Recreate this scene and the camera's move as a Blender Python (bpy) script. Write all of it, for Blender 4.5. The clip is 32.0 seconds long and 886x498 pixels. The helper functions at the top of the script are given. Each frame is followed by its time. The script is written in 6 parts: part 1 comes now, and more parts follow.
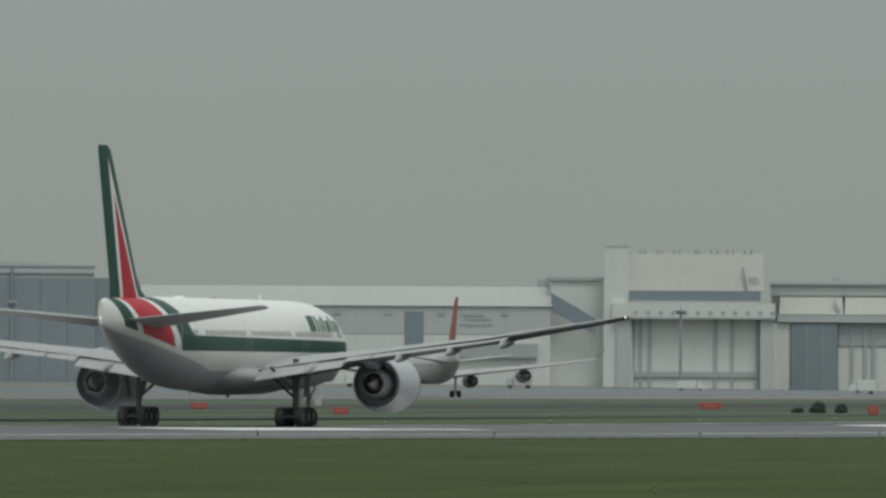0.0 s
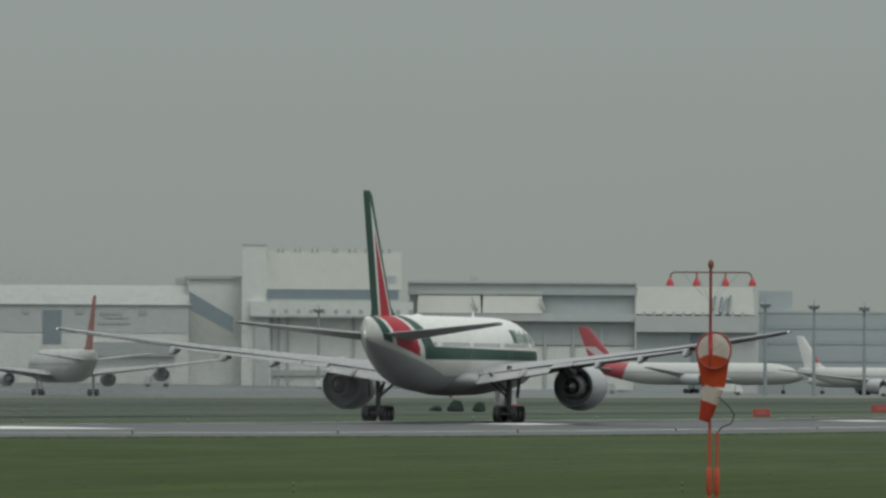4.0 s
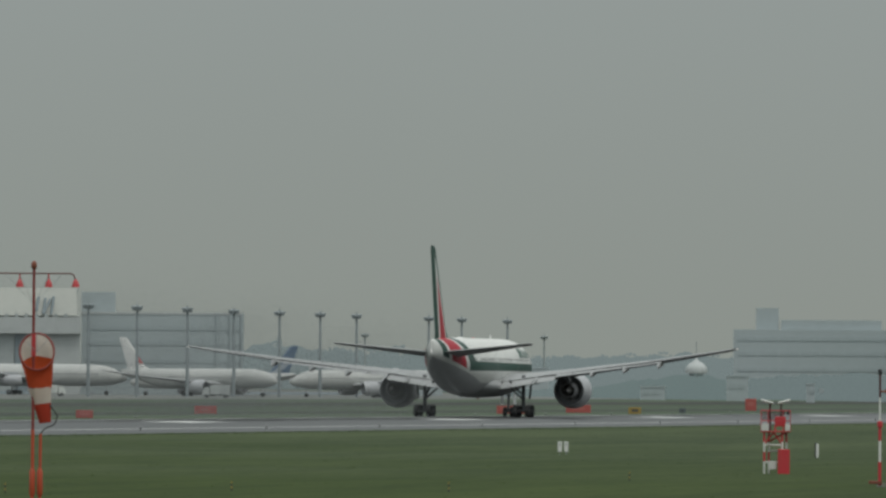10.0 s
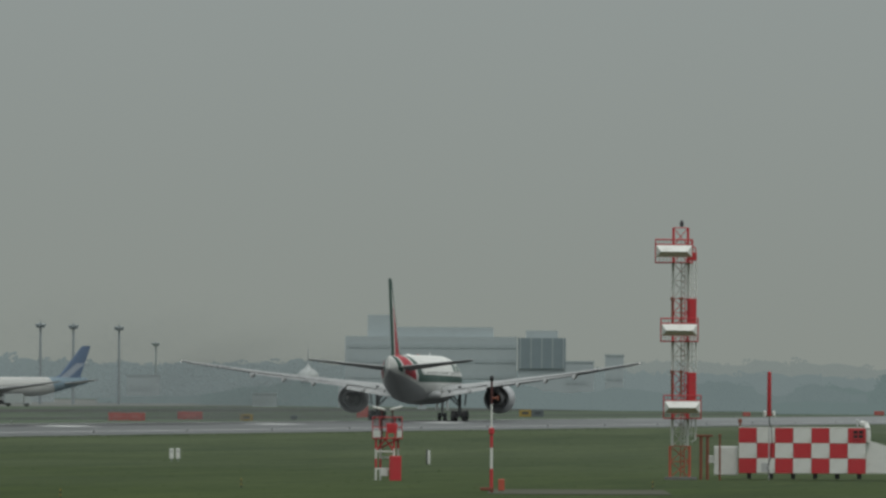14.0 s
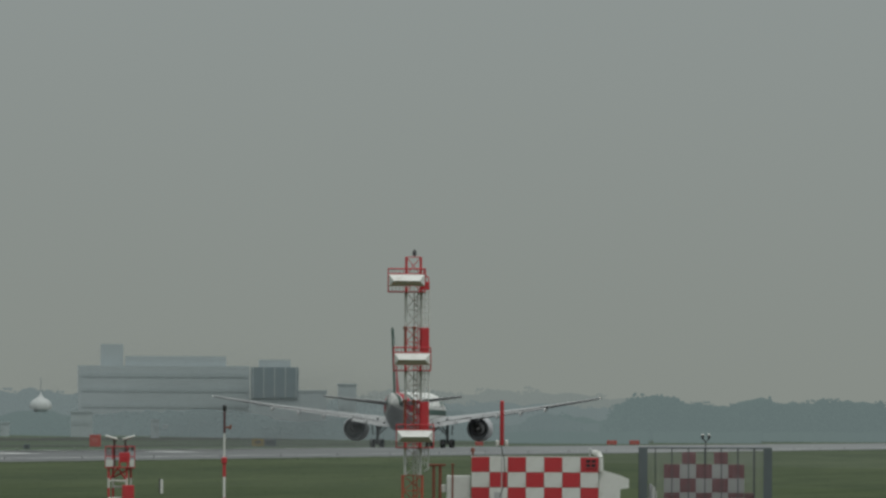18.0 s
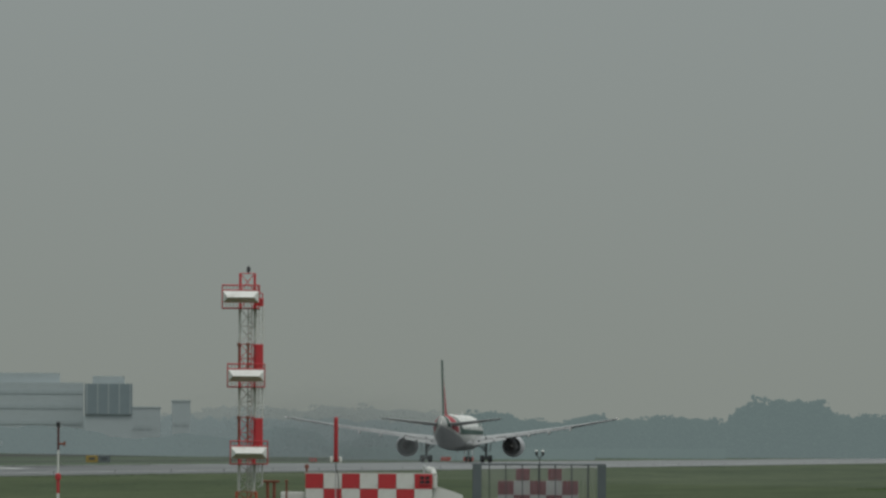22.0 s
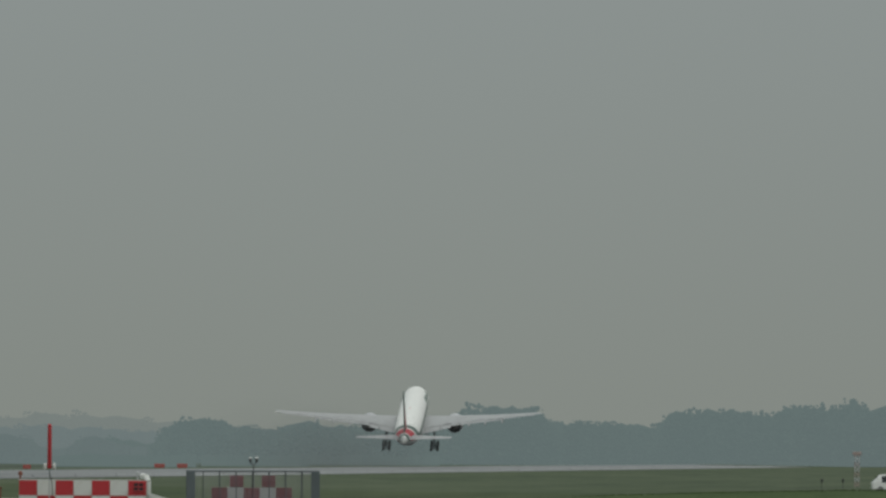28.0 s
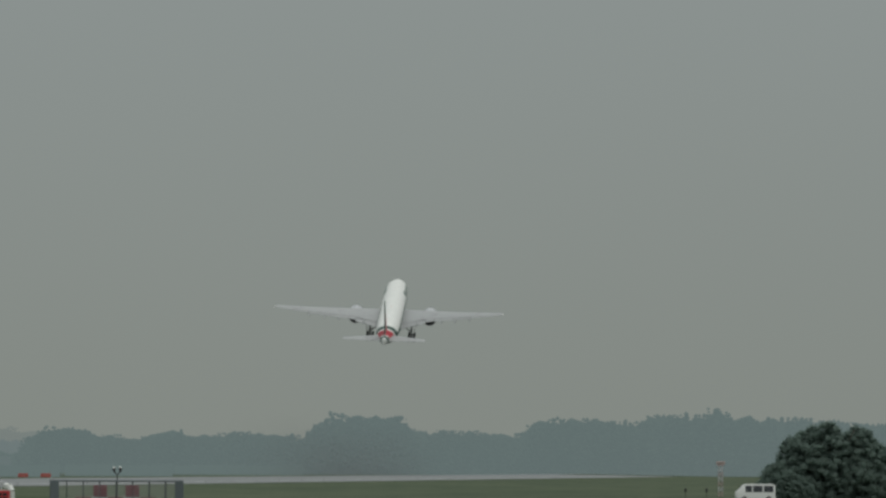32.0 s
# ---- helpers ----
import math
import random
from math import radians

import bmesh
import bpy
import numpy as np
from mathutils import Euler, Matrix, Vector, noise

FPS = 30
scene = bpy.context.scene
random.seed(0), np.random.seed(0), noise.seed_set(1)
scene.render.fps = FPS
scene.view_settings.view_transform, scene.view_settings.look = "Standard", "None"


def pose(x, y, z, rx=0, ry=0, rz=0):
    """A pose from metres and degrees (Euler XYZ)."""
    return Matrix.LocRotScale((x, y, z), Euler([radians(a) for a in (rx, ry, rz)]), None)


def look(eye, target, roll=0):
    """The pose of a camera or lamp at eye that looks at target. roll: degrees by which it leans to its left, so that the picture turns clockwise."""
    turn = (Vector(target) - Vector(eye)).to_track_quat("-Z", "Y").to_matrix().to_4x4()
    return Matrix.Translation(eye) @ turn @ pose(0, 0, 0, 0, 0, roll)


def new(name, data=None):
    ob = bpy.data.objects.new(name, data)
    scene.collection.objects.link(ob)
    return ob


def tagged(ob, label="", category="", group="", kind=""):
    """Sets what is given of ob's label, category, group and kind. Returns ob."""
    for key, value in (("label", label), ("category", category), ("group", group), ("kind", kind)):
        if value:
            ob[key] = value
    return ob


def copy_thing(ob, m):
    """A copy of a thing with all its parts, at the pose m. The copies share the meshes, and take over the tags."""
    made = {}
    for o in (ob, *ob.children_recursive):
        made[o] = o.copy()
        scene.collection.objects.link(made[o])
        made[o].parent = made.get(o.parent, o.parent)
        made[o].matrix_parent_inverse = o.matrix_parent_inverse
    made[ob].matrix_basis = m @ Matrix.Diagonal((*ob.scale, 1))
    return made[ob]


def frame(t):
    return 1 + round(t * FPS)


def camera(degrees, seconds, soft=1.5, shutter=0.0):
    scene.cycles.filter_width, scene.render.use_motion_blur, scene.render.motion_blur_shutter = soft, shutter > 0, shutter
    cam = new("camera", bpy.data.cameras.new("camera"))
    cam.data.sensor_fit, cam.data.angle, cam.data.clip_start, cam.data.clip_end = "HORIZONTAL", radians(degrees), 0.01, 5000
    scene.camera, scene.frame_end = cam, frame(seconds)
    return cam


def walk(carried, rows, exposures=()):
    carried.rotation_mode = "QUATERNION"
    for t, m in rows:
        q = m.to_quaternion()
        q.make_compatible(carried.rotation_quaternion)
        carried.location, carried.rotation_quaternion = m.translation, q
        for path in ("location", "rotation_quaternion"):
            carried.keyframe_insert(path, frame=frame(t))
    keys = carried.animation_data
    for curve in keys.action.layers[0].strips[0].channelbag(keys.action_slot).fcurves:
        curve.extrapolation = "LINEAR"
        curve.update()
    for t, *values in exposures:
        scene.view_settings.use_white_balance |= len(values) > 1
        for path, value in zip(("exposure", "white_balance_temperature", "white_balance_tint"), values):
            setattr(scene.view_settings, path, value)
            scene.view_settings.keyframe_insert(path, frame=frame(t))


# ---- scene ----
EYE = (0.0, 0.0, 3.07)
ROLL = 0.3
CAMERA_ROWS = [
    # seconds, degrees above level, degrees left of the runway's direction
    (0, 0.5896, 13.5353),
    (0.5, 0.5882, 13.2937),
    (1, 0.5891, 13.1472),
    (1.5, 0.5891, 13.1510),
    (2, 0.5927, 13.0791),
    (2.5, 0.5901, 12.9403),
    (4.5, 0.5913, 11.6068),
    (5, 0.5889, 11.3303),
    (5.5, 0.5894, 11.0594),
    (6, 0.5907, 10.7791),
    (6.5, 0.5930, 10.4865),
    (7, 0.5972, 10.2927),
    (7.5, 0.6043, 10.1953),
    (8, 0.6097, 10.0384),
    (8.5, 0.6104, 9.7181),
    (9, 0.6114, 9.5176),
    (9.5, 0.6129, 9.3950),
    (10, 0.6118, 8.9908),
    (10.5, 0.6047, 8.7615),
    (11, 0.6091, 8.6253),
    (11.5, 0.6076, 8.1655),
    (12, 0.6119, 8.0593),
    (12.5, 0.6132, 7.8131),
    (13, 0.6215, 7.6541),
    (13.5, 0.6307, 7.3636),
    (14, 0.6500, 7.2925),
    (14.5, 0.6706, 7.1971),
    (15, 0.6822, 6.9214),
    (15.5, 0.6923, 6.6486),
    (17.5, 0.7460, 6.1160),
    (18, 0.7839, 6.1240),
    (18.5, 0.7826, 6.1275),
    (19, 0.7911, 6.0992),
    (19.5, 0.8032, 6.0624),
    (20, 0.8120, 5.9010),
    (20.5, 0.8358, 5.6544),
    (21, 0.8548, 5.5598),
    (21.5, 0.8592, 5.5033),
    (22, 0.8597, 5.3980),
    (22.5, 0.8621, 5.3596),
    (23, 0.8608, 5.3299),
    (23.5, 0.8608, 5.1139),
    (24, 0.8649, 4.9616),
    (24.5, 0.8671, 4.7840),
    (25, 0.8701, 4.6213),
    (25.5, 0.8727, 4.4230),
    (26, 0.8778, 4.3260),
    (26.5, 0.8813, 4.2097),
    (28.5, 0.9007, 4.1278),
    (29, 0.9046, 4.0697),
    (29.5, 0.9090, 3.9379),
    (30, 0.9171, 3.8232),
    (30.5, 0.9248, 3.8000),
    (31, 0.9286, 3.7191),
    (31.5, 0.9328, 3.5628),
    (32, 0.9411, 3.5502),
]
cam = camera(3.875, 32.0, soft=2.7)
walk(cam, [(t, pose(*EYE, 90 + up, 0, left) @ pose(0, 0, 0, 0, 0, ROLL)) for t, up, left in CAMERA_ROWS],
     exposures=[(0, 0.17), (9, 0.15), (13, 0.10), (19, 0.0), (32, -0.04)])

# ---- light: a bright overcast with a veiled sun high behind the camera ----
SUN_UP, SUN_TURN = 62, 140      # degrees above level; compass turn from the runway's direction, to the right

world = bpy.data.worlds.new("overcast_sky")
scene.world = world
world.use_nodes = True
wn, wl = world.node_tree.nodes, world.node_tree.links
wn.clear()
w_out = wn.new("ShaderNodeOutputWorld")
w_sky = wn.new("ShaderNodeTexSky")
w_sky.sky_type, w_sky.sun_disc = "NISHITA", False
w_sky.sun_elevation, w_sky.sun_rotation = radians(SUN_UP), radians(SUN_TURN)
w_sky.air_density, w_sky.dust_density = 1.0, 6.0
w_clear = wn.new("ShaderNodeBackground")
w_clear.inputs["Strength"].default_value = 0.008
wl.new(w_sky.outputs["Color"], w_clear.inputs["Color"])
# cloud layer: brighter towards the zenith, as under any overcast
w_co = wn.new("ShaderNodeTexCoord")
w_sep = wn.new("ShaderNodeSeparateXYZ")
wl.new(w_co.outputs["Generated"], w_sep.inputs[0])
w_ramp = wn.new("ShaderNodeValToRGB")
w_ramp.color_ramp.interpolation = "LINEAR"
w_ramp.color_ramp.elements[0].position, w_ramp.color_ramp.elements[0].color = 0.0, (0.232, 0.254, 0.230, 1)
w_ramp.color_ramp.elements[1].position, w_ramp.color_ramp.elements[1].color = 1.0, (0.86, 0.92, 0.90, 1)
e = w_ramp.color_ramp.elements.new(0.035)
e.color = (0.258, 0.288, 0.280, 1)
wl.new(w_sep.outputs["Z"], w_ramp.inputs[0])
w_noise = wn.new("ShaderNodeTexNoise")
w_noise.inputs["Scale"].default_value, w_noise.inputs["Detail"].default_value = 9.0, 4.0
w_map = wn.new("ShaderNodeMapRange")
w_map.inputs["To Min"].default_value, w_map.inputs["To Max"].default_value = 0.96, 1.04
wl.new(w_co.outputs["Generated"], w_noise.inputs["Vector"])
wl.new(w_noise.outputs["Fac"], w_map.inputs["Value"])
w_cloud = wn.new("ShaderNodeBackground")
wl.new(w_ramp.outputs["Color"], w_cloud.inputs["Color"])
wl.new(w_map.outputs["Result"], w_cloud.inputs["Strength"])
w_add = wn.new("ShaderNodeAddShader")
wl.new(w_clear.outputs[0], w_add.inputs[0])
wl.new(w_cloud.outputs[0], w_add.inputs[1])
wl.new(w_add.outputs[0], w_out.inputs["Surface"])

sun = new("sun", bpy.data.lights.new("sun", "SUN"))
sun.data.energy, sun.data.angle, sun.data.color = 0.8, radians(20), (1.0, 0.97, 0.90)
sa, sb = radians(SUN_UP), radians(SUN_TURN)
sun.matrix_world = look((0, 0, 0), (-math.sin(sb) * math.cos(sa), -math.cos(sb) * math.cos(sa), -math.sin(sa)))


# ---- plan ----
RUNWAY_X = -222.2       # the runway's centre line, which runs along +y


def spot(bearing, distance, z=0.0):
    """A place by its bearing (degrees left of +y) and its distance from the viewpoint."""
    b = radians(bearing)
    return Vector((-distance * math.sin(b), distance * math.cos(b), z))


def ground_z(x, y=2000.0):
    """Height of the airfield: a crowned runway that dips from its near end, lower meadows on the near side, an apron that rises to the hangars."""
    s = x - RUNWAY_X
    z = float(np.interp(s, [-900, -570, -420, -330, -283, -215, -90, -40, -30, 0, 30, 40, 90, 150, 400], [3.0, 2.9, 1.1, 0.8, 0.45, -0.5, -0.7, -0.5, -0.4, 0.0, -0.4, -0.55, -1.2, -1.45, -1.5]))
    return z + float(np.interp(y, [640, 740, 860, 960], [0.58, 0.40, 0.11, 0.0])) * float(np.interp(s, [-200, -90, 45, 75], [0, 1, 1, 0]))


# ---- materials ----
def material(name, colour, rough=0.6, metal=0.0, vary=0.12, scale=1.0, bump=0.0, fine=20.0, dirt=None, spec=0.5, per_object=0.0):
    """A painted or natural surface: colour varied at two scales, with fine relief."""
    m = bpy.data.materials.new(name)
    m.use_nodes = True
    n, l = m.node_tree.nodes, m.node_tree.links
    b = n["Principled BSDF"]
    b.inputs["Roughness"].default_value, b.inputs["Metallic"].default_value = rough, metal
    b.inputs["Specular IOR Level"].default_value = spec
    co = n.new("ShaderNodeTexCoord")
    big, small = n.new("ShaderNodeTexNoise"), n.new("ShaderNodeTexNoise")
    for t, s in ((big, scale), (small, scale * fine)):
        t.inputs["Scale"].default_value, t.inputs["Detail"].default_value = s, 5.0
        l.new(co.outputs["Object"], t.inputs["Vector"])
    add = n.new("ShaderNodeMath")
    add.operation = "ADD"
    l.new(big.outputs["Fac"], add.inputs[0])
    l.new(small.outputs["Fac"], add.inputs[1])
    ramp = n.new("ShaderNodeMapRange")
    ramp.inputs["From Min"].default_value, ramp.inputs["From Max"].default_value = 0.6, 1.4
    ramp.inputs["To Min"].default_value, ramp.inputs["To Max"].default_value = 1 - vary, 1 + vary
    l.new(add.outputs[0], ramp.inputs["Value"])
    mul = n.new("ShaderNodeVectorMath")
    mul.operation = "SCALE"
    mul.inputs[0].default_value = colour[:3]
    l.new(ramp.outputs["Result"], mul.inputs["Scale"])
    last = mul.outputs[0]
    if dirt:
        mix = n.new("ShaderNodeMix")
        mix.data_type = "RGBA"
        cut = n.new("ShaderNodeMapRange")
        cut.inputs["From Min"].default_value, cut.inputs["From Max"].default_value = 0.5, 0.75
        l.new(big.outputs["Fac"], cut.inputs["Value"])
        l.new(cut.outputs["Result"], mix.inputs["Factor"])
        l.new(last, mix.inputs["A"])
        mix.inputs["B"].default_value = (*dirt, 1)
        last = mix.outputs["Result"]
    if per_object:
        info, hs = n.new("ShaderNodeObjectInfo"), n.new("ShaderNodeMapRange")
        hs.inputs["To Min"].default_value, hs.inputs["To Max"].default_value = 1 - per_object, 1 + per_object
        l.new(info.outputs["Random"], hs.inputs["Value"])
        sc = n.new("ShaderNodeVectorMath")
        sc.operation = "SCALE"
        l.new(last, sc.inputs[0])
        l.new(hs.outputs["Result"], sc.inputs["Scale"])
        last = sc.outputs[0]
    l.new(last, b.inputs["Base Color"])
    if bump:
        bp = n.new("ShaderNodeBump")
        bp.inputs["Strength"].default_value = bump
        l.new(small.outputs["Fac"], bp.inputs["Height"])
        l.new(bp.outputs[0], b.inputs["Normal"])
    return m


class Paint:
    """Sums on a material's node tree, for liveries that follow the shape's own coordinates."""

    def __init__(self, name, rough=0.5):
        self.m = bpy.data.materials.new(name)
        self.m.use_nodes = True
        self.n, self.l = self.m.node_tree.nodes, self.m.node_tree.links
        self.bsdf = self.n["Principled BSDF"]
        self.bsdf.inputs["Roughness"].default_value = rough
        self.bsdf.inputs["Specular IOR Level"].default_value = 0.3
        co, sep = self.n.new("ShaderNodeTexCoord"), self.n.new("ShaderNodeSeparateXYZ")
        self.l.new(co.outputs["Object"], sep.inputs[0])
        self.x, self.y, self.z = sep.outputs
        grime = self.n.new("ShaderNodeTexNoise")
        grime.inputs["Scale"].default_value, grime.inputs["Detail"].default_value = 0.5, 6.0
        self.l.new(co.outputs["Object"], grime.inputs["Vector"])
        self.grime = grime.outputs["Fac"]

    def op(self, what, a, b=0.0, c=0.0):
        k = self.n.new("ShaderNodeMath")
        k.operation = what
        for i, v in enumerate((a, b, c)):
            if isinstance(v, (int, float)):
                k.inputs[i].default_value = v
            else:
                self.l.new(v, k.inputs[i])
        return k.outputs[0]

    def lin(self, a, b, c, d):
        """a*x + b*y + c*z + d"""
        r = self.op("MULTIPLY_ADD", self.x, float(a), float(d))
        r = self.op("MULTIPLY_ADD", self.y, float(b), r)
        return self.op("MULTIPLY_ADD", self.z, float(c), r)

    def above(self, a, b):
        return self.op("GREATER_THAN", a, b)

    def both(self, *v):
        r = v[0]
        for k in v[1:]:
            r = self.op("MULTIPLY", r, k)
        return r

    def over(self, base, mask, colour):
        mix = self.n.new("ShaderNodeMix")
        mix.data_type = "RGBA"
        if isinstance(mask, (int, float)):
            mix.inputs["Factor"].default_value = mask
        else:
            self.l.new(mask, mix.inputs["Factor"])
        for key, v in (("A", base), ("B", colour)):
            if isinstance(v, tuple):
                mix.inputs[key].default_value = (*v, 1)
            else:
                self.l.new(v, mix.inputs[key])
        return mix.outputs["Result"]

    def done(self, colour):
        dull = self.op("MULTIPLY_ADD", self.grime, -0.16, 1.06)
        sc = self.n.new("ShaderNodeVectorMath")
        sc.operation = "SCALE"
        self.l.new(colour, sc.inputs[0])
        self.l.new(dull, sc.inputs["Scale"])
        self.l.new(sc.outputs[0], self.bsdf.inputs["Base Color"])
        return self.m


def plain_glow(name, colour, strength):
    m = bpy.data.materials.new(name)
    m.use_nodes = True
    b = m.node_tree.nodes["Principled BSDF"]
    b.inputs["Base Color"].default_value = (*colour, 1)
    b.inputs["Emission Color"].default_value = (*colour, 1)
    b.inputs["Emission Strength"].default_value = strength
    return m


WHITE = material("white_paint", (0.74, 0.75, 0.74), 0.4, vary=0.06, scale=0.6, dirt=(0.62, 0.62, 0.60))
GREY = material("grey_paint", (0.42, 0.43, 0.44), 0.45, vary=0.08, scale=0.8)
DARK = material("dark_metal", (0.05, 0.05, 0.055), 0.55, metal=0.3, vary=0.2)
BLACK = material("soot_black", (0.03, 0.031, 0.033), 0.8, vary=0.2)
RUBBER = material("dusty_black_rubber", (0.030, 0.031, 0.033), 0.85, vary=0.2, scale=2)
STEEL = material("worn_steel", (0.30, 0.31, 0.32), 0.45, metal=0.6, vary=0.15)
GALV = material("galvanised_steel", (0.32, 0.35, 0.36), 0.6, metal=0.2, vary=0.12)
RED = material("signal_red_paint", (0.50, 0.035, 0.045), 0.5, vary=0.12, scale=1.5, dirt=(0.40, 0.05, 0.05))
ORANGE = material("orange_paint", (0.46, 0.07, 0.03), 0.5, vary=0.12, scale=2.0)
PALE = material("chalky_white_paint", (0.68, 0.69, 0.67), 0.6, vary=0.1, scale=1.5, dirt=(0.52, 0.52, 0.49))
GLASS = material("dark_window_glass", (0.03, 0.035, 0.04), 0.1, vary=0.05)


# ---- mesh helpers ----
def finish(name, bm, mat=None, parent=None, label="", smooth=True, mats=()):
    me = bpy.data.meshes.new(name)
    bmesh.ops.recalc_face_normals(bm, faces=bm.faces)
    bm.to_mesh(me)
    bm.free()
    for m in ([mat] if mat else []) + list(mats):
        me.materials.append(m)
    if smooth:
        me.shade_smooth()
        me.set_sharp_from_angle(angle=radians(38))
    ob = new(name, me)
    if parent:
        ob.parent = parent
    if label:
        ob["label"] = label
    return ob


def part(name, bm, mat, parent, label="", smooth=True):
    return finish(name, bm, mat, parent, label, smooth)


def empty(name, m, label, category, group="", kind=""):
    ob = new(name)
    ob.empty_display_size = 0.5
    ob.matrix_basis = m
    return tagged(ob, label, category, group, kind)


def box(bm, x0, x1, y0, y1, z0, z1, m=None):
    v = [bm.verts.new((x, y, z)) for x in (x0, x1) for y in (y0, y1) for z in (z0, z1)]
    fs = [bm.faces.new([v[i] for i in q]) for q in ((0, 1, 3, 2), (4, 6, 7, 5), (0, 4, 5, 1), (2, 3, 7, 6), (0, 2, 6, 4), (1, 5, 7, 3))]
    if m is not None:
        bmesh.ops.transform(bm, matrix=m, verts=v)
    return fs


def boxed(x0, x1, y0, y1, z0, z1, bevel=0.0, m=None):
    bm = bmesh.new()
    box(bm, x0, x1, y0, y1, z0, z1, m)
    if bevel:
        bmesh.ops.bevel(bm, geom=bm.edges[:], offset=bevel, segments=1, affect="EDGES")
    return bm


def rod(bm, a, b, r, r2=None, n=8):
    """A round bar from a to b."""
    a, b = Vector(a), Vector(b)
    d = b - a
    q = d.to_track_quat("Z", "Y").to_matrix().to_4x4()
    bmesh.ops.create_cone(bm, cap_ends=True, segments=n, radius1=r, radius2=r if r2 is None else r2, depth=d.length,
                          matrix=Matrix.Translation((a + b) / 2) @ q)


def rods(pairs, r, n=8):
    bm = bmesh.new()
    for a, b in pairs:
        rod(bm, a, b, r, n=n)
    return bm


def turned(profile, n=24, axis="Y"):
    """A solid of revolution from (along, radius) pairs; along runs on the axis."""
    bm = bmesh.new()
    rings = []
    for along, r in profile:
        ring = []
        for i in range(n):
            a = 2 * math.pi * i / n
            c, s = r * math.cos(a), r * math.sin(a)
            ring.append(bm.verts.new({"Y": (c, along, s), "X": (along, c, s), "Z": (c, s, along)}[axis]))
        rings.append(ring)
    for p, q in zip(rings, rings[1:]):
        for i in range(n):
            bm.faces.new((p[i], p[(i + 1) % n], q[(i + 1) % n], q[i]))
    return bm


def loft(sections, cap=True):
    bm = bmesh.new()
    rings = [[bm.verts.new(p) for p in s] for s in sections]
    n = len(rings[0])
    for p, q in zip(rings, rings[1:]):
        for i in range(n):
            bm.faces.new((p[i], p[(i + 1) % n], q[(i + 1) % n], q[i]))
    if cap:
        bm.faces.new(rings[0][::-1])
        bm.faces.new(rings[-1])
    return bm


def prism(outline, depth, m=None):
    """A plate: the outline (x, z) drawn out along y by depth."""
    bm = bmesh.new()
    a = [bm.verts.new((x, 0, z)) for x, z in outline]
    b = [bm.verts.new((x, depth, z)) for x, z in outline]
    k = len(a)
    bm.faces.new(a)
    bm.faces.new(b[::-1])
    for i in range(k):
        bm.faces.new((a[i], b[i], b[(i + 1) % k], a[(i + 1) % k]))
    if m is not None:
        bmesh.ops.transform(bm, matrix=m, verts=bm.verts[:])
    return bm


# ---- ground, runway, apron ----
def ground_material(name, dark, light, scale, rough=0.95, bump=0.4, streak=None):
    m = bpy.data.materials.new(name)
    m.use_nodes = True
    n, l = m.node_tree.nodes, m.node_tree.links
    b = n["Principled BSDF"]
    b.inputs["Roughness"].default_value = rough
    b.inputs["Specular IOR Level"].default_value = 0.25
    co, mp = n.new("ShaderNodeTexCoord"), n.new("ShaderNodeMapping")
    mp.inputs["Scale"].default_value = streak or (1, 1, 1)
    l.new(co.outputs["Object"], mp.inputs["Vector"])
    big, mid, small = (n.new("ShaderNodeTexNoise") for _ in range(3))
    for t, s in ((big, scale), (mid, scale * 7), (small, scale * 60)):
        t.inputs["Scale"].default_value, t.inputs["Detail"].default_value = s, 6.0
        l.new(mp.outputs[0], t.inputs["Vector"])
    s1, s2 = n.new("ShaderNodeMath"), n.new("ShaderNodeMath")
    s1.operation = s2.operation = "ADD"
    l.new(big.outputs["Fac"], s1.inputs[0])
    l.new(mid.outputs["Fac"], s1.inputs[1])
    l.new(s1.outputs[0], s2.inputs[0])
    l.new(small.outputs["Fac"], s2.inputs[1])
    rp = n.new("ShaderNodeMapRange")
    rp.inputs["From Min"].default_value, rp.inputs["From Max"].default_value = 1.15, 1.85
    l.new(s2.outputs[0], rp.inputs["Value"])
    mix = n.new("ShaderNodeMix")
    mix.data_type = "RGBA"
    mix.inputs["A"].default_value, mix.inputs["B"].default_value = (*dark, 1), (*light, 1)
    l.new(rp.outputs["Result"], mix.inputs["Factor"])
    l.new(mix.outputs["Result"], b.inputs["Base Color"])
    bp = n.new("ShaderNodeBump")
    bp.inputs["Strength"].default_value, bp.inputs["Distance"].default_value = bump, 0.1
    l.new(small.outputs["Fac"], bp.inputs["Height"])
    l.new(bp.outputs[0], b.inputs["Normal"])
    return m


GRASS = ground_material("meadow_grass", (0.035, 0.052, 0.026), (0.074, 0.094, 0.047), 0.05, streak=(1, 0.08, 1))


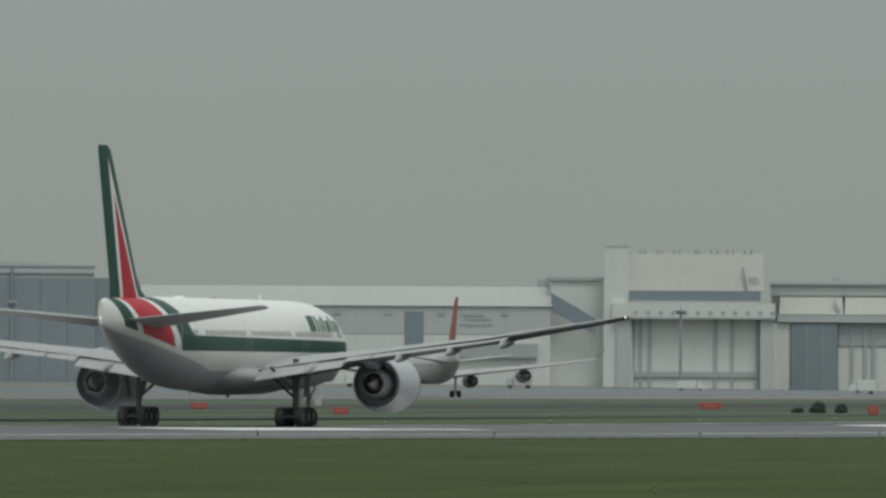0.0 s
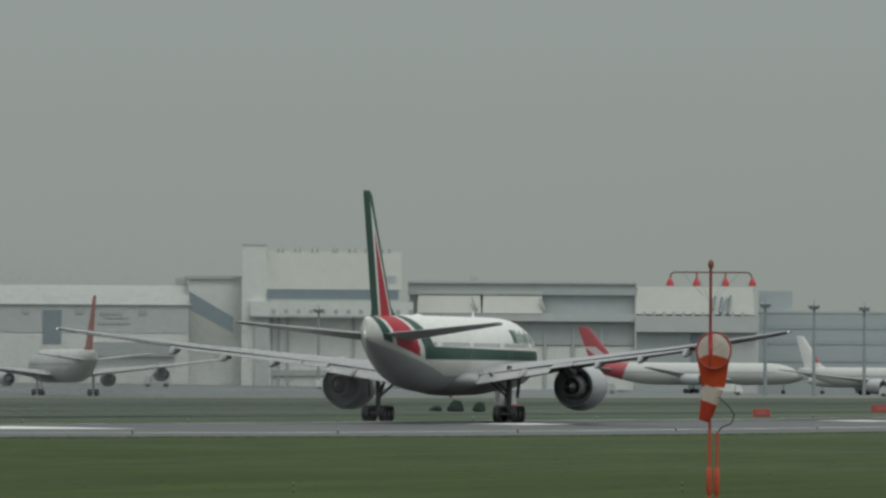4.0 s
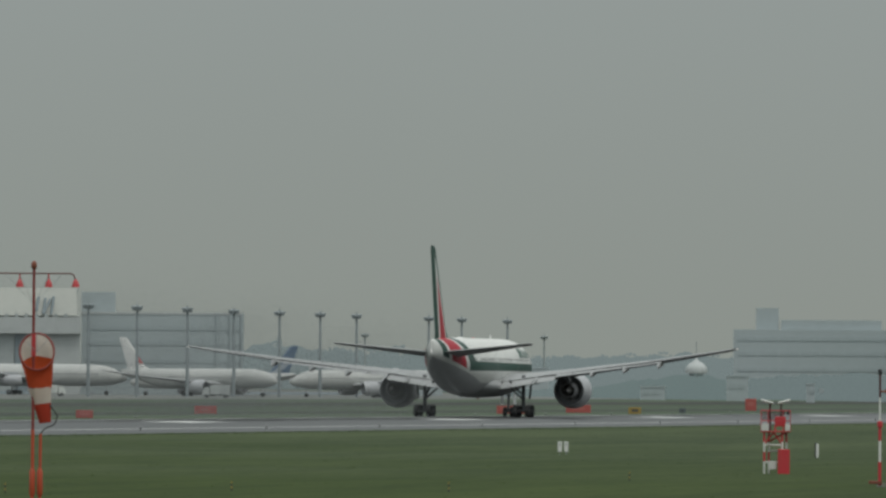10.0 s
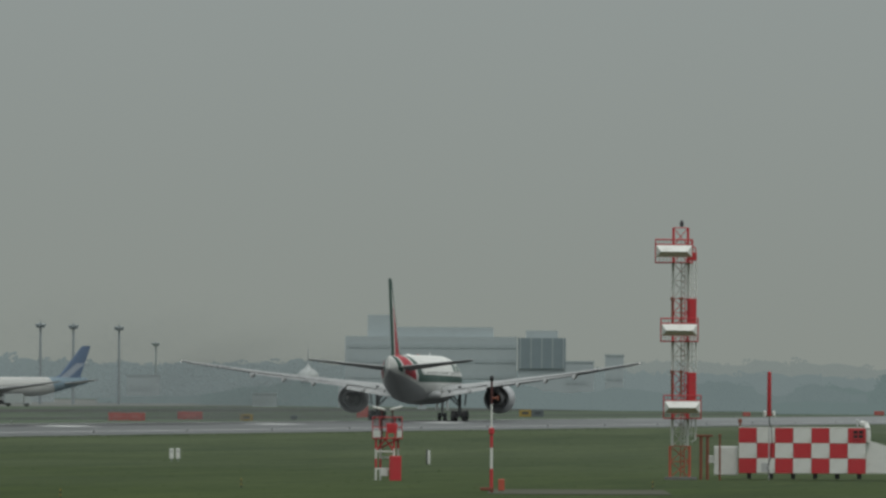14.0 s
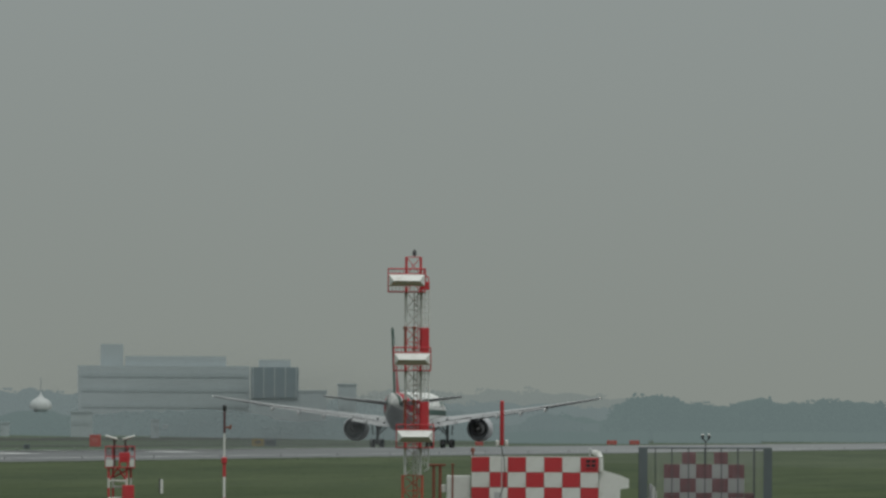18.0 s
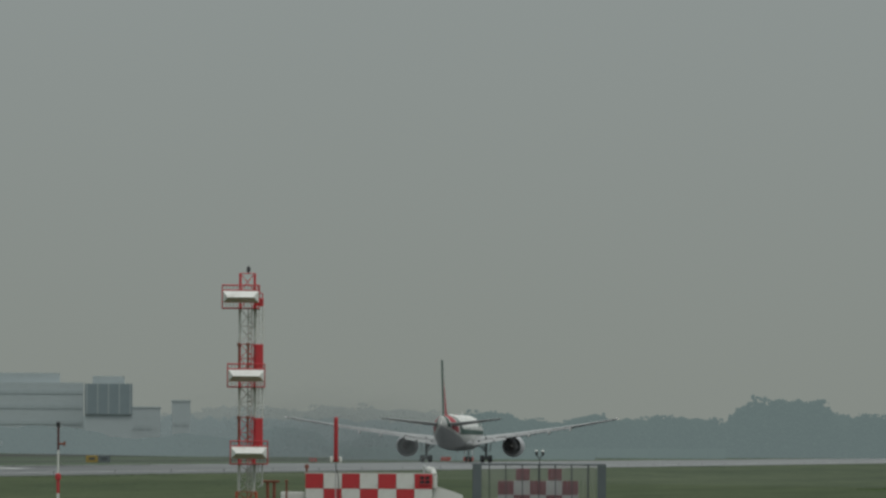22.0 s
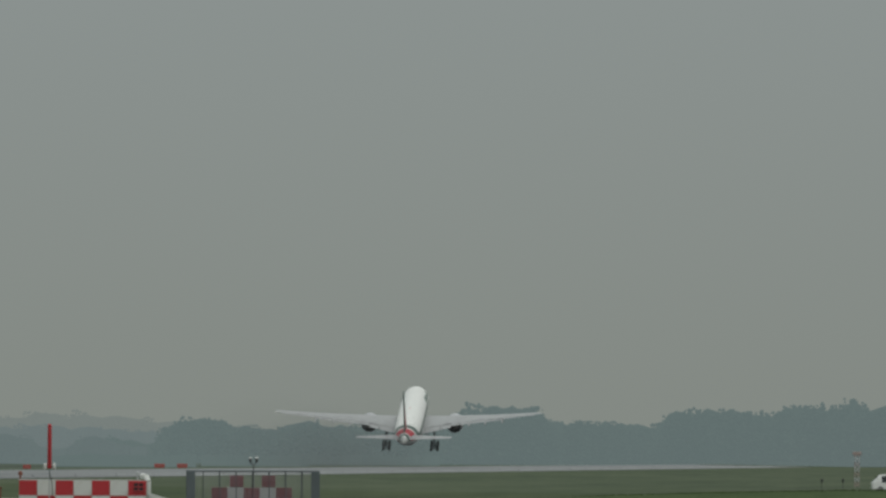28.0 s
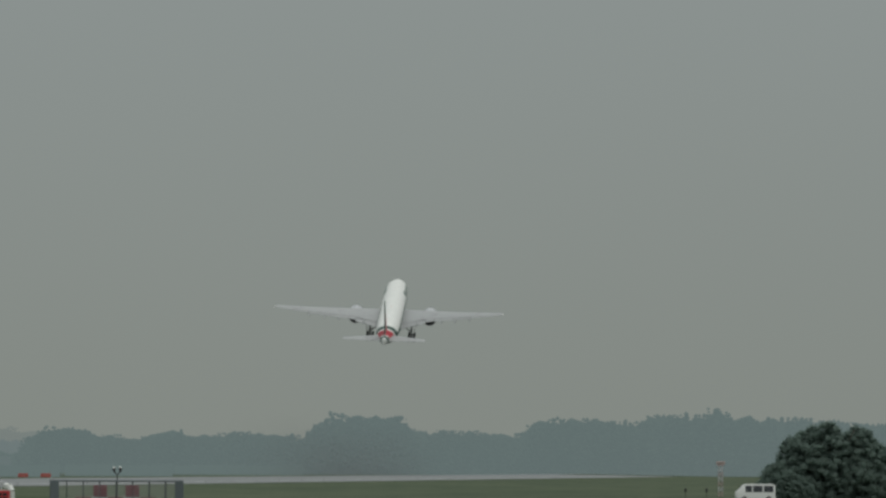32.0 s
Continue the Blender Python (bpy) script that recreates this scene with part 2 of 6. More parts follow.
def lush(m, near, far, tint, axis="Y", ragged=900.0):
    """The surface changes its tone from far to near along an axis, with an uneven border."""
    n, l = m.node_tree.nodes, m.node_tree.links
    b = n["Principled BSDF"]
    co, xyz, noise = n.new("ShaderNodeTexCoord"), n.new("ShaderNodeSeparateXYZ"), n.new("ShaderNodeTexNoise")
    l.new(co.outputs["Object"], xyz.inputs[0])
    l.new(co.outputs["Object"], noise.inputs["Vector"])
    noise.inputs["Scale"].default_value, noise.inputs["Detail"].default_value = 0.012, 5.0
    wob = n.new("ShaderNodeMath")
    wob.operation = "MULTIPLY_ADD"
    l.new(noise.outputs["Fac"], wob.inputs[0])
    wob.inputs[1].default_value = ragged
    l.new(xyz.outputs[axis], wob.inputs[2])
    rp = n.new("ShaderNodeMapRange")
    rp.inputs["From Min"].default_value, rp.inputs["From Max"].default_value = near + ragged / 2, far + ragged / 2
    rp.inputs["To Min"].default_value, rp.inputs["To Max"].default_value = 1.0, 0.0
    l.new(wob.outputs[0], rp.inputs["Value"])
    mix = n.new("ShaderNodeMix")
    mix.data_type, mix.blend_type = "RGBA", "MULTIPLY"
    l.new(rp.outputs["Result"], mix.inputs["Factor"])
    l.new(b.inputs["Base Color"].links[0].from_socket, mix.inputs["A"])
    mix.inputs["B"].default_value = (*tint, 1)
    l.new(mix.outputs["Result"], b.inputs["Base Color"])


# deeper green only close by; the paler tone beyond stands for haze
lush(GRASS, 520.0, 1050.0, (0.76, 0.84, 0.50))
lush(GRASS, -272.0, -262.0, (1.22, 1.25, 1.45), "X", 12.0)     # greyer and paler beyond the runway: haze put into the grass colour
lush(GRASS, 1650.0, 1450.0, (1.22, 1.16, 1.42))      # paler, bluer grass far down the field, standing in for haze
GRASS.node_tree.nodes["Principled BSDF"].inputs["Specular IOR Level"].default_value = 0.08
ASPHALT = ground_material("runway_asphalt", (0.044, 0.046, 0.048), (0.086, 0.089, 0.092), 0.03, 0.40, 0.12, streak=(1, 0.15, 1))
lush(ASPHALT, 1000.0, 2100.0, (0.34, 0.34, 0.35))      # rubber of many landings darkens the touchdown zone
lush(ASPHALT, 2150.0, 1700.0, (1.75, 1.75, 1.75))         # paler towards the far end: wet sky sheen painted into the asphalt
ASPHALT.node_tree.nodes["Principled BSDF"].inputs["Specular IOR Level"].default_value = 0.28
CONCRETE = ground_material("apron_concrete", (0.105, 0.11, 0.105), (0.16, 0.165, 0.155), 0.02, 0.7, 0.1)
STRIP = ground_material("weathered_taxiway_concrete", (0.050, 0.054, 0.050), (0.080, 0.084, 0.078), 0.02, 0.9, 0.1)
STRIP.node_tree.nodes["Principled BSDF"].inputs["Specular IOR Level"].default_value = 0.05
MARKING = material("worn_white_marking", (0.62, 0.63, 0.62), 0.6, vary=0.2, scale=0.25, dirt=(0.42, 0.42, 0.42))


def sheet(name, xs, ys, lift, mat, label, category):
    bm = bmesh.new()
    grid = [[bm.verts.new((x, y, ground_z(x, y) + lift)) for x in xs] for y in ys]
    for p, q in zip(grid, grid[1:]):
        for i in range(len(xs) - 1):
            bm.faces.new((p[i], p[i + 1], q[i + 1], q[i]))
    return tagged(finish(name, bm, mat), label, category, kind="structure")


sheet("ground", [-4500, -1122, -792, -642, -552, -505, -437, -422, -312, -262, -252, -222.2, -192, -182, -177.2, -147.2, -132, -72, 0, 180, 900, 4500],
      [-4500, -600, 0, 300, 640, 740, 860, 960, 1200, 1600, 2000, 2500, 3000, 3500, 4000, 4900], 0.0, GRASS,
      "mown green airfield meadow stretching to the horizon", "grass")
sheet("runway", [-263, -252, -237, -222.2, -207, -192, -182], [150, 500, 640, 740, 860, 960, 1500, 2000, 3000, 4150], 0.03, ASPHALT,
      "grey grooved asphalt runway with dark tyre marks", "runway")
sheet("taxiway", [-470, -437], [300, 1500, 4150], 0.04, STRIP, "grey asphalt taxiway beyond the runway", "taxiway")
for x0, x1 in ((-345, -326), (-402, -396)):
    sheet("taxiway", [x0, x1], [300, 1500, 4150], 0.04, STRIP, "narrow pale concrete strip beyond the runway", "taxiway")
sheet("apron", [-1500, -1122, -792, -642, -552, -505], [1000, 1500, 2600, 3400, 4400], 0.05, CONCRETE, "pale concrete parking apron in front of hangars", "apron")


def stripe(x0, x1, y0, y1, name="runway_marking", label="worn white paint stripe on the runway"):
    xs = [x0, x1] if not x0 < RUNWAY_X < x1 else [x0, RUNWAY_X, x1]
    ys = [y0, *(y for y in (640, 740, 860, 960) if y0 < y < y1), y1]
    bm = bmesh.new()
    lo = [[bm.verts.new((x, y, ground_z(x, y) + 0.045)) for x in xs] for y in ys]
    for p, q in zip(lo, lo[1:]):
        for i in range(len(xs) - 1):
            bm.faces.new((p[i], p[i + 1], q[i + 1], q[i]))
    return tagged(finish(name, bm, MARKING, smooth=False), label, "road marking", "runway markings", "structure")


for s in (-29.5, 29.5):
    stripe(RUNWAY_X + s - 0.45, RUNWAY_X + s + 0.45, 200, 4100, label="long white edge line of the runway")
for y in range(400, 4000, 50):
    stripe(RUNWAY_X - 0.45, RUNWAY_X + 0.45, y, y + 30, label="white dash of the runway's centre line")
for s in (-12, 12):
    stripe(RUNWAY_X + s - 4.5, RUNWAY_X + s + 4.5, 800, 872, label="broad white aiming point block on the runway")
for y in (1020, 1176, 1334, 1490, 1640):
    for s in (-10.5, 10.5):
        stripe(RUNWAY_X + s - 2.4, RUNWAY_X + s + 2.4, y, y + 24, label="white touchdown zone bar on the runway")

# dark rubber streaks where wheels touch down, left and right of the centre line
TYRE_MARK = ground_material("rubber_streaks", (0.018, 0.018, 0.019), (0.045, 0.046, 0.047), 0.05, 0.6, 0.1, streak=(1, 0.05, 1))
marks = bmesh.new()
streaks = random.Random(11)
for i in range(140):
    x = RUNWAY_X + streaks.choice((-1, 1)) * abs(streaks.gauss(5.2, 2.6))
    y, length, w = streaks.uniform(960, 1750), streaks.uniform(60, 260), streaks.uniform(0.12, 0.32)
    lo = 0.034 + 0.00005 * i
    q = [marks.verts.new((px, py, ground_z(px) + lo)) for px, py in ((x - w, y), (x + w, y), (x + w * 0.8, y + length), (x - w * 0.8, y + length))]
    marks.faces.new(q)
tagged(finish("tyre_marks", marks, TYRE_MARK, smooth=False), "dark rubber streaks left by landing wheels", "tyre marks", kind="stuff")

# uneven grass along the runway's edge and scattered taller tufts in the meadow
blades = random.Random(23)
verts, faces = [], []
for i in range(7600):
    if i < 5200:
        y = 640 + 2600 * blades.random() ** 1.6
        x = -181.6 + abs(blades.gauss(0, 0.9))
        h = blades.uniform(0.03, 0.12)
    else:
        y = 430 + 1300 * blades.random() ** 1.3
        x = blades.uniform(-178, -0.10 * y)
        h = blades.uniform(0.02, 0.06)
    z, w = ground_z(x, y), h * blades.uniform(1.2, 3.0)
    for k in range(3):
        a, n = blades.uniform(-1, 1), len(verts)
        verts += [(x + w * (a - 0.35), y + 0.2 * k, z - 0.02), (x + w * (a + 0.35), y + 0.2 * k, z - 0.02), (x + w * a * 1.2, y + 0.2 * k + 0.1, z + h * blades.uniform(0.6, 1.0))]
        faces.append((n, n + 1, n + 2))
tufts = bpy.data.meshes.new("grass_tufts")
tufts.from_pydata(verts, [], faces)
tufts.materials.append(GRASS)
tagged(new("grass_tufts", tufts), "short uneven grass tufts along the runway's edge", "grass", kind="stuff")


# ---- the departing airliner ----
def ring(y, zc, rx, rz, n=36):
    return [(rx * math.cos(2 * math.pi * i / n), y, zc + rz * math.sin(2 * math.pi * i / n)) for i in range(n)]


FUSELAGE = [  # metres behind the nose, height of the axis, half width, half height
    (0.0, 4.75, 0.03, 0.03), (0.35, 4.78, 0.62, 0.62), (1.2, 4.85, 1.18, 1.15), (2.6, 5.02, 1.80, 1.78), (4.4, 5.28, 2.38, 2.42),
    (6.6, 5.46, 2.74, 2.78), (9.0, 5.54, 2.96, 3.00), (11.5, 5.55, 3.06, 3.08), (14, 5.55, 3.10, 3.10), (42, 5.55, 3.10, 3.10), (45, 5.64, 3.04, 3.02), (48, 5.86, 2.84, 2.80),
    (51, 6.18, 2.52, 2.46), (54, 6.55, 2.10, 2.06), (57, 6.93, 1.60, 1.64), (59.5, 7.22, 1.08, 1.30), (61, 7.38, 0.72, 1.10), (62.3, 7.50, 0.36, 0.94), (62.9, 7.53, 0.12, 0.80)]
NOSE = 31.8     # metres from the main wheels forward to the nose


def fuselage_mesh(k=1.0):
    secs = []
    for (xa, za, wa, ha), (xb, zb, wb, hb) in zip(FUSELAGE, FUSELAGE[1:]):
        steps = 8 if xb - xa > 20 else 2
        for i in range(steps):
            t = i / steps
            secs.append(ring((NOSE - xa - t * (xb - xa)) * k, (za + t * (zb - za)) * k, (wa + t * (wb - wa)) * k, (ha + t * (hb - ha)) * k))
    x, z, w, h = FUSELAGE[-1]
    secs.append(ring((NOSE - x) * k, z * k, w * k, h * k))
    return loft(secs)


def foil(le, chord, s, z, thick, twist=0.0, n=9):
    """An aerofoil section at the span position s: le is metres behind the nose."""
    up, lo = [], []
    for i in range(n + 1):
        c = 0.5 * (1 - math.cos(math.pi * i / n))
        t = 5 * thick * (0.2969 * math.sqrt(c) - 0.126 * c - 0.3516 * c * c + 0.2843 * c ** 3 - 0.1036 * c ** 4)
        zc = z + 0.012 * chord * math.sin(math.pi * c) - twist * chord * c
        up.append((s, NOSE - le - c * chord, zc + t * chord))
        lo.append((s, NOSE - le - c * chord, zc - t * chord))
    return up + lo[::-1][1:-1]


def lerp_sections(keys, s):
    """Interpolates (s, le, chord, z, thick) rows."""
    cols = list(zip(*keys))
    return [float(np.interp(s, cols[0], c)) for c in cols[1:]]


WING = [(2.6, 20.1, 14.2, 3.78, 0.13), (9.9, 25.3, 8.9, 4.66, 0.115), (20, 32.3, 5.3, 5.78, 0.12), (29.2, 38.6, 2.6, 7.05, 0.13), (30.46, 39.7, 1.7, 7.28, 0.12)]
TAILPLANE = [(0.5, 53.0, 6.8, 6.55, 0.10), (10.6, 60.2, 2.3, 7.84, 0.09), (10.76, 60.6, 1.7, 7.86, 0.07)]


def wing_mesh(keys, side, k=1.0, steps=10, cut=None, twist=(0.0, 0.0)):
    secs = []
    s0, s1 = keys[0][0], keys[-1][0]
    marks = sorted({round(s0 + (s1 - s0) * i / steps, 3) for i in range(steps + 1)} | {r[0] for r in keys})
    for s in marks:
        le, chord, z, th = lerp_sections(keys, s)
        if cut:
            chord *= cut
        secs.append([(x * side * k, y * k, zz * k) for x, y, zz in foil(le, chord, s, z, th, twist[0] + (twist[1] - twist[0]) * (s - s0) / (s1 - s0))])
    return loft(secs)


def flap_mesh(s0, s1, side, start, width, angle, drop, n=6):
    """A trailing-edge panel from span s0 to s1; start and width are parts of the chord."""
    secs = []
    for i in range(n + 1):
        s = s0 + (s1 - s0) * i / n
        le, chord, z, th = lerp_sections(WING, s)
        y0, w = NOSE - le - start * chord, width * chord
        a = radians(angle)
        sec = []
        for c, t in ((0, 0.0), (0.15, 0.10), (0.5, 0.075), (1, 0.012), (1, -0.012), (0.5, -0.03), (0.15, -0.05)):
            yy, zz = -c * w, t * w
            sec.append((s * side, y0 + yy * math.cos(a) + zz * math.sin(a), z - drop + yy * math.sin(a) + zz * math.cos(a)))
        secs.append(sec)
    return loft(secs)


FIN = [(8.2, 50.4, 10.2, 0.07), (9.3, 53.4, 7.2, 0.085), (18.15, 60.6, 3.2, 0.08), (18.5, 61.4, 2.3, 0.05)]


def fin_mesh(k=1.0):
    secs = []
    for z, le, chord, th in FIN:
        secs.append([(zz * k, y * k, z * k) for _, y, zz in foil(le, chord, 0, 0, th)])
    # take the camber out of the upright surface
    out = []
    for sec, (z, le, chord, th) in zip(secs, FIN):
        m = len(sec)
        fixed = []
        for i, p in enumerate(sec):
            j = (m - i) % m
            fixed.append(((p[0] - sec[j][0]) / 2, p[1], p[2]))
        out.append(fixed)
    return loft(out)


def jet_livery():
    p = Paint("airliner_livery")
    white, green, red = (0.67, 0.68, 0.66), (0.010, 0.058, 0.042), (0.40, 0.012, 0.03)
    q = p.lin(0, 1, 1.0, 0)        # slanted coordinate of the tail bands, which carry on the fin's lines
    low = p.above(p.lin(0, 0.164, 1, -2.03), 0.0)
    c = p.over(white, p.above(-1e3, 0.0), white)
    # cheat line along the cabin
    line = p.both(p.above(p.z, 5.06), p.above(p.lin(0, -0.006, 0, 6.0), p.z), p.above(p.y, -18.6))
    c = p.over(c, line, green)
    # title on the forward cabin, as plain upright bars of uneven width
    for y0, y1, z1 in ((14.6, 16.5, 7.6), (16.8, 17.4, 7.6), (17.7, 18.3, 7.35), (18.6, 19.3, 7.55), (19.6, 20.9, 7.3), (21.2, 21.8, 7.6), (22.1, 22.7, 7.35), (23.0, 24.4, 7.3)):
        slant = p.lin(0, 1, -0.55, 3.6)
        c = p.over(c, p.both(p.above(slant, y0), p.above(y1, slant), p.above(p.z, 6.5), p.above(z1, p.z)), (0.02, 0.075, 0.055))
    band = lambda a, b: p.both(p.above(q, float(a)), p.above(float(b), q), low)
    c = p.over(c, band(-21.4, -19.8), green)
    c = p.over(c, band(-19.8, -19.1), white)
    c = p.over(c, band(-19.1, -14.6), red)
    c = p.over(c, band(-14.6, -13.6), white)
    c = p.over(c, p.both(band(-13.6, -10.9), p.above(p.z, 5.06)), green)
    # grey belly, drawn higher to paint in the shade under the hull
    belly_shade = p.both(p.above(p.op("MAXIMUM", p.lin(0, -0.15, 0, 2.0), 3.75), p.z))
    c = p.over(c, belly_shade, (0.38, 0.39, 0.40))
    # cabin windows, and outlines of doors
    wy = p.op("PINGPONG", p.y, 0.265)
    win = p.both(p.above(0.12, wy), p.above(p.z, 6.12), p.above(6.47, p.z), p.above(p.y, -19.0), p.above(25.0, p.y))
    gap = p.op("PINGPONG", p.lin(0, 1, 0, 3.0), 6.2)
    win = p.both(win, p.above(gap, 0.7))
    c = p.over(c, win, (0.08, 0.085, 0.09))
    for y in (-19.8, -3.2, 12.6, 26.2):
        d = p.op("ABSOLUTE", p.lin(0, 1, 0, -y))
        door = p.both(p.above(0.62, d), p.above(d, 0.54), p.above(p.z, 5.2), p.above(7.2, p.z))
        c = p.over(c, door, (0.35, 0.36, 0.37))
    return p.done(c)


def fin_livery():
    p = Paint("tail_fin_livery")
    white, green, red = (0.67, 0.68, 0.66), (0.010, 0.058, 0.042), (0.40, 0.012, 0.03)
    # distances behind the leading edge and before the trailing edge
    le = p.lin(0, -1, -0.8136, NOSE - 53.4 + 0.8136 * 9.3)
    te = p.lin(0, 1, 0.362, -(NOSE - 60.6) - 0.362 * 9.3)
    c = p.over(green, p.both(p.above(le, 1.5), p.above(te, 1.9)), white)
    c = p.over(c, p.both(p.above(le, 1.95), p.above(te, 2.5)), red)
    return p.done(c)


JET_PAINT, FIN_PAINT = jet_livery(), fin_livery()
GEAR = material("grimy_gear_paint", (0.085, 0.088, 0.092), 0.6, vary=0.2, scale=2.0)
WING_GREY = material("wing_grey_paint", (0.315, 0.325, 0.33), 0.5, vary=0.08, scale=0.4, dirt=(0.25, 0.25, 0.26))
NACELLE = material("nacelle_grey_paint", (0.40, 0.41, 0.43), 0.35, vary=0.06, scale=0.5)
HOT = material("burnt_exhaust_metal", (0.26, 0.25, 0.24), 0.42, metal=0.5, vary=0.25)
CORE_GREY = material("sooty_core_metal", (0.34, 0.34, 0.35), 0.45, metal=0.3, vary=0.2)
LAMP_GLOW = plain_glow("position_light_glow", (1.0, 0.98, 0.92), 1.0)


def wheel_parts(parent, x, y, z, r, w):
    t = part("wheel", turned([(-w / 2, r * 0.45), (-w / 2, r * 0.86), (-w * 0.36, r * 0.97), (0, r), (w * 0.36, r * 0.97), (w / 2, r * 0.86), (w / 2, r * 0.45)], 22, "X"), RUBBER, parent, "black rubber tyre")
    t.location = (x, y, z)
    h = part("hub", turned([(-w * 0.42, 0.02), (-w * 0.40, r * 0.5), (w * 0.40, r * 0.5), (w * 0.42, 0.02)], 14, "X"), STEEL, t, "grey metal hub")
    return t


def airliner():
    jet = empty("airliner", Matrix(), "white twin-engine airliner with green stripe and red-green tail", "aeroplane")
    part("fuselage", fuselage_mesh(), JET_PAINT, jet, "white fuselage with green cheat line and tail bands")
    part("tail_fin", fin_mesh(), FIN_PAINT, jet, "green fin with red and white triangle")
    bm = loft([ring(NOSE - x, z, w, h, 24) for x, z, w, h in ((16.5, 3.6, 0.5, 0.4), (19, 3.4, 2.6, 1.0), (23, 3.3, 3.35, 1.15), (31, 3.3, 3.4, 1.2), (36, 3.4, 3.2, 1.05), (40, 3.6, 1.6, 0.7), (42, 3.7, 0.4, 0.3))])
    part("belly_fairing", bm, WING_GREY, jet, "grey wing-to-body fairing")
    wings, engines, gears = {}, {}, {}
    for side in (-1, 1):
        wing = wings[side] = part("wing", wing_mesh(WING, side, cut=0.86, twist=(0.0, -0.05)), WING_GREY, jet, "pale grey swept wing")
        part("flap", flap_mesh(3.3, 9.3, side, 0.80, 0.23, 12, 0.12), WING_GREY, wing, "lowered inboard flap")
        part("flaperon", flap_mesh(9.4, 11.3, side, 0.82, 0.19, 6, 0.06), WING_GREY, wing)
        part("flap", flap_mesh(11.4, 21.6, side, 0.82, 0.19, 6, 0.06), WING_GREY, wing, "lowered outboard flap")
        part("aileron", flap_mesh(21.7, 29.0, side, 0.83, 0.17, -2, 0.0), WING_GREY, wing)
        for s in (7.1, 13.6, 17.4, 21.4):
            le, chord, z, th = lerp_sections(WING, s)
            y = NOSE - le - chord
            bm = loft([[(side * s + 0.26 * w * math.cos(a), y + dy, z - 0.36 + dz + 0.36 * w * math.sin(a)) for a in [i * math.pi / 5 for i in range(10)]]
                       for dy, w, dz in ((3.4, 0.05, 0.25), (2.4, 0.8, 0.12), (0.6, 1.0, 0.0), (-0.5, 0.8, -0.12), (-1.4, 0.08, -0.30))])
            part("flap_track_fairing", bm, WING_GREY, wing, "canoe-shaped flap fairing")
        tip = part("position_light", turned([(-0.08, 0.01), (-0.06, 0.05), (0.06, 0.05), (0.08, 0.01)], 8, "Y"), LAMP_GLOW, wing, "small white position light")
        tip.location = (side * 30.4, NOSE - 41.1, 7.28)
        tail = part("tailplane", wing_mesh(TAILPLANE, side, steps=5, twist=(-0.07, -0.07)), WING_GREY, jet, "grey swept tailplane")
        # engine
        ex, ey, ez = side * 9.75, NOSE - 20.7, 2.95
        eng = part("engine", turned([(0.15, 1.58), (0.0, 1.66), (-0.5, 1.82), (-1.6, 1.95), (-3.2, 1.95), (-4.6, 1.80), (-5.6, 1.58), (-5.6, 1.53), (-4.4, 1.60), (-3.2, 1.62)], 40), NACELLE, jet, "large grey engine nacelle")
        eng.location, eng.scale = (ex, ey, ez), (1.03, 0.97, 1.03)
        engines[side] = eng
        part("intake_lip", turned([(0.15, 1.58), (0.28, 1.64), (0.22, 1.72), (-0.05, 1.75), (-0.1, 1.6), (-1.2, 1.55)], 40), STEEL, eng, "bright metal intake lip")
        part("fan_duct", turned([(-4.4, 1.57), (-4.5, 0.9)], 40), NACELLE, eng)
        part("fan_disc", turned([(-1.2, 1.56), (-1.25, 0.35), (-0.7, 0.02)], 30), DARK, eng)
        part("core_cowl", turned([(-3.2, 1.15), (-4.4, 1.12), (-5.6, 0.98), (-6.7, 0.76), (-6.7, 0.70), (-6.0, 0.66)], 32), CORE_GREY, eng, "dull metal core cowl")
        part("exhaust_plug", turned([(-5.9, 0.66), (-6.0, 0.52), (-6.9, 0.40), (-7.8, 0.03)], 24), HOT, eng, "burnt exhaust cone")
        bm = prism([(-1.2, 1.7), (-6.2, 0.9), (-9.0, 1.45), (-8.6, 2.05), (-4.2, 2.3)], 0.5, Matrix.Rotation(math.pi / 2, 4, "Z") @ Matrix.Translation((0, -0.25, 0)))
        part("pylon", bm, NACELLE, eng, smooth=False)
        # main landing gear
        gx = side * 5.49
        gear = new("main_gear")
        gear.parent = jet
        gear.location = (gx, 0, 0)
        gears[side] = gear
        bm = bmesh.new()
        rod(bm, (0, 0, 0.75), (0, 0.1, 4.6), 0.21, n=12)
        rod(bm, (0, 0, 0.6), (0, 0, 2.0), 0.15, n=12)
        part("strut", bm, GEAR, gear, "grey main gear leg")
        bm = rods([((0, 0.05, 1.9), (-side * 2.3, 0.1, 4.0)), ((0, 0.05, 1.5), (-side * 0.3, 2.2, 4.0)), ((0, 0.1, 2.3), (-side * 1.3, -1.7, 4.0))], 0.11)
        part("brace", bm, GEAR, gear)
        bm = rods([((0, -1.5, 0.66), (0, 1.5, 0.64))] + [((-0.75, y, 0.64), (0.75, y, 0.64)) for y in (-1.45, 0, 1.45)], 0.14)
        part("bogie", bm, DARK, gear)
        bm = boxed(-0.04, 0.04, -0.55, 0.55, 2.0, 3.6, 0.02, Matrix.Translation((side * 0.48, 0, 0)) @ Matrix.Rotation(side * radians(6), 4, "Y"))
        part("gear_door", bm, GEAR, gear, "grey gear door", smooth=False)
        for y in (-1.45, 0, 1.45):
            for x in (-0.70, 0.70):
                wheel_parts(gear, x, y, 0.665, 0.665, 0.52)
    nose = new("nose_gear")
    nose.parent = jet
    nose.location = (0, 25.9, 0)
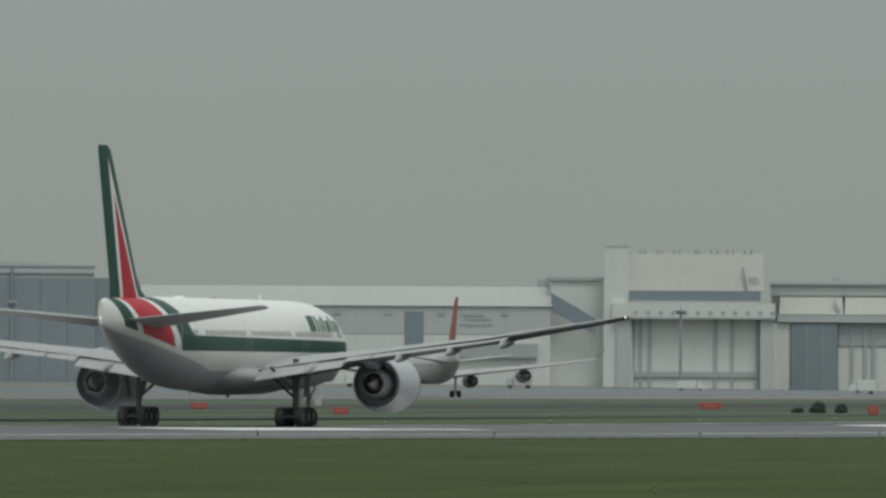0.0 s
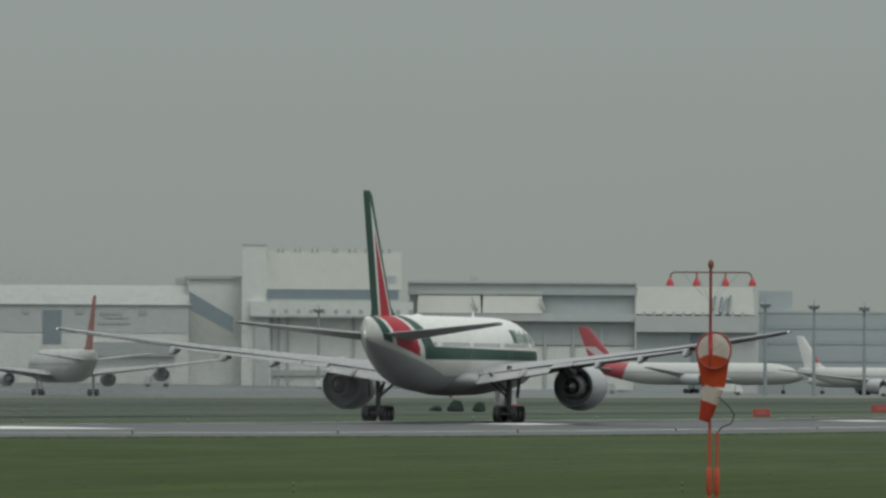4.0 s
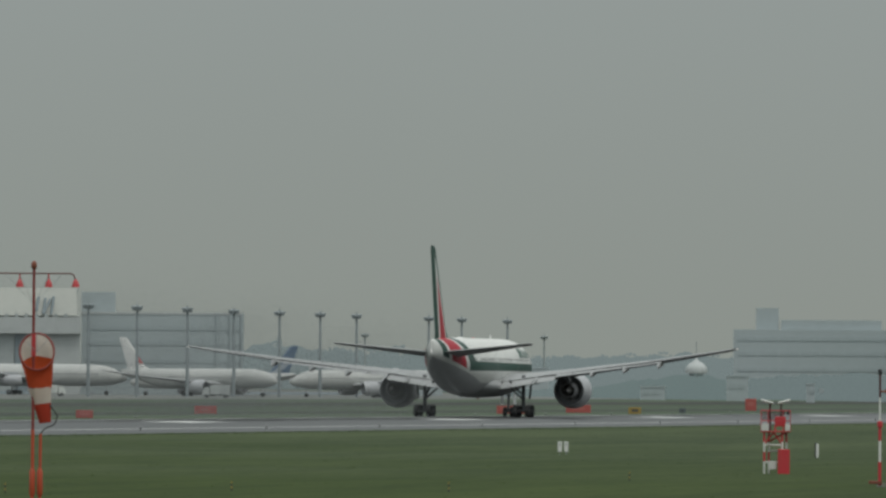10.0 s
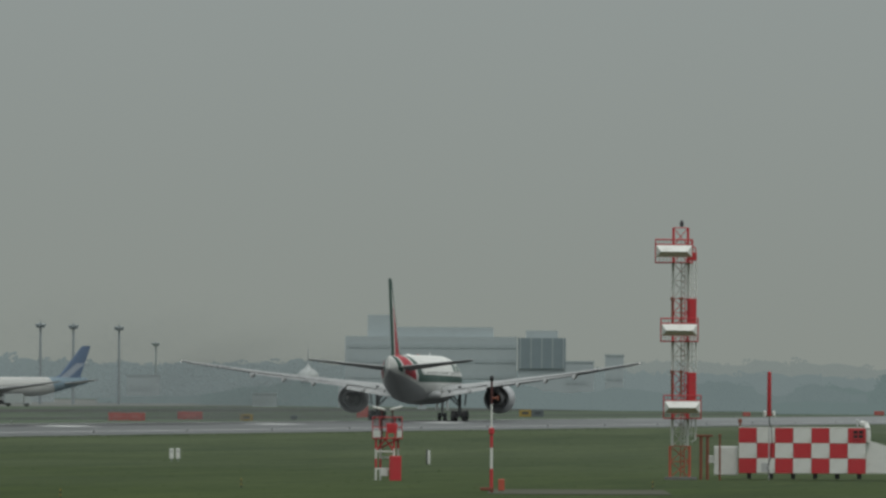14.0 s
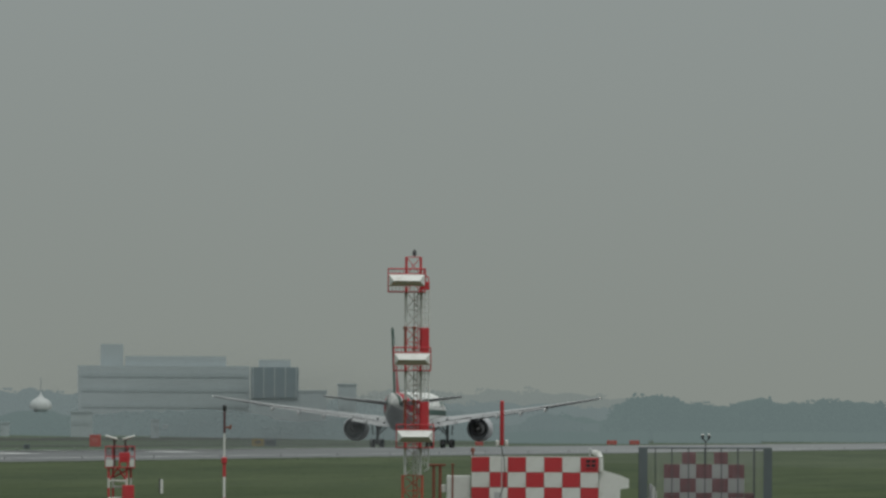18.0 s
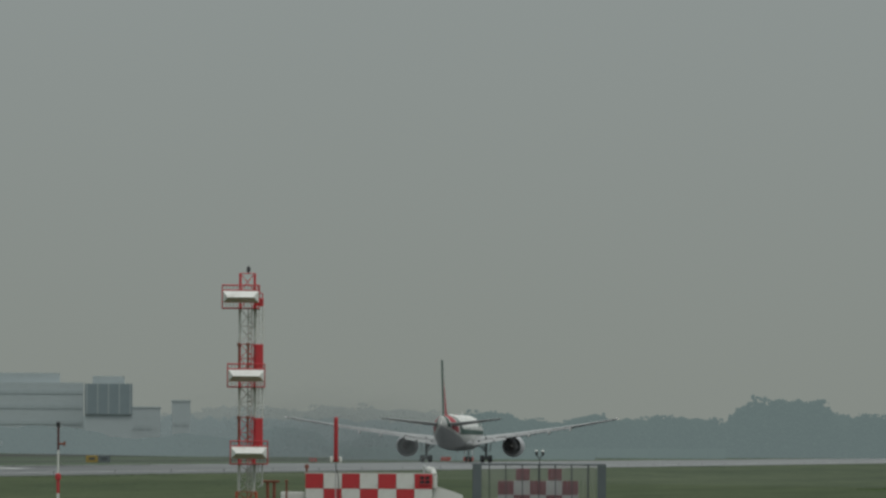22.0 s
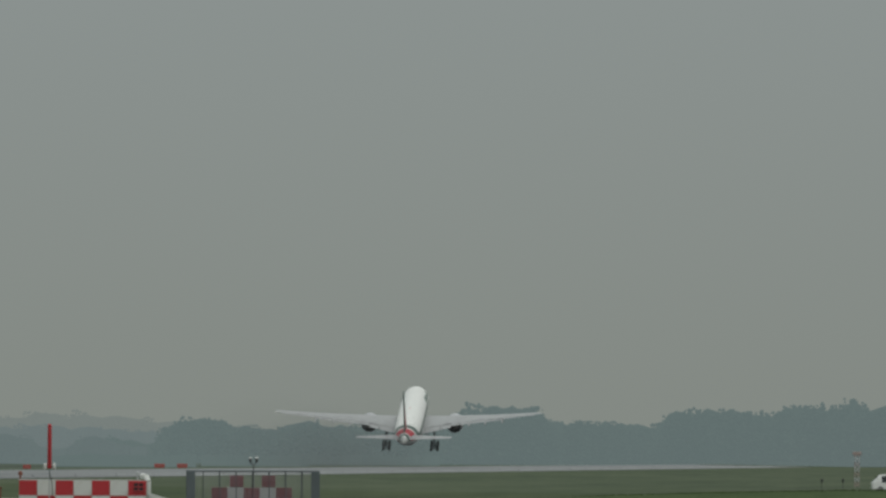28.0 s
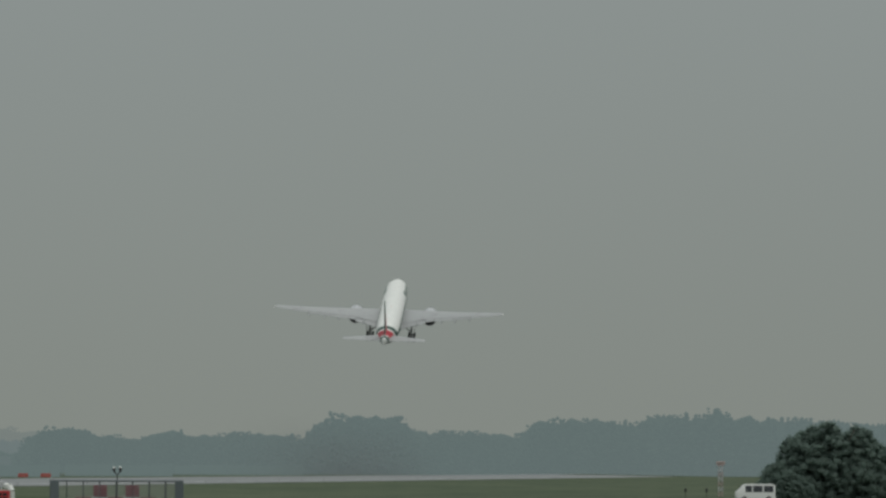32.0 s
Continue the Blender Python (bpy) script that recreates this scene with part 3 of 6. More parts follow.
    part("strut", rods([((0, 0, 0.5), (0, 0.1, 3.2))], 0.14, 10), GREY, nose)
    part("brace", rods([((0, 0.1, 1.5), (0, 2.2, 2.9)), ((-0.25, 0, 0.55), (0.25, 0, 0.55))], 0.08), GREY, nose)
    for x in (-0.38, 0.38):
        wheel_parts(nose, x, 0, 0.54, 0.54, 0.40)
        part("gear_door", boxed(x * 1.8 - 0.025, x * 1.8 + 0.025, -1.0, 1.1, 1.4, 2.6, 0.01), WHITE, nose, smooth=False)
    # small things on the body
    part("antenna", loft([[(dx, 12 + dy, z) for dx, dy in ((-w, -c), (w, -c), (w, c), (-w, c))] for z, w, c in ((8.6, 0.05, 0.35), (9.05, 0.03, 0.15))]), WHITE, jet)
    dome = part("satellite_dome", loft([ring(y, 8.6, w, h, 16) for y, w, h in ((-11.5, 0.05, 0.03), (-11.2, 0.35, 0.14), (-10.4, 0.42, 0.17), (-9.8, 0.3, 0.14), (-9.5, 0.05, 0.03))]), WHITE, jet)
    light = part("tail_light", turned([(-0.06, 0.01), (-0.05, 0.035), (0.1, 0.035)], 8), LAMP_GLOW, jet, "white tail light")
    light.location = (0, NOSE - 62.95, 7.15)
    for y, z in ((-1.0, 8.62), (3.0, 2.02)):
        b = part("beacon", turned([(-0.06, 0.12), (0.04, 0.11), (0.12, 0.07), (0.15, 0.01)], 10, "Z"), RED, jet, "red anti-collision beacon")
        b.location = (0, y, z)
    part("belly_drain", rods([((0.4, -9.0, 2.6), (0.4, -9.15, 2.1))], 0.04, 6), GREY, jet)
    return jet, wings, engines, gears


jet, jet_wings, jet_engines, jet_gears = airliner()
# undersides of wings and flaps get a darker grey that carries their shade
UNDER_SHADE = material("underside_shade_grey", (0.13, 0.135, 0.14), 0.55, vary=0.12, scale=0.5)
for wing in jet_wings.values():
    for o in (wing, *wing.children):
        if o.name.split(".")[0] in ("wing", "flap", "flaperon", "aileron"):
            o.data.materials.append(UNDER_SHADE)
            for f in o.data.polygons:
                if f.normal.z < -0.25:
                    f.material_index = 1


# ---- far side: hangars, terminal, masts ----
# hangar colours are drawn closer together to stand in for distance haze
HANGAR_PALE = material("pale_cladding", (0.60, 0.625, 0.60), 0.7, vary=0.05, scale=0.05, fine=8, dirt=(0.53, 0.56, 0.545))
HANGAR_FRONT = material("cream_front_sheet", (0.425, 0.44, 0.412), 0.7, vary=0.05, scale=0.05, fine=8)
LONG_ROOF = material("cream_roof_sheet", (0.335, 0.35, 0.334), 0.6, vary=0.05, scale=0.04, fine=10)
HANGAR_GREY = material("light_grey_cladding", (0.44, 0.468, 0.468), 0.7, vary=0.06, scale=0.05, fine=8)
HANGAR_DIM = material("blue_grey_cladding", (0.36, 0.395, 0.40), 0.7, vary=0.07, scale=0.05, fine=8)
HANGAR_DARK = material("slate_blue_cladding", (0.22, 0.265, 0.29), 0.7, vary=0.08, scale=0.05, fine=8)
DOOR_BLUE = material("deep_slate_blue_door", (0.20, 0.25, 0.28), 0.7, vary=0.08, scale=0.05, fine=8)
ROOF_GREY = material("roof_sheet", (0.37, 0.40, 0.395), 0.6, vary=0.06, scale=0.04, fine=10)
# wall and glazing nearly alike and bluish, with haze mixed into both
HAZE_WALL = material("hazed_concrete_wall", (0.360, 0.410, 0.425), 0.8, vary=0.05, scale=0.04, fine=10)
HAZE_DARK = material("hazed_blue_glazing", (0.335, 0.385, 0.400), 0.5, vary=0.08, scale=0.05, fine=10)

FAR = 0.1468    # metres to one survey unit of the hangar row, at 3400 m


def station(bearing, distance, z=-0.35):
    """A local space facing the viewpoint: x to the right, y away, z up."""
    return Matrix.Translation(spot(bearing, distance, z)) @ Matrix.Rotation(radians(bearing), 4, "Z")


def at(bearing, distance):
    """The same, standing on the ground."""
    p = spot(bearing, distance)
    return station(bearing, distance, ground_z(p.x, p.y))


def slab(parent, name, mat, x0, x1, z0, z1, y0=0.0, y1=2.0, label="", unit=FAR):
    """An upright block in survey units, as a part."""
    return part(name, boxed(x0 * unit, x1 * unit, y0 * unit, y1 * unit, z0 * unit, z1 * unit), mat, parent, label, smooth=False)


def lean(parent, name, mat, x0, x1, zlow, zhigh, ylow, yhigh, thick=3.0, label="", unit=FAR, inset=0.0):
    """A leaning panel: its lower edge at ylow, its upper edge at yhigh."""
    bm = bmesh.new()
    pts = [(x0, ylow, zlow), (x1, ylow, zlow), (x1 - inset, yhigh, zhigh), (x0 + inset, yhigh, zhigh)]
    a = [bm.verts.new(Vector(p) * unit) for p in pts]
    b = [bm.verts.new((Vector(p) + Vector((0, thick, -thick * 0.4))) * unit) for p in pts]
    bm.faces.new(a)
    bm.faces.new(b[::-1])
    for i in range(4):
        bm.faces.new((a[i], b[i], b[(i + 1) % 4], a[(i + 1) % 4]))
    return part(name, bm, mat, parent, label, smooth=False)


def panels(parent, mat, x0, x1, z0, z1, y, width, unit=FAR, name="wall_panel", gap=0.25):
    """Cladding sheets side by side, with open joints."""
    n = max(1, round((x1 - x0) / width))
    w = (x1 - x0) / n
    me = None
    for i in range(n):
        if me is None:
            ob = part(name, boxed(0, (w - gap) * unit, 0, 1.6 * unit, 0, (z1 - z0) * unit), mat, parent, smooth=False)
            me = ob.data
        else:
            ob = new(name, me)
            ob.parent = parent
        ob.location = Vector((x0 + i * w, y, z0)) * unit


def long_hangar():
    h = empty("hangar", station(15.004, 3400), "long pale hangar with a shallow sheet roof", "hangar", "hangar row")
    slab(h, "wall", HANGAR_GREY, -30, 785, 0, 160, 2, 260)
    panels(h, HANGAR_PALE, -30, 785, 0, 110, 0, 42)
    panels(h, HANGAR_GREY, -30, 785, 111, 160, 0, 84)
    lean(h, "roof", LONG_ROOF, -34, 790, 161, 196, -4, 70, label="pale sloping sheet roof")
    slab(h, "door", DOOR_BLUE, 527, 560, 92, 151, -1.5, 1, "tall dark blue door")
    for x in (490, 585, 697, 400, 300):
        slab(h, "vent", HANGAR_DIM, x, x + 14, 145, 159, -1.5, 1)
    for z, a, b in ((146, 627, 668), (139, 633, 680), (129, 625, 682)):
        slab(h, "sign_bar", HANGAR_DIM, a, b, z - 2.5, z + 2, -1.2, 0.6, "plain grey bar of lettering")
    slab(h, "door", DOOR_BLUE, 91, 126, 80, 151, -1.5, 1, "tall dark blue door")
    for x in (40, 150, 215):
        slab(h, "vent", HANGAR_DIM, x, x + 14, 145, 159, -1.5, 1)
    slab(h, "canopy", HANGAR_DIM, 150, 335, 48, 92, -8, 1, "dark canopy over an entrance")
    slab(h, "canopy", HANGAR_DIM, 612, 762, 70, 95, -10, 1, "dark canopy over an entrance")
    slab(h, "annex", HANGAR_PALE, 786, 880, 0, 205, 30, 200, "taller rear hall in pale cladding")
    slab(h, "roof_edge", HANGAR_DIM, 784, 880, 207, 213, 25, 205)
    slab(h, "roof_unit", HANGAR_DIM, 764, 784, 190, 209, 75, 95)
    bm = prism([(785 * FAR, 186 * FAR), (864 * FAR, 140 * FAR), (864 * FAR, 112 * FAR), (788 * FAR, 152 * FAR)], 3 * FAR)
    part("gable_glazing", bm, DOOR_BLUE, h, "slanting blue-grey gable glazing", smooth=False)


def west_hangar():
    h = empty("hangar", station(15.47, 3380), "blue-grey hangar with a curved roof edge", "hangar", "hangar row")
    slab(h, "wall", HANGAR_DIM, -260, 165, 0, 214, 0, 200)
    panels(h, HANGAR_DARK, -260, 165, 0, 205, -2, 46, gap=1.2)
    shoulder = [(165, 0), (247, 0), (247, 190), (243, 202), (234, 215), (222, 224), (210, 227), (203, 224), (197, 216), (190, 206), (165, 206)]
    part("annex", prism([(x * FAR, z * FAR) for x, z in shoulder], 140 * FAR, Matrix.Translation((0, 10 * FAR, 0))), HANGAR_DARK, h, "blue-grey annex with a rounded roof", smooth=False)
    slab(h, "pillar", DOOR_BLUE, 204, 212, 0, 200, 6, 9.8)
    out = [(-260, 214), (165, 214), (165, 224), (120, 229), (40, 233), (-60, 236), (-260, 238)]
    part("roof", prism([(x * FAR, z * FAR) for x, z in out], 200 * FAR, Matrix.Translation((0, -3 * FAR, 0))), HANGAR_GREY, h, "curved grey roof edge", smooth=False)
    slab(h, "roof_rim", HANGAR_DARK, -260, 167, 224, 227, -4, -2.9)
    slab(h, "pillar", HANGAR_DARK, 18, 23, 0, 224, -6, -2.2)


def door_hangar():
    h = empty("hangar", station(12.828, 3400), "large pale hangar with an inclined front and tall doors", "hangar", "hangar row")
    bm = loft([[(x0 * FAR, 0, z * FAR), (x1 * FAR, 0, z * FAR), (x1 * FAR, 60 * FAR, z * FAR), (x0 * FAR, 60 * FAR, z * FAR)] for x0, x1, z in ((-2, 52, 0), (0, 47, 180), (0, 42, 269))])
    part("pylon", bm, HANGAR_PALE, h, "tall pale end tower", smooth=False)
    slab(h, "cap", HANGAR_GREY, -1, 43, 267, 270, -1, 61)
    slab(h, "wall", HANGAR_PALE, 44, 300, 0, 165, 20, 260)
    lean(h, "inclined_front", HANGAR_FRONT, 43, 282, 190, 257, 2, 28, label="inclined pale front panel", inset=1)
    slab(h, "ridge", HANGAR_GREY, 43, 276, 252, 255, 30, 200)
    for x in (62, 70, 92, 100, 122, 131, 160, 166, 188, 198, 216, 226, 246, 258):
        slab(h, "roof_lamp", HANGAR_DIM, x, x + 3, 257, 263, 26, 29)
    slab(h, "gutter", DOOR_BLUE, 44, 276, 172, 190, -6, 6, "dark gutter band")
    slab(h, "fascia", HANGAR_PALE, 14, 302, 143, 168, -14, 18, "broad pale fascia over the doors")
    # dim strip that puts in the shadow line under the fascia
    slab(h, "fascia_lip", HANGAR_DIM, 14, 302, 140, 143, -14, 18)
    for x in range(52, 300, 22):
        slab(h, "vent", HANGAR_DIM, x, x + 7, 147, 154, -14.6, -13)
    slab(h, "pillar", HANGAR_GREY, 22, 47, 0, 142, -6, 18)
    slab(h, "pillar", HANGAR_GREY, 276, 300, 0, 142, -6, 18)
    panels(h, HANGAR_PALE, 47, 276, 0, 142, 14, 38)
    for x in (49, 62, 78, 194, 224, 268):
        slab(h, "door_post", HANGAR_DIM, x, x + 5, 0, 141, 11, 14)
    slab(h, "rail", HANGAR_DIM, 50, 272, 37, 47, 10, 13.5, "dark rail across the doors")
    bm = bmesh.new()
    rod(bm, (244 * FAR, 8 * FAR, 232 * FAR), (252 * FAR, -2 * FAR, 192 * FAR), 2 * FAR, n=4)
    part("emblem", bm, HANGAR_DARK, h, "dark slanting stroke of an emblem")
    slab(h, "emblem_bar", HANGAR_GREY, 257, 272, 200, 215, 6, 14)


def flat_hangar():
    h = empty("hangar", station(12.098, 3420), "low blue-grey hangar with long flat roof edges", "hangar", "hangar row")
    slab(h, "wall", HANGAR_DIM, 0, 402, 0, 184, 22, 260)
    slab(h, "roof", ROOF_GREY, -2, 404, 184, 203, 20, 260)
    slab(h, "roof_edge", HANGAR_GREY, -3, 405, 203, 207, 16, 262, "dark roof edge")
    slab(h, "roof_edge", HANGAR_DIM, -3, 405, 183, 187, 14, 19)
    lean(h, "sloping_roof", HANGAR_FRONT, 14, 128, 150, 188, -6, 20, inset=2, label="pale sloping roof sheet")
    lean(h, "sloping_roof", HANGAR_FRONT, 130, 238, 150, 188, -6, 20, inset=2)
    slab(h, "fascia", HANGAR_GREY, 12, 402, 136, 150, -5, 28)
    slab(h, "door", DOOR_BLUE, 35, 118, 0, 134, -2, 28, "tall slate blue hangar door")
    for x in (62, 90):
        slab(h, "door_joint", HANGAR_DIM, x, x + 1.5, 0, 134, -3, -2)
    panels(h, HANGAR_DIM, 119, 402, 94, 135, 8, 47)
    panels(h, HANGAR_PALE, 119, 402, 0, 93, 10, 36)
    panels(h, HANGAR_PALE, 4, 34, 0, 134, 2, 15)
    for x in (142, 165, 180, 240, 290, 340):
        slab(h, "door_post", HANGAR_DIM, x, x + 5, 0, 134, 5, 9)
    for x in (112, 232):
        bm = bmesh.new()
        rod(bm, (x * FAR, 0, 178 * FAR), ((x + 9) * FAR, -6 * FAR, 156 * FAR), 2.5 * FAR, n=4)
        part("bracket", bm, HANGAR_DIM, h)
    slab(h, "roof_unit", HANGAR_DIM, 108, 122, 207, 216, 60, 80)


def emblem_hangar():
    h = empty("hangar", station(11.105, 3420), "pale hangar with an inclined front and a blue emblem", "hangar", "hangar row")
    slab(h, "wall", HANGAR_GREY, 0, 216, 0, 150, 20, 240)
    lean(h, "inclined_front", HANGAR_FRONT, 0, 210, 150, 199, 0, 24, inset=2, label="inclined pale front panel")
    slab(h, "roof", ROOF_GREY, 0, 210, 190, 197, 26, 240)
    for i in range(11):
        slab(h, "roof_lamp", HANGAR_DIM, 12 + 17.5 * i, 17 + 17.5 * i, 147, 154, -5, -2)
    slab(h, "fascia", HANGAR_GREY, -2, 216, 118, 147, -8, 20)
    panels(h, HANGAR_DIM, 0, 98, 0, 117, 6, 33)
    panels(h, HANGAR_DARK, 99, 140, 0, 117, 6, 41)
    panels(h, HANGAR_GREY, 141, 216, 0, 117, 6, 25)
    for a, b in (((137, 158), (141, 183)), ((149, 153), (153, 181)), ((150, 153), (162, 180)), ((163, 152), (168, 184))):
        bm = bmesh.new()
        rod(bm, (a[0] * FAR, -3 * FAR, a[1] * FAR), (b[0] * FAR, 10 * FAR, b[1] * FAR), 2.6 * FAR, n=4)
        part("emblem", bm, HANGAR_DARK, h, "slate blue stroke of an emblem")


def banded_building():
    h = empty("office_block", station(10.570, 3450), "grey office block with dark window bands", "building")
    u = 0.1489
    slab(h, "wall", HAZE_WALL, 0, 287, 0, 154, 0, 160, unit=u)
    slab(h, "roof_house", HAZE_WALL, 0, 60, 154, 191, 20, 120, "rooftop plant house", unit=u)
    slab(h, "parapet", HANGAR_GREY, -1, 288, 152, 156, -1, 161, unit=u)
    for z in (124, 97, 66, 36):
        for i in range(9):
            slab(h, "window", HAZE_DARK, 8 + 30.5 * i, 36 + 30.5 * i, z, z + 8, -1, 0.5, unit=u)
    for x in (238, 262, 282):
        slab(h, "fin", HAZE_DARK, x, x + 4, 0, 153, -4, -1.2, unit=u)


DARK_GLAZING = material("dark_teal_glazing", (0.185, 0.232, 0.25), 0.5, vary=0.08, scale=0.05, fine=10)


def terminal():
    u = 0.1684
    h = empty("terminal_building", station(7.718, 3900), "grey terminal block with a rooftop plant house", "building")
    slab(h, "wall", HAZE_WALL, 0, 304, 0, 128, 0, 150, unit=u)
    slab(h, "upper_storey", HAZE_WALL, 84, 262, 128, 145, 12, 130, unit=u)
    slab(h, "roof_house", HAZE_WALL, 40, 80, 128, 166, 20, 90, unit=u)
    for z in (108, 82, 54):
        for i in range(8):
            slab(h, "window", HAZE_DARK, 8 + 37 * i, 41 + 37 * i, z, z + 7, -1, 0.5, unit=u)
    t = empty("control_block", station(6.962, 3880), "dark glazed block above a paler base", "building")
    slab(t, "wall", HAZE_WALL, 0, 84, 0, 72, 4, 70, unit=u)
    slab(t, "glazing", DARK_GLAZING, 0, 84, 72, 126, 0, 74, "dark blue-grey glazing", unit=u)
    slab(t, "roof_house", HAZE_WALL, 14, 70, 126, 139, 10, 60, unit=u)
    for k in range(5):
        slab(t, "mullion", HAZE_DARK, 3 + 19 * k, 5 + 19 * k, 72, 126, -1, 0.2, unit=u)
    for b, d, w, z, lab in ((6.72, 3950, 74, 84, "low pale office wing in the haze"), (6.54, 4050, 34, 98, "grey block behind the airfield"), 
                            (8.6, 3900, 60, 56, "low grey service building"), (9.1, 3950, 90, 44, "long low grey shed"), (7.38, 3600, 14, 30, "low pale hut by the apron"), (7.70, 3600, 36, 42, "low pale shed by the apron"), (8.07, 3550, 40, 24, "low pale shed beside bushes"), (12.55, 3700, 40, 80, "grey block behind hangars")):
        o = empty("building", station(b, d), lab, "building", "distant buildings")
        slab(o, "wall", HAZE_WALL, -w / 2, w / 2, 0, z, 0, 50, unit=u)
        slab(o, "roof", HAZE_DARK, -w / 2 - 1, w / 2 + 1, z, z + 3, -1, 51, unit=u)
        for i in range(max(2, int(w / 16))):
            slab(o, "window", HAZE_DARK, -w / 2 + 5 + 15 * i, -w / 2 + 14 + 15 * i, z * 0.55, z * 0.55 + 8, -1, 0.4, unit=u)


long_hangar()
west_hangar()
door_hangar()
flat_hangar()
emblem_hangar()
banded_building()
terminal()

# white storage dome
dome = empty("storage_dome", station(7.88, 3700), "white domed tank with a small mast", "tank")
part("shell", turned([(0, 3.0), (0.9, 3.2), (1.9, 2.9), (2.8, 2.0), (3.4, 0.9), (4.2, 0.3), (5.4, 0.05)], 24, "Z"), HANGAR_GREY, dome)
part("base", turned([(-8.0, 2.0), (0, 2.0)], 20, "Z"), HAZE_WALL, dome)
part("mast", rods([((0, 0, 4.2), (0, 0, 9.0))], 0.12), GALV, dome)
dome.location.z = 7.8
part("plinth", turned([(-8.15, 2.6), (-8.0, 2.6), (-8.0, 2.3)], 20, "Z"), HAZE_WALL, dome)

# apron light masts
# mast grey is lightened to allow for haze
MAST_GREY = material("mast_grey_paint", (0.25, 0.285, 0.30), 0.6, vary=0.1)


def light_mast(height, paint):
    m = empty("light_mast", Matrix(), "tall grey apron light mast with a crown of floodlights", "lamp post", "apron light masts")
    bm = bmesh.new()
    rod(bm, (0, 0, 0), (0, 0, height), 0.48, 0.28, 10)
    part("pole", bm, paint, m)
    part("collar", turned([(height - 1.0, 0.3), (height - 0.9, 0.8), (height - 0.5, 0.8), (height - 0.4, 0.3)], 12, "Z"), paint, m)
    bm = rods([((-1.3, 0, height - 0.7), (1.3, 0, height - 0.7)), ((0, -1.3, height - 0.7), (0, 1.3, height - 0.7))], 0.12)
    part("crossarm", bm, paint, m)
    for i in range(6):
        a = 2 * math.pi * i / 6
        f = part("floodlight", boxed(-0.45, 0.45, -0.3, 0.3, -0.6, 0.5, 0.1), paint, m)
        f.matrix_basis = Matrix.Translation((1.0 * math.cos(a), 1.0 * math.sin(a), height - 0.75)) @ Matrix.Rotation(a + math.pi / 2, 4, "Z") @ Matrix.Rotation(radians(25), 4, "X")
    part("lightning_rod", rods([((0, 0, height), (0, 0, height + 0.9))], 0.06), paint, m)
    return m


mast = light_mast(22.7, MAST_GREY)
mast.matrix_basis = station(10.54, 3000)
for b, d in ((10.327, 3060), (10.107, 3120), (9.904, 3190), (9.704, 3250), (9.526, 3310), (9.367, 3370), (9.051, 3470), (8.907, 3520), (8.707, 3590), (12.494, 3320), (15.42, 3100)):
    copy_thing(mast, station(b, d))
# farther masts take a paler copy of the grey, for thicker haze
far_mast = light_mast(22.0, material("hazed_pale_mast_paint", (0.29, 0.325, 0.33), 0.6, vary=0.1))
far_mast.matrix_basis = station(8.546, 4500)
for b, d in ((9.33, 4400), (7.49, 4420)):
    copy_thing(far_mast, station(b, d))


# blast fence along the apron, and service vehicles before the hangars
fence = empty("blast_fence", pose(-640, 2300, ground_z(-640)), "long low grey blast fence along the apron", "fence")
seg = None
for i in range(80):
    if seg is None:
        o = part("panel", prism([(0, 0), (0.4, 0), (0.12, 0.8), (0, 0.8)], 19.8), HANGAR_DARK, fence, smooth=False)
        seg = o.data
    else:
        o = new("panel", seg)
        o.parent = fence
    o.location = (0, 20.0 * i, 0)


def service_truck(bearing, distance, turn, tone, high):
    t = empty("service_truck", at(bearing, distance) @ Matrix.Rotation(radians(turn), 4, "Z"), "airport service truck with a box body on the apron", "truck", "service trucks")
    part("box_body", boxed(-3.2, 1.3, -1.15, 1.15, 0.8, high, 0.08), tone, t, smooth=False)
    part("cab", loft([[(x, y, z) for y, z in ((-1.1, 0.6), (1.1, 0.6), (1.05, zt), (-1.05, zt))] for x, zt in ((1.45, 2.5), (2.6, 2.45), (3.1, 1.5), (3.2, 1.2))]), tone, t, smooth=False)
    part("windscreen", boxed(2.62, 2.66, -0.9, 0.9, 1.6, 2.3, 0.0, Matrix.Translation((0.12, 0, 0))), GLASS, t, smooth=False)
    for x in (-2.2, 2.2):
        for y in (-1.0, 1.0):
            w = part("wheel", turned([(-0.15, 0.2), (-0.15, 0.42), (0, 0.46), (0.15, 0.42), (0.15, 0.2)], 12), RUBBER, t)
            w.location = (x, y, 0.46)


for row in ((13.9, 3050, 10, HANGAR_PALE, 2.9), (13.2, 3150, 170, HANGAR_GREY, 3.2), (12.45, 3100, 5, HANGAR_PALE, 2.6), (11.7, 3150, 185, HANGAR_PALE, 3.4), (11.25, 3100, 0, HANGAR_DIM, 2.8), (10.7, 3050, 12, HANGAR_PALE, 2.6), (9.98, 3060, 175, HANGAR_GREY, 3.0),
            (9.15, 3150, 8, HANGAR_DIM, 3.0)):
    service_truck(*row)


# ---- parked airliners on the apron ----
WINGLET = material("olive_green_winglet_paint", (0.10, 0.14, 0.09), 0.5, vary=0.1)


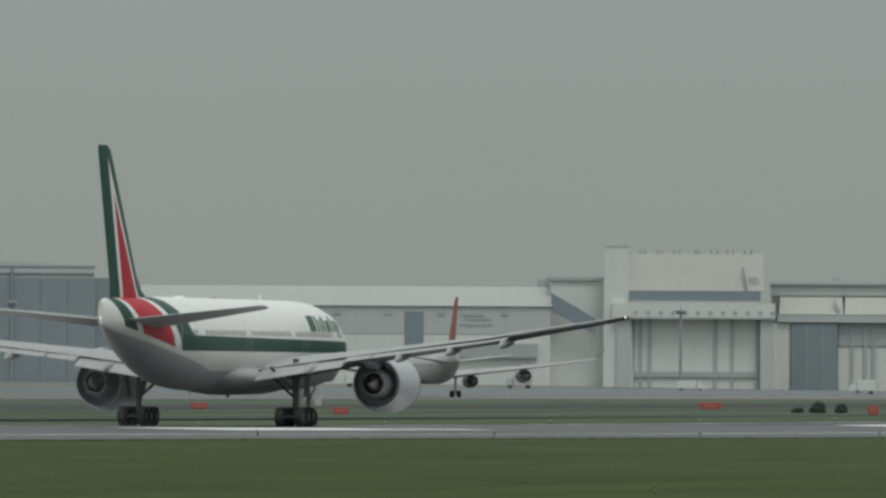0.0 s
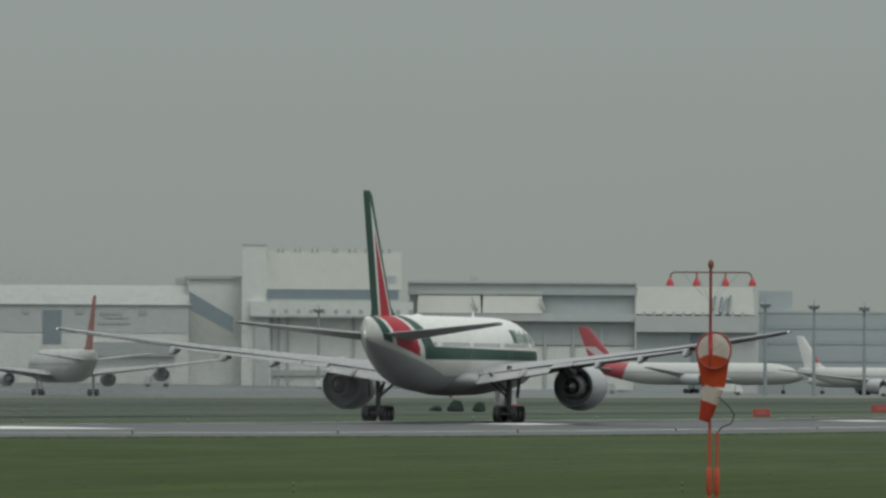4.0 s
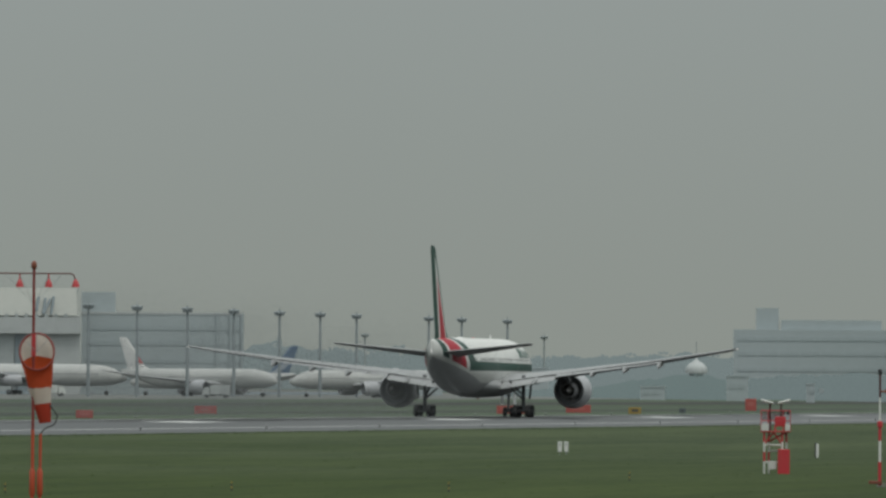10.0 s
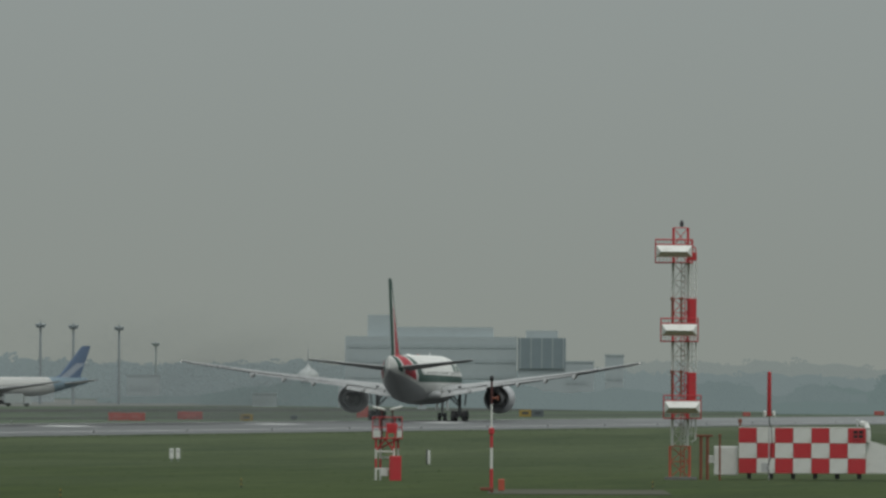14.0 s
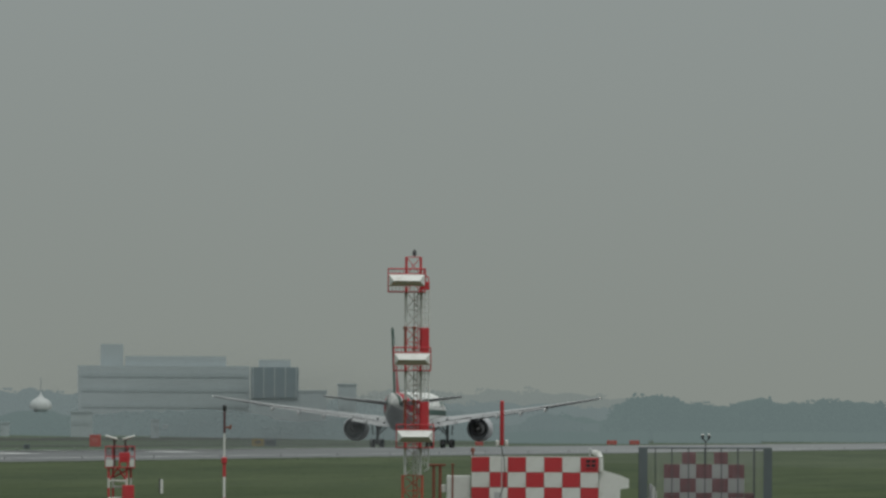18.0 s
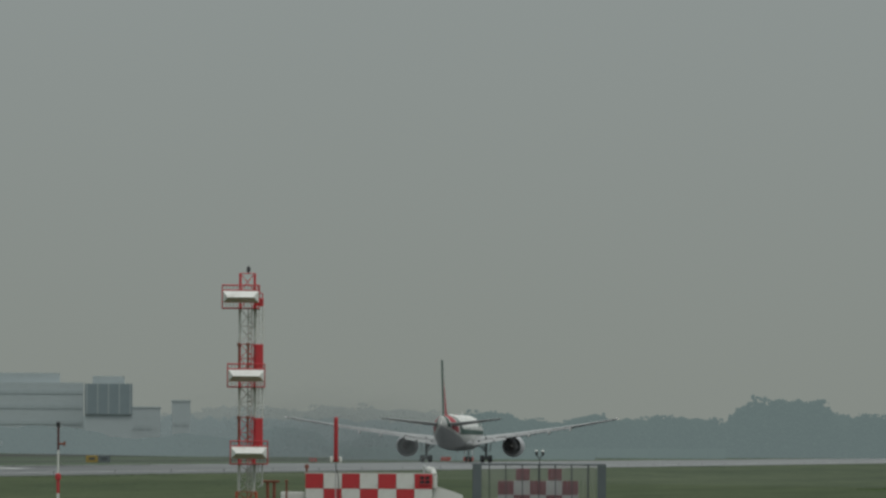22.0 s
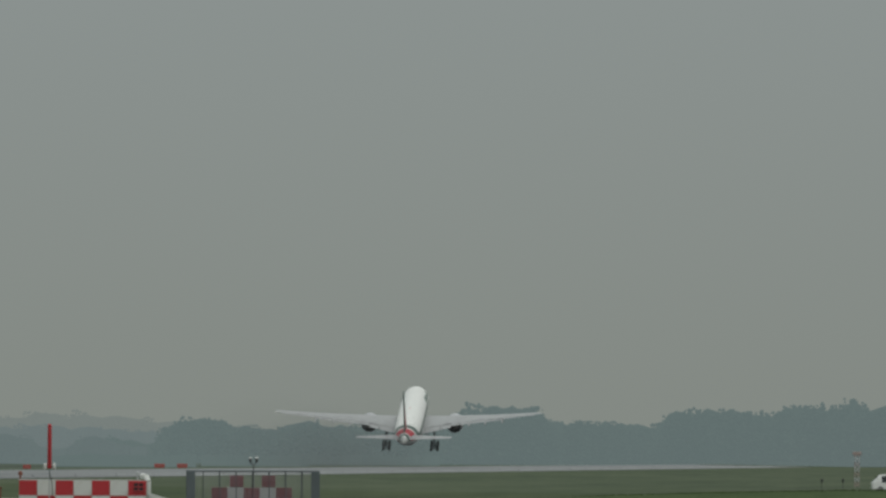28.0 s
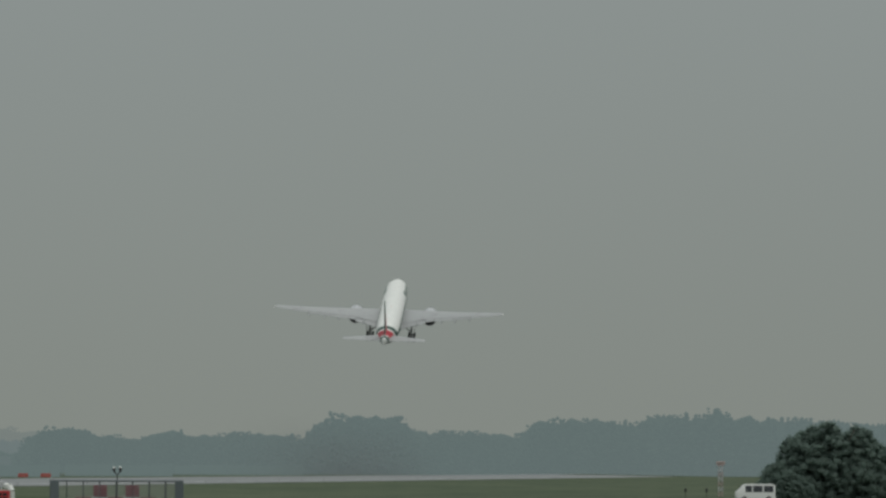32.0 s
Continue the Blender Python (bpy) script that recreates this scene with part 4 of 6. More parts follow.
def parked(bearing, distance, turn, k, label, fin_colours, four=False, winglets=False, body=None):
    """fin_colours: base colour of the fin, and of a round or slanted mark on it."""
    p = Paint("parked_livery")
    c = p.over((0.47, 0.48, 0.47), p.above(4.0 * k, p.z), (0.42, 0.435, 0.44))
    wy = p.op("PINGPONG", p.y, 0.30)
    win = p.both(p.above(0.13, wy), p.above(p.z, 5.7 * k), p.above(6.1 * k, p.z), p.above(p.y, -19.0 * k), p.above(24.0 * k, p.y))
    c = p.over(c, win, (0.12, 0.13, 0.14))
    if body:
        c = p.over(c, p.above(-21.0 * k, p.lin(0, 1, -0.4, 0.0)), body)
    paint = p.done(c)
    f = Paint("parked_fin_livery")
    base, mark, kind = fin_colours
    if kind == "disc":
        dy, dz = f.lin(0, 1, 0, (29.5 - NOSE + 25.2) * k), f.lin(0, 0, 1, -12.2 * k)
        r = f.op("SQRT", f.op("ADD", f.op("MULTIPLY", dy, dy), f.op("MULTIPLY", dz, dz)))
        fc = f.over(base, f.above(2.2 * k, r), mark)
    elif kind == "wave":
        fc = f.over(base, f.both(f.above(f.lin(0, 0.8, 1, 11.2 * k), 0.0), f.above(2.4 * k, f.lin(0, 0.8, 1, 11.2 * k)), f.above(13.0 * k, f.z)), mark)
    else:
        fc = f.over(base, f.above(f.lin(0, 0.5, 1, -1.2 * k), 0.0), mark)
    fin_paint = f.done(fc)
    a = empty("parked_airliner", at(bearing, distance) @ Matrix.Rotation(radians(turn), 4, "Z"), label, "aeroplane", "parked airliners")
    part("fuselage", fuselage_mesh(k), paint, a)
    part("tail_fin", fin_mesh(k), fin_paint, a)
    for side in (-1, 1):
        wing = part("wing", wing_mesh(WING, side, k, 6), WING_GREY, a)
        part("tailplane", wing_mesh(TAILPLANE, side, k, 3), WING_GREY, a)
        if winglets:
            bm = loft([[(side * k * s, k * (NOSE - y), k * z) for y, z in ((le, zz), (le + ch, zz), (le + ch, zz + 0.06))] for s, le, ch, zz in ((30.3, 39.6, 1.5, 7.3), (31.6, 41.6, 0.7, 9.4))])
            part("winglet", bm, WINGLET, wing, "dark olive green winglet", smooth=False)
        for s, y in ((9.6, 21), (18.5, 27.5)) if four else ((9.6, 21),):
            r = 0.72 if four else 1.0
            e = part("engine", turned([(0.1, 1.45 * r), (0, 1.6 * r), (-1.2, 1.85 * r), (-3.2, 1.8 * r), (-4.6, 1.35 * r), (-4.5, 1.2 * r), (-3.4, 1.2 * r), (-5.0, 0.6 * r), (-6.2, 0.05)], 20), NACELLE, a, "grey engine nacelle")
            le, chord, z, th = lerp_sections(WING, s)
            e.location = (side * s * k, (NOSE - y) * k, (z - 1.75) * k if not four else (z - 1.5) * k)
            part("fan", turned([(-0.6, 1.5 * r), (-0.7, 0.03)], 16), GEAR, e)
            part("pylon", boxed(-0.2, 0.2, -5.5, -1.0, 1.0 * r, 2.0, 0.05), NACELLE, e, smooth=False)
        g = part("main_gear", rods([((side * 5.3 * k, 0, 0.6), (side * 5.3 * k, 0, 3.8 * k))], 0.2), GREY, a)
        for y in (-0.8, 0.8):
            for x in (-0.6, 0.6):
                w = part("wheel", turned([(-0.22, 0.2), (-0.22, 0.55), (0, 0.62), (0.22, 0.55), (0.22, 0.2)], 14, "X"), RUBBER, g)
                w.location = (side * 5.3 * k + x, y, 0.62)
    g = part("nose_gear", rods([((0, 25.9 * k, 0.5), (0, 25.9 * k, 3.4 * k))], 0.14), GREY, a)
    for x in (-0.35, 0.35):
        w = part("wheel", turned([(-0.18, 0.15), (-0.18, 0.45), (0, 0.52), (0.18, 0.45), (0.18, 0.15)], 14, "X"), RUBBER, g)
        w.location = (x, 25.9 * k, 0.52)
    return a


parked(13.60, 2290, 10, 0.94, "white four-engine airliner with an orange-red tail", ((0.36, 0.13, 0.10), (0.38, 0.11, 0.09), "slant"), four=True, winglets=True)
parked(10.862, 3300, -97, 0.90, "white wide-body airliner with a bright red tail", ((0.35, 0.08, 0.095), (0.50, 0.46, 0.46), "wave"), four=True, body=(0.35, 0.08, 0.095))
parked(10.058, 3280, -129, 0.80, "white airliner with a red disc on its fin", ((0.70, 0.70, 0.69), (0.40, 0.12, 0.12), "disc"))
parked(9.247, 3350, 112, 0.82, "white airliner with a blue tail", ((0.10, 0.15, 0.24), (0.30, 0.34, 0.40), "wave"), body=(0.17, 0.24, 0.29))
parked(9.99, 3430, 104, 0.71, "white airliner with a dark blue speckled tail", ((0.10, 0.15, 0.22), (0.30, 0.34, 0.38), "wave"))


# ---- near side: navigation aids, windsock, shelter, van ----
CLOTH_ORANGE = material("orange_windsock_cloth", (0.55, 0.085, 0.025), 0.8, vary=0.12, scale=3.0, bump=0.2)
CLOTH_RED = material("faded_red_windsock_cloth", (0.52, 0.06, 0.03), 0.8, vary=0.12, scale=3.0, bump=0.2)
CLOTH_WHITE = material("white_windsock_cloth", (0.72, 0.66, 0.60), 0.8, vary=0.10, scale=3.0, bump=0.2)
for cloth in (CLOTH_ORANGE, CLOTH_RED, CLOTH_WHITE):     # thin cloth lets daylight through
    n, l = cloth.node_tree.nodes, cloth.node_tree.links
    thin, both = n.new("ShaderNodeBsdfTranslucent"), n.new("ShaderNodeMixShader")
    l.new(n["Principled BSDF"].inputs["Base Color"].links[0].from_socket, thin.inputs["Color"])
    both.inputs[0].default_value = 0.45
    l.new(n["Principled BSDF"].outputs[0], both.inputs[1])
    l.new(thin.outputs[0], both.inputs[2])
    l.new(both.outputs[0], n["Material Output"].inputs["Surface"])
RUST = material("rust_brown_paint", (0.20, 0.06, 0.035), 0.7, vary=0.2, scale=3.0)
FENCE_GREY = material("weathered_fence_grey", (0.10, 0.12, 0.13), 0.7, vary=0.12, scale=1.0)
FENCE_DARK = material("dark_fence_post", (0.055, 0.065, 0.07), 0.7, vary=0.1, scale=1.0)
FADED_RED = material("faded_red_panel", (0.135, 0.025, 0.035), 0.6, vary=0.12, scale=1.2)
FADED_WHITE = material("grubby_white_panel", (0.34, 0.345, 0.35), 0.6, vary=0.12, scale=1.2)
BRICK_RED = material("weathered_orange_red_paint", (0.42, 0.085, 0.05), 0.6, vary=0.15, scale=2.0)
MAROON = material("dark_maroon_paint", (0.085, 0.028, 0.028), 0.6, vary=0.15)
MAST_WHITE = material("weathered_white_mast_paint", (0.60, 0.61, 0.59), 0.6, vary=0.12, scale=2.0)
SIGN_BAR = material("dull_pink_sign_bar", (0.40, 0.125, 0.11), 0.5)
POLE_RED = material("dark_red_pole_paint", (0.22, 0.035, 0.03), 0.5, vary=0.1)
OLIVE = material("olive_yellow_panel", (0.28, 0.20, 0.05), 0.6, vary=0.15)
CABLE = material("black_cable", (0.02, 0.02, 0.02), 0.6)


def tube(points, r, n=6):
    bm = bmesh.new()
    for a, b in zip(points, points[1:]):
        rod(bm, a, b, r, n=n)
    return bm


def windsock_mast():
    """Pole, lamp bar and ring; the cloth is a thing of its own in three pieces."""
    w = empty("windsock_mast", at(10.779, 356), "orange windsock mast with four hooded lamps on a bar", "windsock")
    top = 7.78
    part("lower_pole", rods([((-0.03, 0, 0), (-0.01, 0, 3.35))], 0.045, 10), ORANGE, w)
    part("upper_pole", rods([((-0.01, 0, 3.35), (0, 0, top))], 0.04, 10), POLE_RED, w)
    part("tilting_post", rods([((0.17, 0, 0), (0.20, 0, 3.25))], 0.04, 8), ORANGE, w, "orange hinged support post")
    for x in (-0.02, 0.185):
        part("bracket", turned([(1.55, 0.05), (1.62, 0.08), (2.2, 0.08), (2.3, 0.05)], 10, "Z"), ORANGE, w).location.x = x
    bar = [(-1.11, 0, 7.42), (-1.08, 0, 7.56), (-1.0, 0, 7.60), (1.0, 0, 7.60), (1.08, 0, 7.56), (1.13, 0, 7.42)]
    part("lamp_bar", tube(bar, 0.02), material("brown_bar_paint", (0.13, 0.05, 0.04), 0.5), w)
    for x, z in ((-1.11, 7.42), (-0.385, 7.58), (0.40, 7.58), (1.13, 7.42)):
        if abs(x) < 1:
            part("hanger", rods([((x, 0, z), (x, 0, 7.42))], 0.02), RED, w)
        lamp = part("lamp_hood", turned([(0.03, 0.025), (0.0, 0.04), (-0.08, 0.085), (-0.14, 0.10), (-0.19, 0.11), (-0.18, 0.09), (-0.08, 0.06)], 14, "Z"), RED, w, "red hooded lamp")
        lamp.location = (x, 0, 7.42)
    wires = []
    for x in (-0.75, -0.385, 0.40, 0.75):
        wires.append(((x, 0, 7.56), (0, 0, 6.75)))
    part("guy_wire", rods(wires, 0.006, 4), GALV, w)
    part("beacon", turned([(7.70, 0.03), (7.74, 0.07), (7.80, 0.08), (7.88, 0.07), (7.93, 0.04), (7.94, 0.01)], 12, "Z"), RUST, w, "red obstruction light")
    part("cable", tube([(0.20, 0, 3.25), (0.33, 0, 3.4), (0.58, 0, 3.5), (0.66, 0, 3.73), (0.5, 0, 3.96), (0.28, 0, 4.16), (0.12, 0, 4.3)], 0.016), CABLE, w)
    part("swivel_arm", rods([((0, 0, 5.35), (0, 0.0, 5.95))], 0.06, 8), RED, w)
    part("footing", boxed(-0.5, 0.7, -0.4, 0.4, -0.1, 0.12, 0.03), CONCRETE, w, smooth=False)
    return w


def cloth_piece(name, rows, mat, parent, label, pick=None):
    """A tube of cloth through rows of (x, y, z, radius across, radius along, tilt)."""
    bm = bmesh.new()
    rings = []
    for i, (x, y, z, ra, rb, tilt) in enumerate(rows):
        ring_ = []
        for j in range(20):
            a = 2 * math.pi * j / 20
            fold = 1 + 0.05 * math.sin(5 * a + i)
            v = Vector((ra * fold * math.cos(a), 0, rb * fold * math.sin(a)))
            v.rotate(Euler((radians(tilt), 0, 0)))
            ring_.append(bm.verts.new(v + Vector((x, y, z))))
        rings.append(ring_)
    for p, q in zip(rings, rings[1:]):
        for j in range(20):
            four = (p[j], p[(j + 1) % 20], q[(j + 1) % 20], q[j])
            if pick is None or pick(rings.index(p), j):
                bm.faces.new(four)
    for v in [v for v in bm.verts if not v.link_faces]:
        bm.verts.remove(v)
    return part(name, bm, mat, parent, label)


def windsock():
    """The cloth cone: mouth, middle and tail, each hung from the one before."""
    base = at(10.779, 356)
    s = empty("windsock", base @ Matrix.Translation((0.09, -0.06, 5.47)), "orange and white windsock drooping in light wind", "windsock")
    bm = bmesh.new()
    rings = []
    for i in range(28):
        a = 2 * math.pi * i / 28
        c = Vector((0.5 * math.cos(a), 0, 0.5 * math.sin(a)))
        out = c.normalized()
        r = [bm.verts.new(c + out * 0.03 * math.cos(b) + Vector((0, 0.03 * math.sin(b), 0))) for b in (0, math.pi / 2, math.pi, 1.5 * math.pi)]
        rings.append(r)
    for i in range(28):
        p, q = rings[i], rings[(i + 1) % 28]
        for j in range(4):
            bm.faces.new((p[j], p[(j + 1) % 4], q[(j + 1) % 4], q[j]))
    hoop = part("hoop", bm, material("dull_red_hoop", (0.26, 0.05, 0.04), 0.5), s, "dull red mouth hoop")
    hoop.rotation_euler = (radians(-18), 0, 0)
    cone = [(0, 0, 0, 0.49, 0.49, -18), (0.0, 0.06, -0.03, 0.487, 0.485, -24), (0.0, 0.12, -0.07, 0.485, 0.47, -32), (0.0, 0.17, -0.12, 0.48, 0.45, -40), (0.01, 0.20, -0.20, 0.47, 0.41, -48),
            (0.02, 0.22, -0.30, 0.46, 0.36, -58), (0.03, 0.20, -0.45, 0.43, 0.31, -70), (0.03, 0.18, -0.60, 0.40, 0.26, -80), (0.05, 0.14, -0.93, 0.34, 0.22, -88)]
    cloth_piece("mouth_cloth", cone, CLOTH_WHITE, s, "white cloth at the mouth", pick=lambda i, j: i < 5 and j <= 9)
    cloth_piece("orange_cloth", cone, CLOTH_ORANGE, s, "orange cloth band", pick=lambda i, j: not (i < 5 and j <= 9))
    for i, x in enumerate((-0.3, 0.0, 0.3)):
        part("hoop_spoke", rods([((0, 0.0, 0.0), (x, 0.0, 0.42 - abs(x) * 0.5))], 0.006, 5), GALV, s)
    mid = new("middle_cloth_joint")
    mid.parent = s
    mid.location = (0.05, 0.14, -0.93)
    cloth_piece("white_band", [(0, 0, 0, 0.34, 0.22, -88), (0.02, 0, -0.20, 0.29, 0.20, -90), (0.03, 0, -0.42, 0.25, 0.18, -90)], CLOTH_WHITE, mid, "white cloth band")
    cloth_piece("tail_band", [(0.03, 0, -0.42, 0.25, 0.18, -90), (0.04, 0, -0.66, 0.21, 0.16, -90), (0.05, 0, -0.92, 0.17, 0.12, -92)], CLOTH_RED, mid, "red-orange tail of the windsock")
    return s, mid


windsock_mast()
sock, sock_tail = windsock()
sock.scale = (0.93, 0.93, 1.05)

# glide path mast: a red and white lattice tower with three aerials
def glide_mast():
    m = empty("glide_path_mast", at(6.2484, 726) @ Matrix.Translation((0, 0, 0.15)), "red and white lattice mast with three white aerial boxes", "antenna mast")
    h = 13.82
    bands = [(0.0, 1.72, BRICK_RED), (1.72, 3.3, MAST_WHITE), (3.3, 5.85, RED), (5.85, 7.55, MAST_WHITE), (7.55, 9.9, RED), (9.9, 11.9, MAST_WHITE), (11.9, h, RED)]
    for z0, z1, mat in bands:
        w = 0.40 if z0 > 11.5 else 0.54 if z0 < 1 else 0.42
        bm = bmesh.new()
        legs = [(-w, -w), (w, -w), (w, w), (-w, w)]
        dx = -0.05
        for x, y in legs:
            rod(bm, (x + dx, y, z0), (x + dx, y, z1), 0.08, n=6)
        n = max(1, round((z1 - z0) / 0.8))
        for i in range(n):
            a, b = z0 + (z1 - z0) * i / n, z0 + (z1 - z0) * (i + 1) / n
            for (x0, y0), (x1, y1) in zip(legs, legs[1:] + legs[:1]):
                rod(bm, (x0 + dx, y0, a), (x1 + dx, y1, b), 0.022, n=4)
                rod(bm, (x0 + dx, y0, b), (x1 + dx, y1, b), 0.02, n=4)
        part("lattice", bm, mat, m, "white lattice section" if mat is MAST_WHITE else "red lattice section")
        if z0 < 11.5:
            part("ladder", rods([((x, 0.1, z0), (x, 0.1, z1)) for x in (0.0, 0.2)] + [((0.0, 0.1, z0 + 0.3 * i), (0.2, 0.1, z0 + 0.3 * i)) for i in range(int((z1 - z0) / 0.3))], 0.03, 4), mat, m, "climbing ladder inside the lattice")
    # the cable trunk beside the mast
    for z0, z1, mat in ((2.25, 3.3, MAST_WHITE), (3.95, 5.8, RED), (5.8, 8.25, MAST_WHITE), (8.3, 9.9, RED), (9.9, 12.0, MAST_WHITE), (12.0, 12.45, RED)):
        if mat is RED:
            part("cable_trunk", boxed(0.40, 0.84, -0.62, -0.48, z0, z1, 0.02), mat, m, smooth=False)
            continue
        for x, r in ((0.44, 0.035), (0.60, 0.025), (0.82, 0.04)):
            part("cable_pipe", rods([((x, -0.55, z0), (x, -0.55, z1))], r, 6), mat, m, "white cable pipe")
        n = round((z1 - z0) / 0.35)
        part("pipe_clamp", rods([((0.42, -0.55, z0 + (z1 - z0) * (i + 0.5) / n), (0.84, -0.55, z0 + (z1 - z0) * (i + 0.5) / n)) for i in range(n)], 0.016, 4), mat, m)
    part("trunk_foot", tube([(0.8, -0.5, 2.4), (0.82, -0.5, 2.1), (0.6, -0.4, 1.95)], 0.05), MAST_WHITE, m)
    part("top_arm", tube([(0.5, -0.55, 13.2), (0.58, -0.55, 12.8), (0.78, -0.55, 12.7), (0.78, -0.55, 12.4)], 0.035), RED, m)
    for zc, xc in ((3.87, 0.08), (8.14, -0.10), (12.5, -0.42)):
        # a wedge: sloping upper face, sloping lower face, raked ends
        bm = bmesh.new()
        back = [bm.verts.new(v) for v in ((xc - 0.99, -1.2, zc + 0.34), (xc + 0.99, -1.2, zc + 0.34), (xc + 0.99, -1.2, zc - 0.32), (xc - 0.99, -1.2, zc - 0.32))]
        edge = [bm.verts.new(v) for v in ((xc - 0.72, -1.75, zc - 0.02), (xc + 0.72, -1.75, zc - 0.02))]
        bm.faces.new((back[0], back[1], edge[1], edge[0]))
        bm.faces.new((edge[0], edge[1], back[2], back[3]))
        bm.faces.new((back[1], back[2], edge[1]))
        bm.faces.new((back[3], back[0], edge[0]))
        bm.faces.new(back[::-1])
        part("aerial_box", bm, PALE, m, "white wedge-shaped aerial", smooth=False)
        rail = []
        for z in (zc - 0.62, zc + 0.38, zc + 0.66):
            rail += [((xc - 1.03, -1.15, z), (xc + 1.03, -1.15, z)), ((xc - 1.03, 0.5, z), (xc + 1.03, 0.5, z)), ((xc - 1.03, -1.15, z), (xc - 1.03, 0.5, z)), ((xc + 1.03, -1.15, z), (xc + 1.03, 0.5, z))]
        for x in (xc - 1.03, xc + 1.03):
            rail += [((x, -1.15, zc - 0.62), (x, -1.15, zc + 0.66)), ((x, 0.5, zc - 0.62), (x, 0.5, zc + 0.66))]
        for a, b in rail:
            part("platform_rail", rods([(a, b)], 0.03, 4), RED, m, "red platform railing")
        mesh = [((xc - 1.0 + 0.2 * i, -1.15, zc - 0.62), (xc - 1.0 + 0.2 * i, -1.15, zc - 0.34)) for i in range(11)] + [((xc - 1.0 + 0.2 * i, -1.15, zc + 0.36), (xc - 1.0 + 0.2 * i, -1.15, zc + 0.66)) for i in range(11)]
        for a, b in mesh:
            part("guard_bar", rods([(a, b)], 0.012, 4), RUST, m, "thin guard bar")
        part("platform", boxed(xc - 1.0, xc + 1.0, -1.12, 0.47, zc - 0.64, zc - 0.58), RED, m, smooth=False)
    for z in (5.75, 9.8):
        for x in (-0.5, 0.0):
            part("post_cap", turned([(z - 1.3, 0.06), (z, 0.06), (z, 0.11), (z + 0.15, 0.11), (z + 0.18, 0.02)], 8, "Z"), RUST, m).location = (x, -0.6, 0)
    part("top_light", turned([(h, 0.03), (h + 0.08, 0.04), (h + 0.1, 0.11), (h + 0.3, 0.11), (h + 0.42, 0.03)], 10, "Z"), DARK, m)
    part("footing", boxed(-0.9, 0.9, -0.9, 0.9, -0.4, 0.02, 0.03), CONCRETE, m, smooth=False)


glide_mast()

# equipment shelter with a chequered wall, seven by three panels
def chequer(parent, cols, rows, w, h, x0, z0, y, red, white, swap=0, thick=0.05):
    meshes = {}
    for j in range(rows):
        for i in range(cols):
            mat = red if (i + j + swap) % 2 == 0 else white
            if mat.name not in meshes:
                ob = part("panel", boxed(0.012, w - 0.012, 0, thick, 0.012, h - 0.012, 0.008), mat, parent, smooth=False)
                meshes[mat.name] = ob.data
            else:
                ob = new("panel", meshes[mat.name])
                ob.parent = parent
            ob.location = (x0 + i * w, y, z0 + j * h)


def shelter():
    s = empty("equipment_shelter", at(5.995, 732) @ Matrix.Translation((0, 0, 0.06)) @ Matrix.Scale(0.948, 4), "equipment shelter chequered red and white, on short legs", "shelter")
    w, h = 1.072, 0.895
    part("body", boxed(0.02, 7 * w - 0.02, 0, 3.0, 0.32, 0.32 + 3 * h, 0.03), PALE, s, smooth=False)
    chequer(s, 7, 3, w, h, 0, 0.32, -0.06, RED, PALE)
    part("roof", boxed(-0.02, 7 * w + 0.02, -0.04, 3.05, 0.325 + 3 * h, 0.36 + 3 * h, 0.01), MAST_WHITE, s, smooth=False)
    for i in range(6):
        part("leg", boxed(0.5 + 1.3 * i, 0.75 + 1.3 * i, 0.2, 2.6, 0.0, 0.32, 0.02), DARK, s, smooth=False)
    part("annex", boxed(-1.45, -0.02, 0.2, 2.4, 0.2, 1.9, 0.04), MAST_WHITE, s, "small white annex", smooth=False)
    part("vent_hood", boxed(-1.75, -1.45, 0.5, 1.6, 0.9, 1.35, 0.03), PALE, s, smooth=False)
    bm = prism([(0, 0.35), (1.28, 0.35), (1.28, 1.15), (1.80, 1.20), (1.80, 1.75), (1.30, 1.95), (0.30, 2.25), (0.02, 2.3)], 1.6, Matrix.Translation((7 * w, 0.3, 0)))
    part("air_unit", bm, PALE, s, "white sheet-metal air unit", smooth=False)
    part("duct", tube([(7 * w + 0.12, 0.1, 2.2), (7 * w + 0.12, 0.1, 2.95), (7 * w + 0.0, 0.3, 3.25), (7 * w - 0.25, 0.6, 3.3)], 0.16, 10), PALE, s)
    part("lamp", turned([(3.1, 0.06), (3.3, 0.06), (3.32, 0.13), (3.5, 0.11), (3.55, 0.02)], 8, "Z"), RUST, s).location = (0.08, 0.3, 0)
    part("lamp", turned([(3.1, 0.06), (3.3, 0.06), (3.32, 0.13), (3.5, 0.11), (3.55, 0.02)], 8, "Z"), GREY, s).location = (7 * w - 0.5, 0.3, 0)
    # window in the last panel
    wx = 6 * w + 0.3
    part("window", boxed(wx, wx + 0.62, -0.10, -0.055, 0.32 + 2 * h + 0.28, 0.32 + 2 * h + 0.78), GLASS, s, smooth=False)
    part("window_frame", rods([((wx, -0.11, 2.39), (wx + 0.62, -0.11, 2.39)), ((wx, -0.11, 2.64), (wx + 0.62, -0.11, 2.64)), ((wx, -0.11, 2.89), (wx + 0.62, -0.11, 2.89)), ((wx, -0.11, 2.39), (wx, -0.11, 2.89)), ((wx + 0.31, -0.11, 2.39), (wx + 0.31, -0.11, 2.89)), ((wx + 0.62, -0.11, 2.39), (wx + 0.62, -0.11, 2.89))], 0.03, 4), RED, s)


shelter()


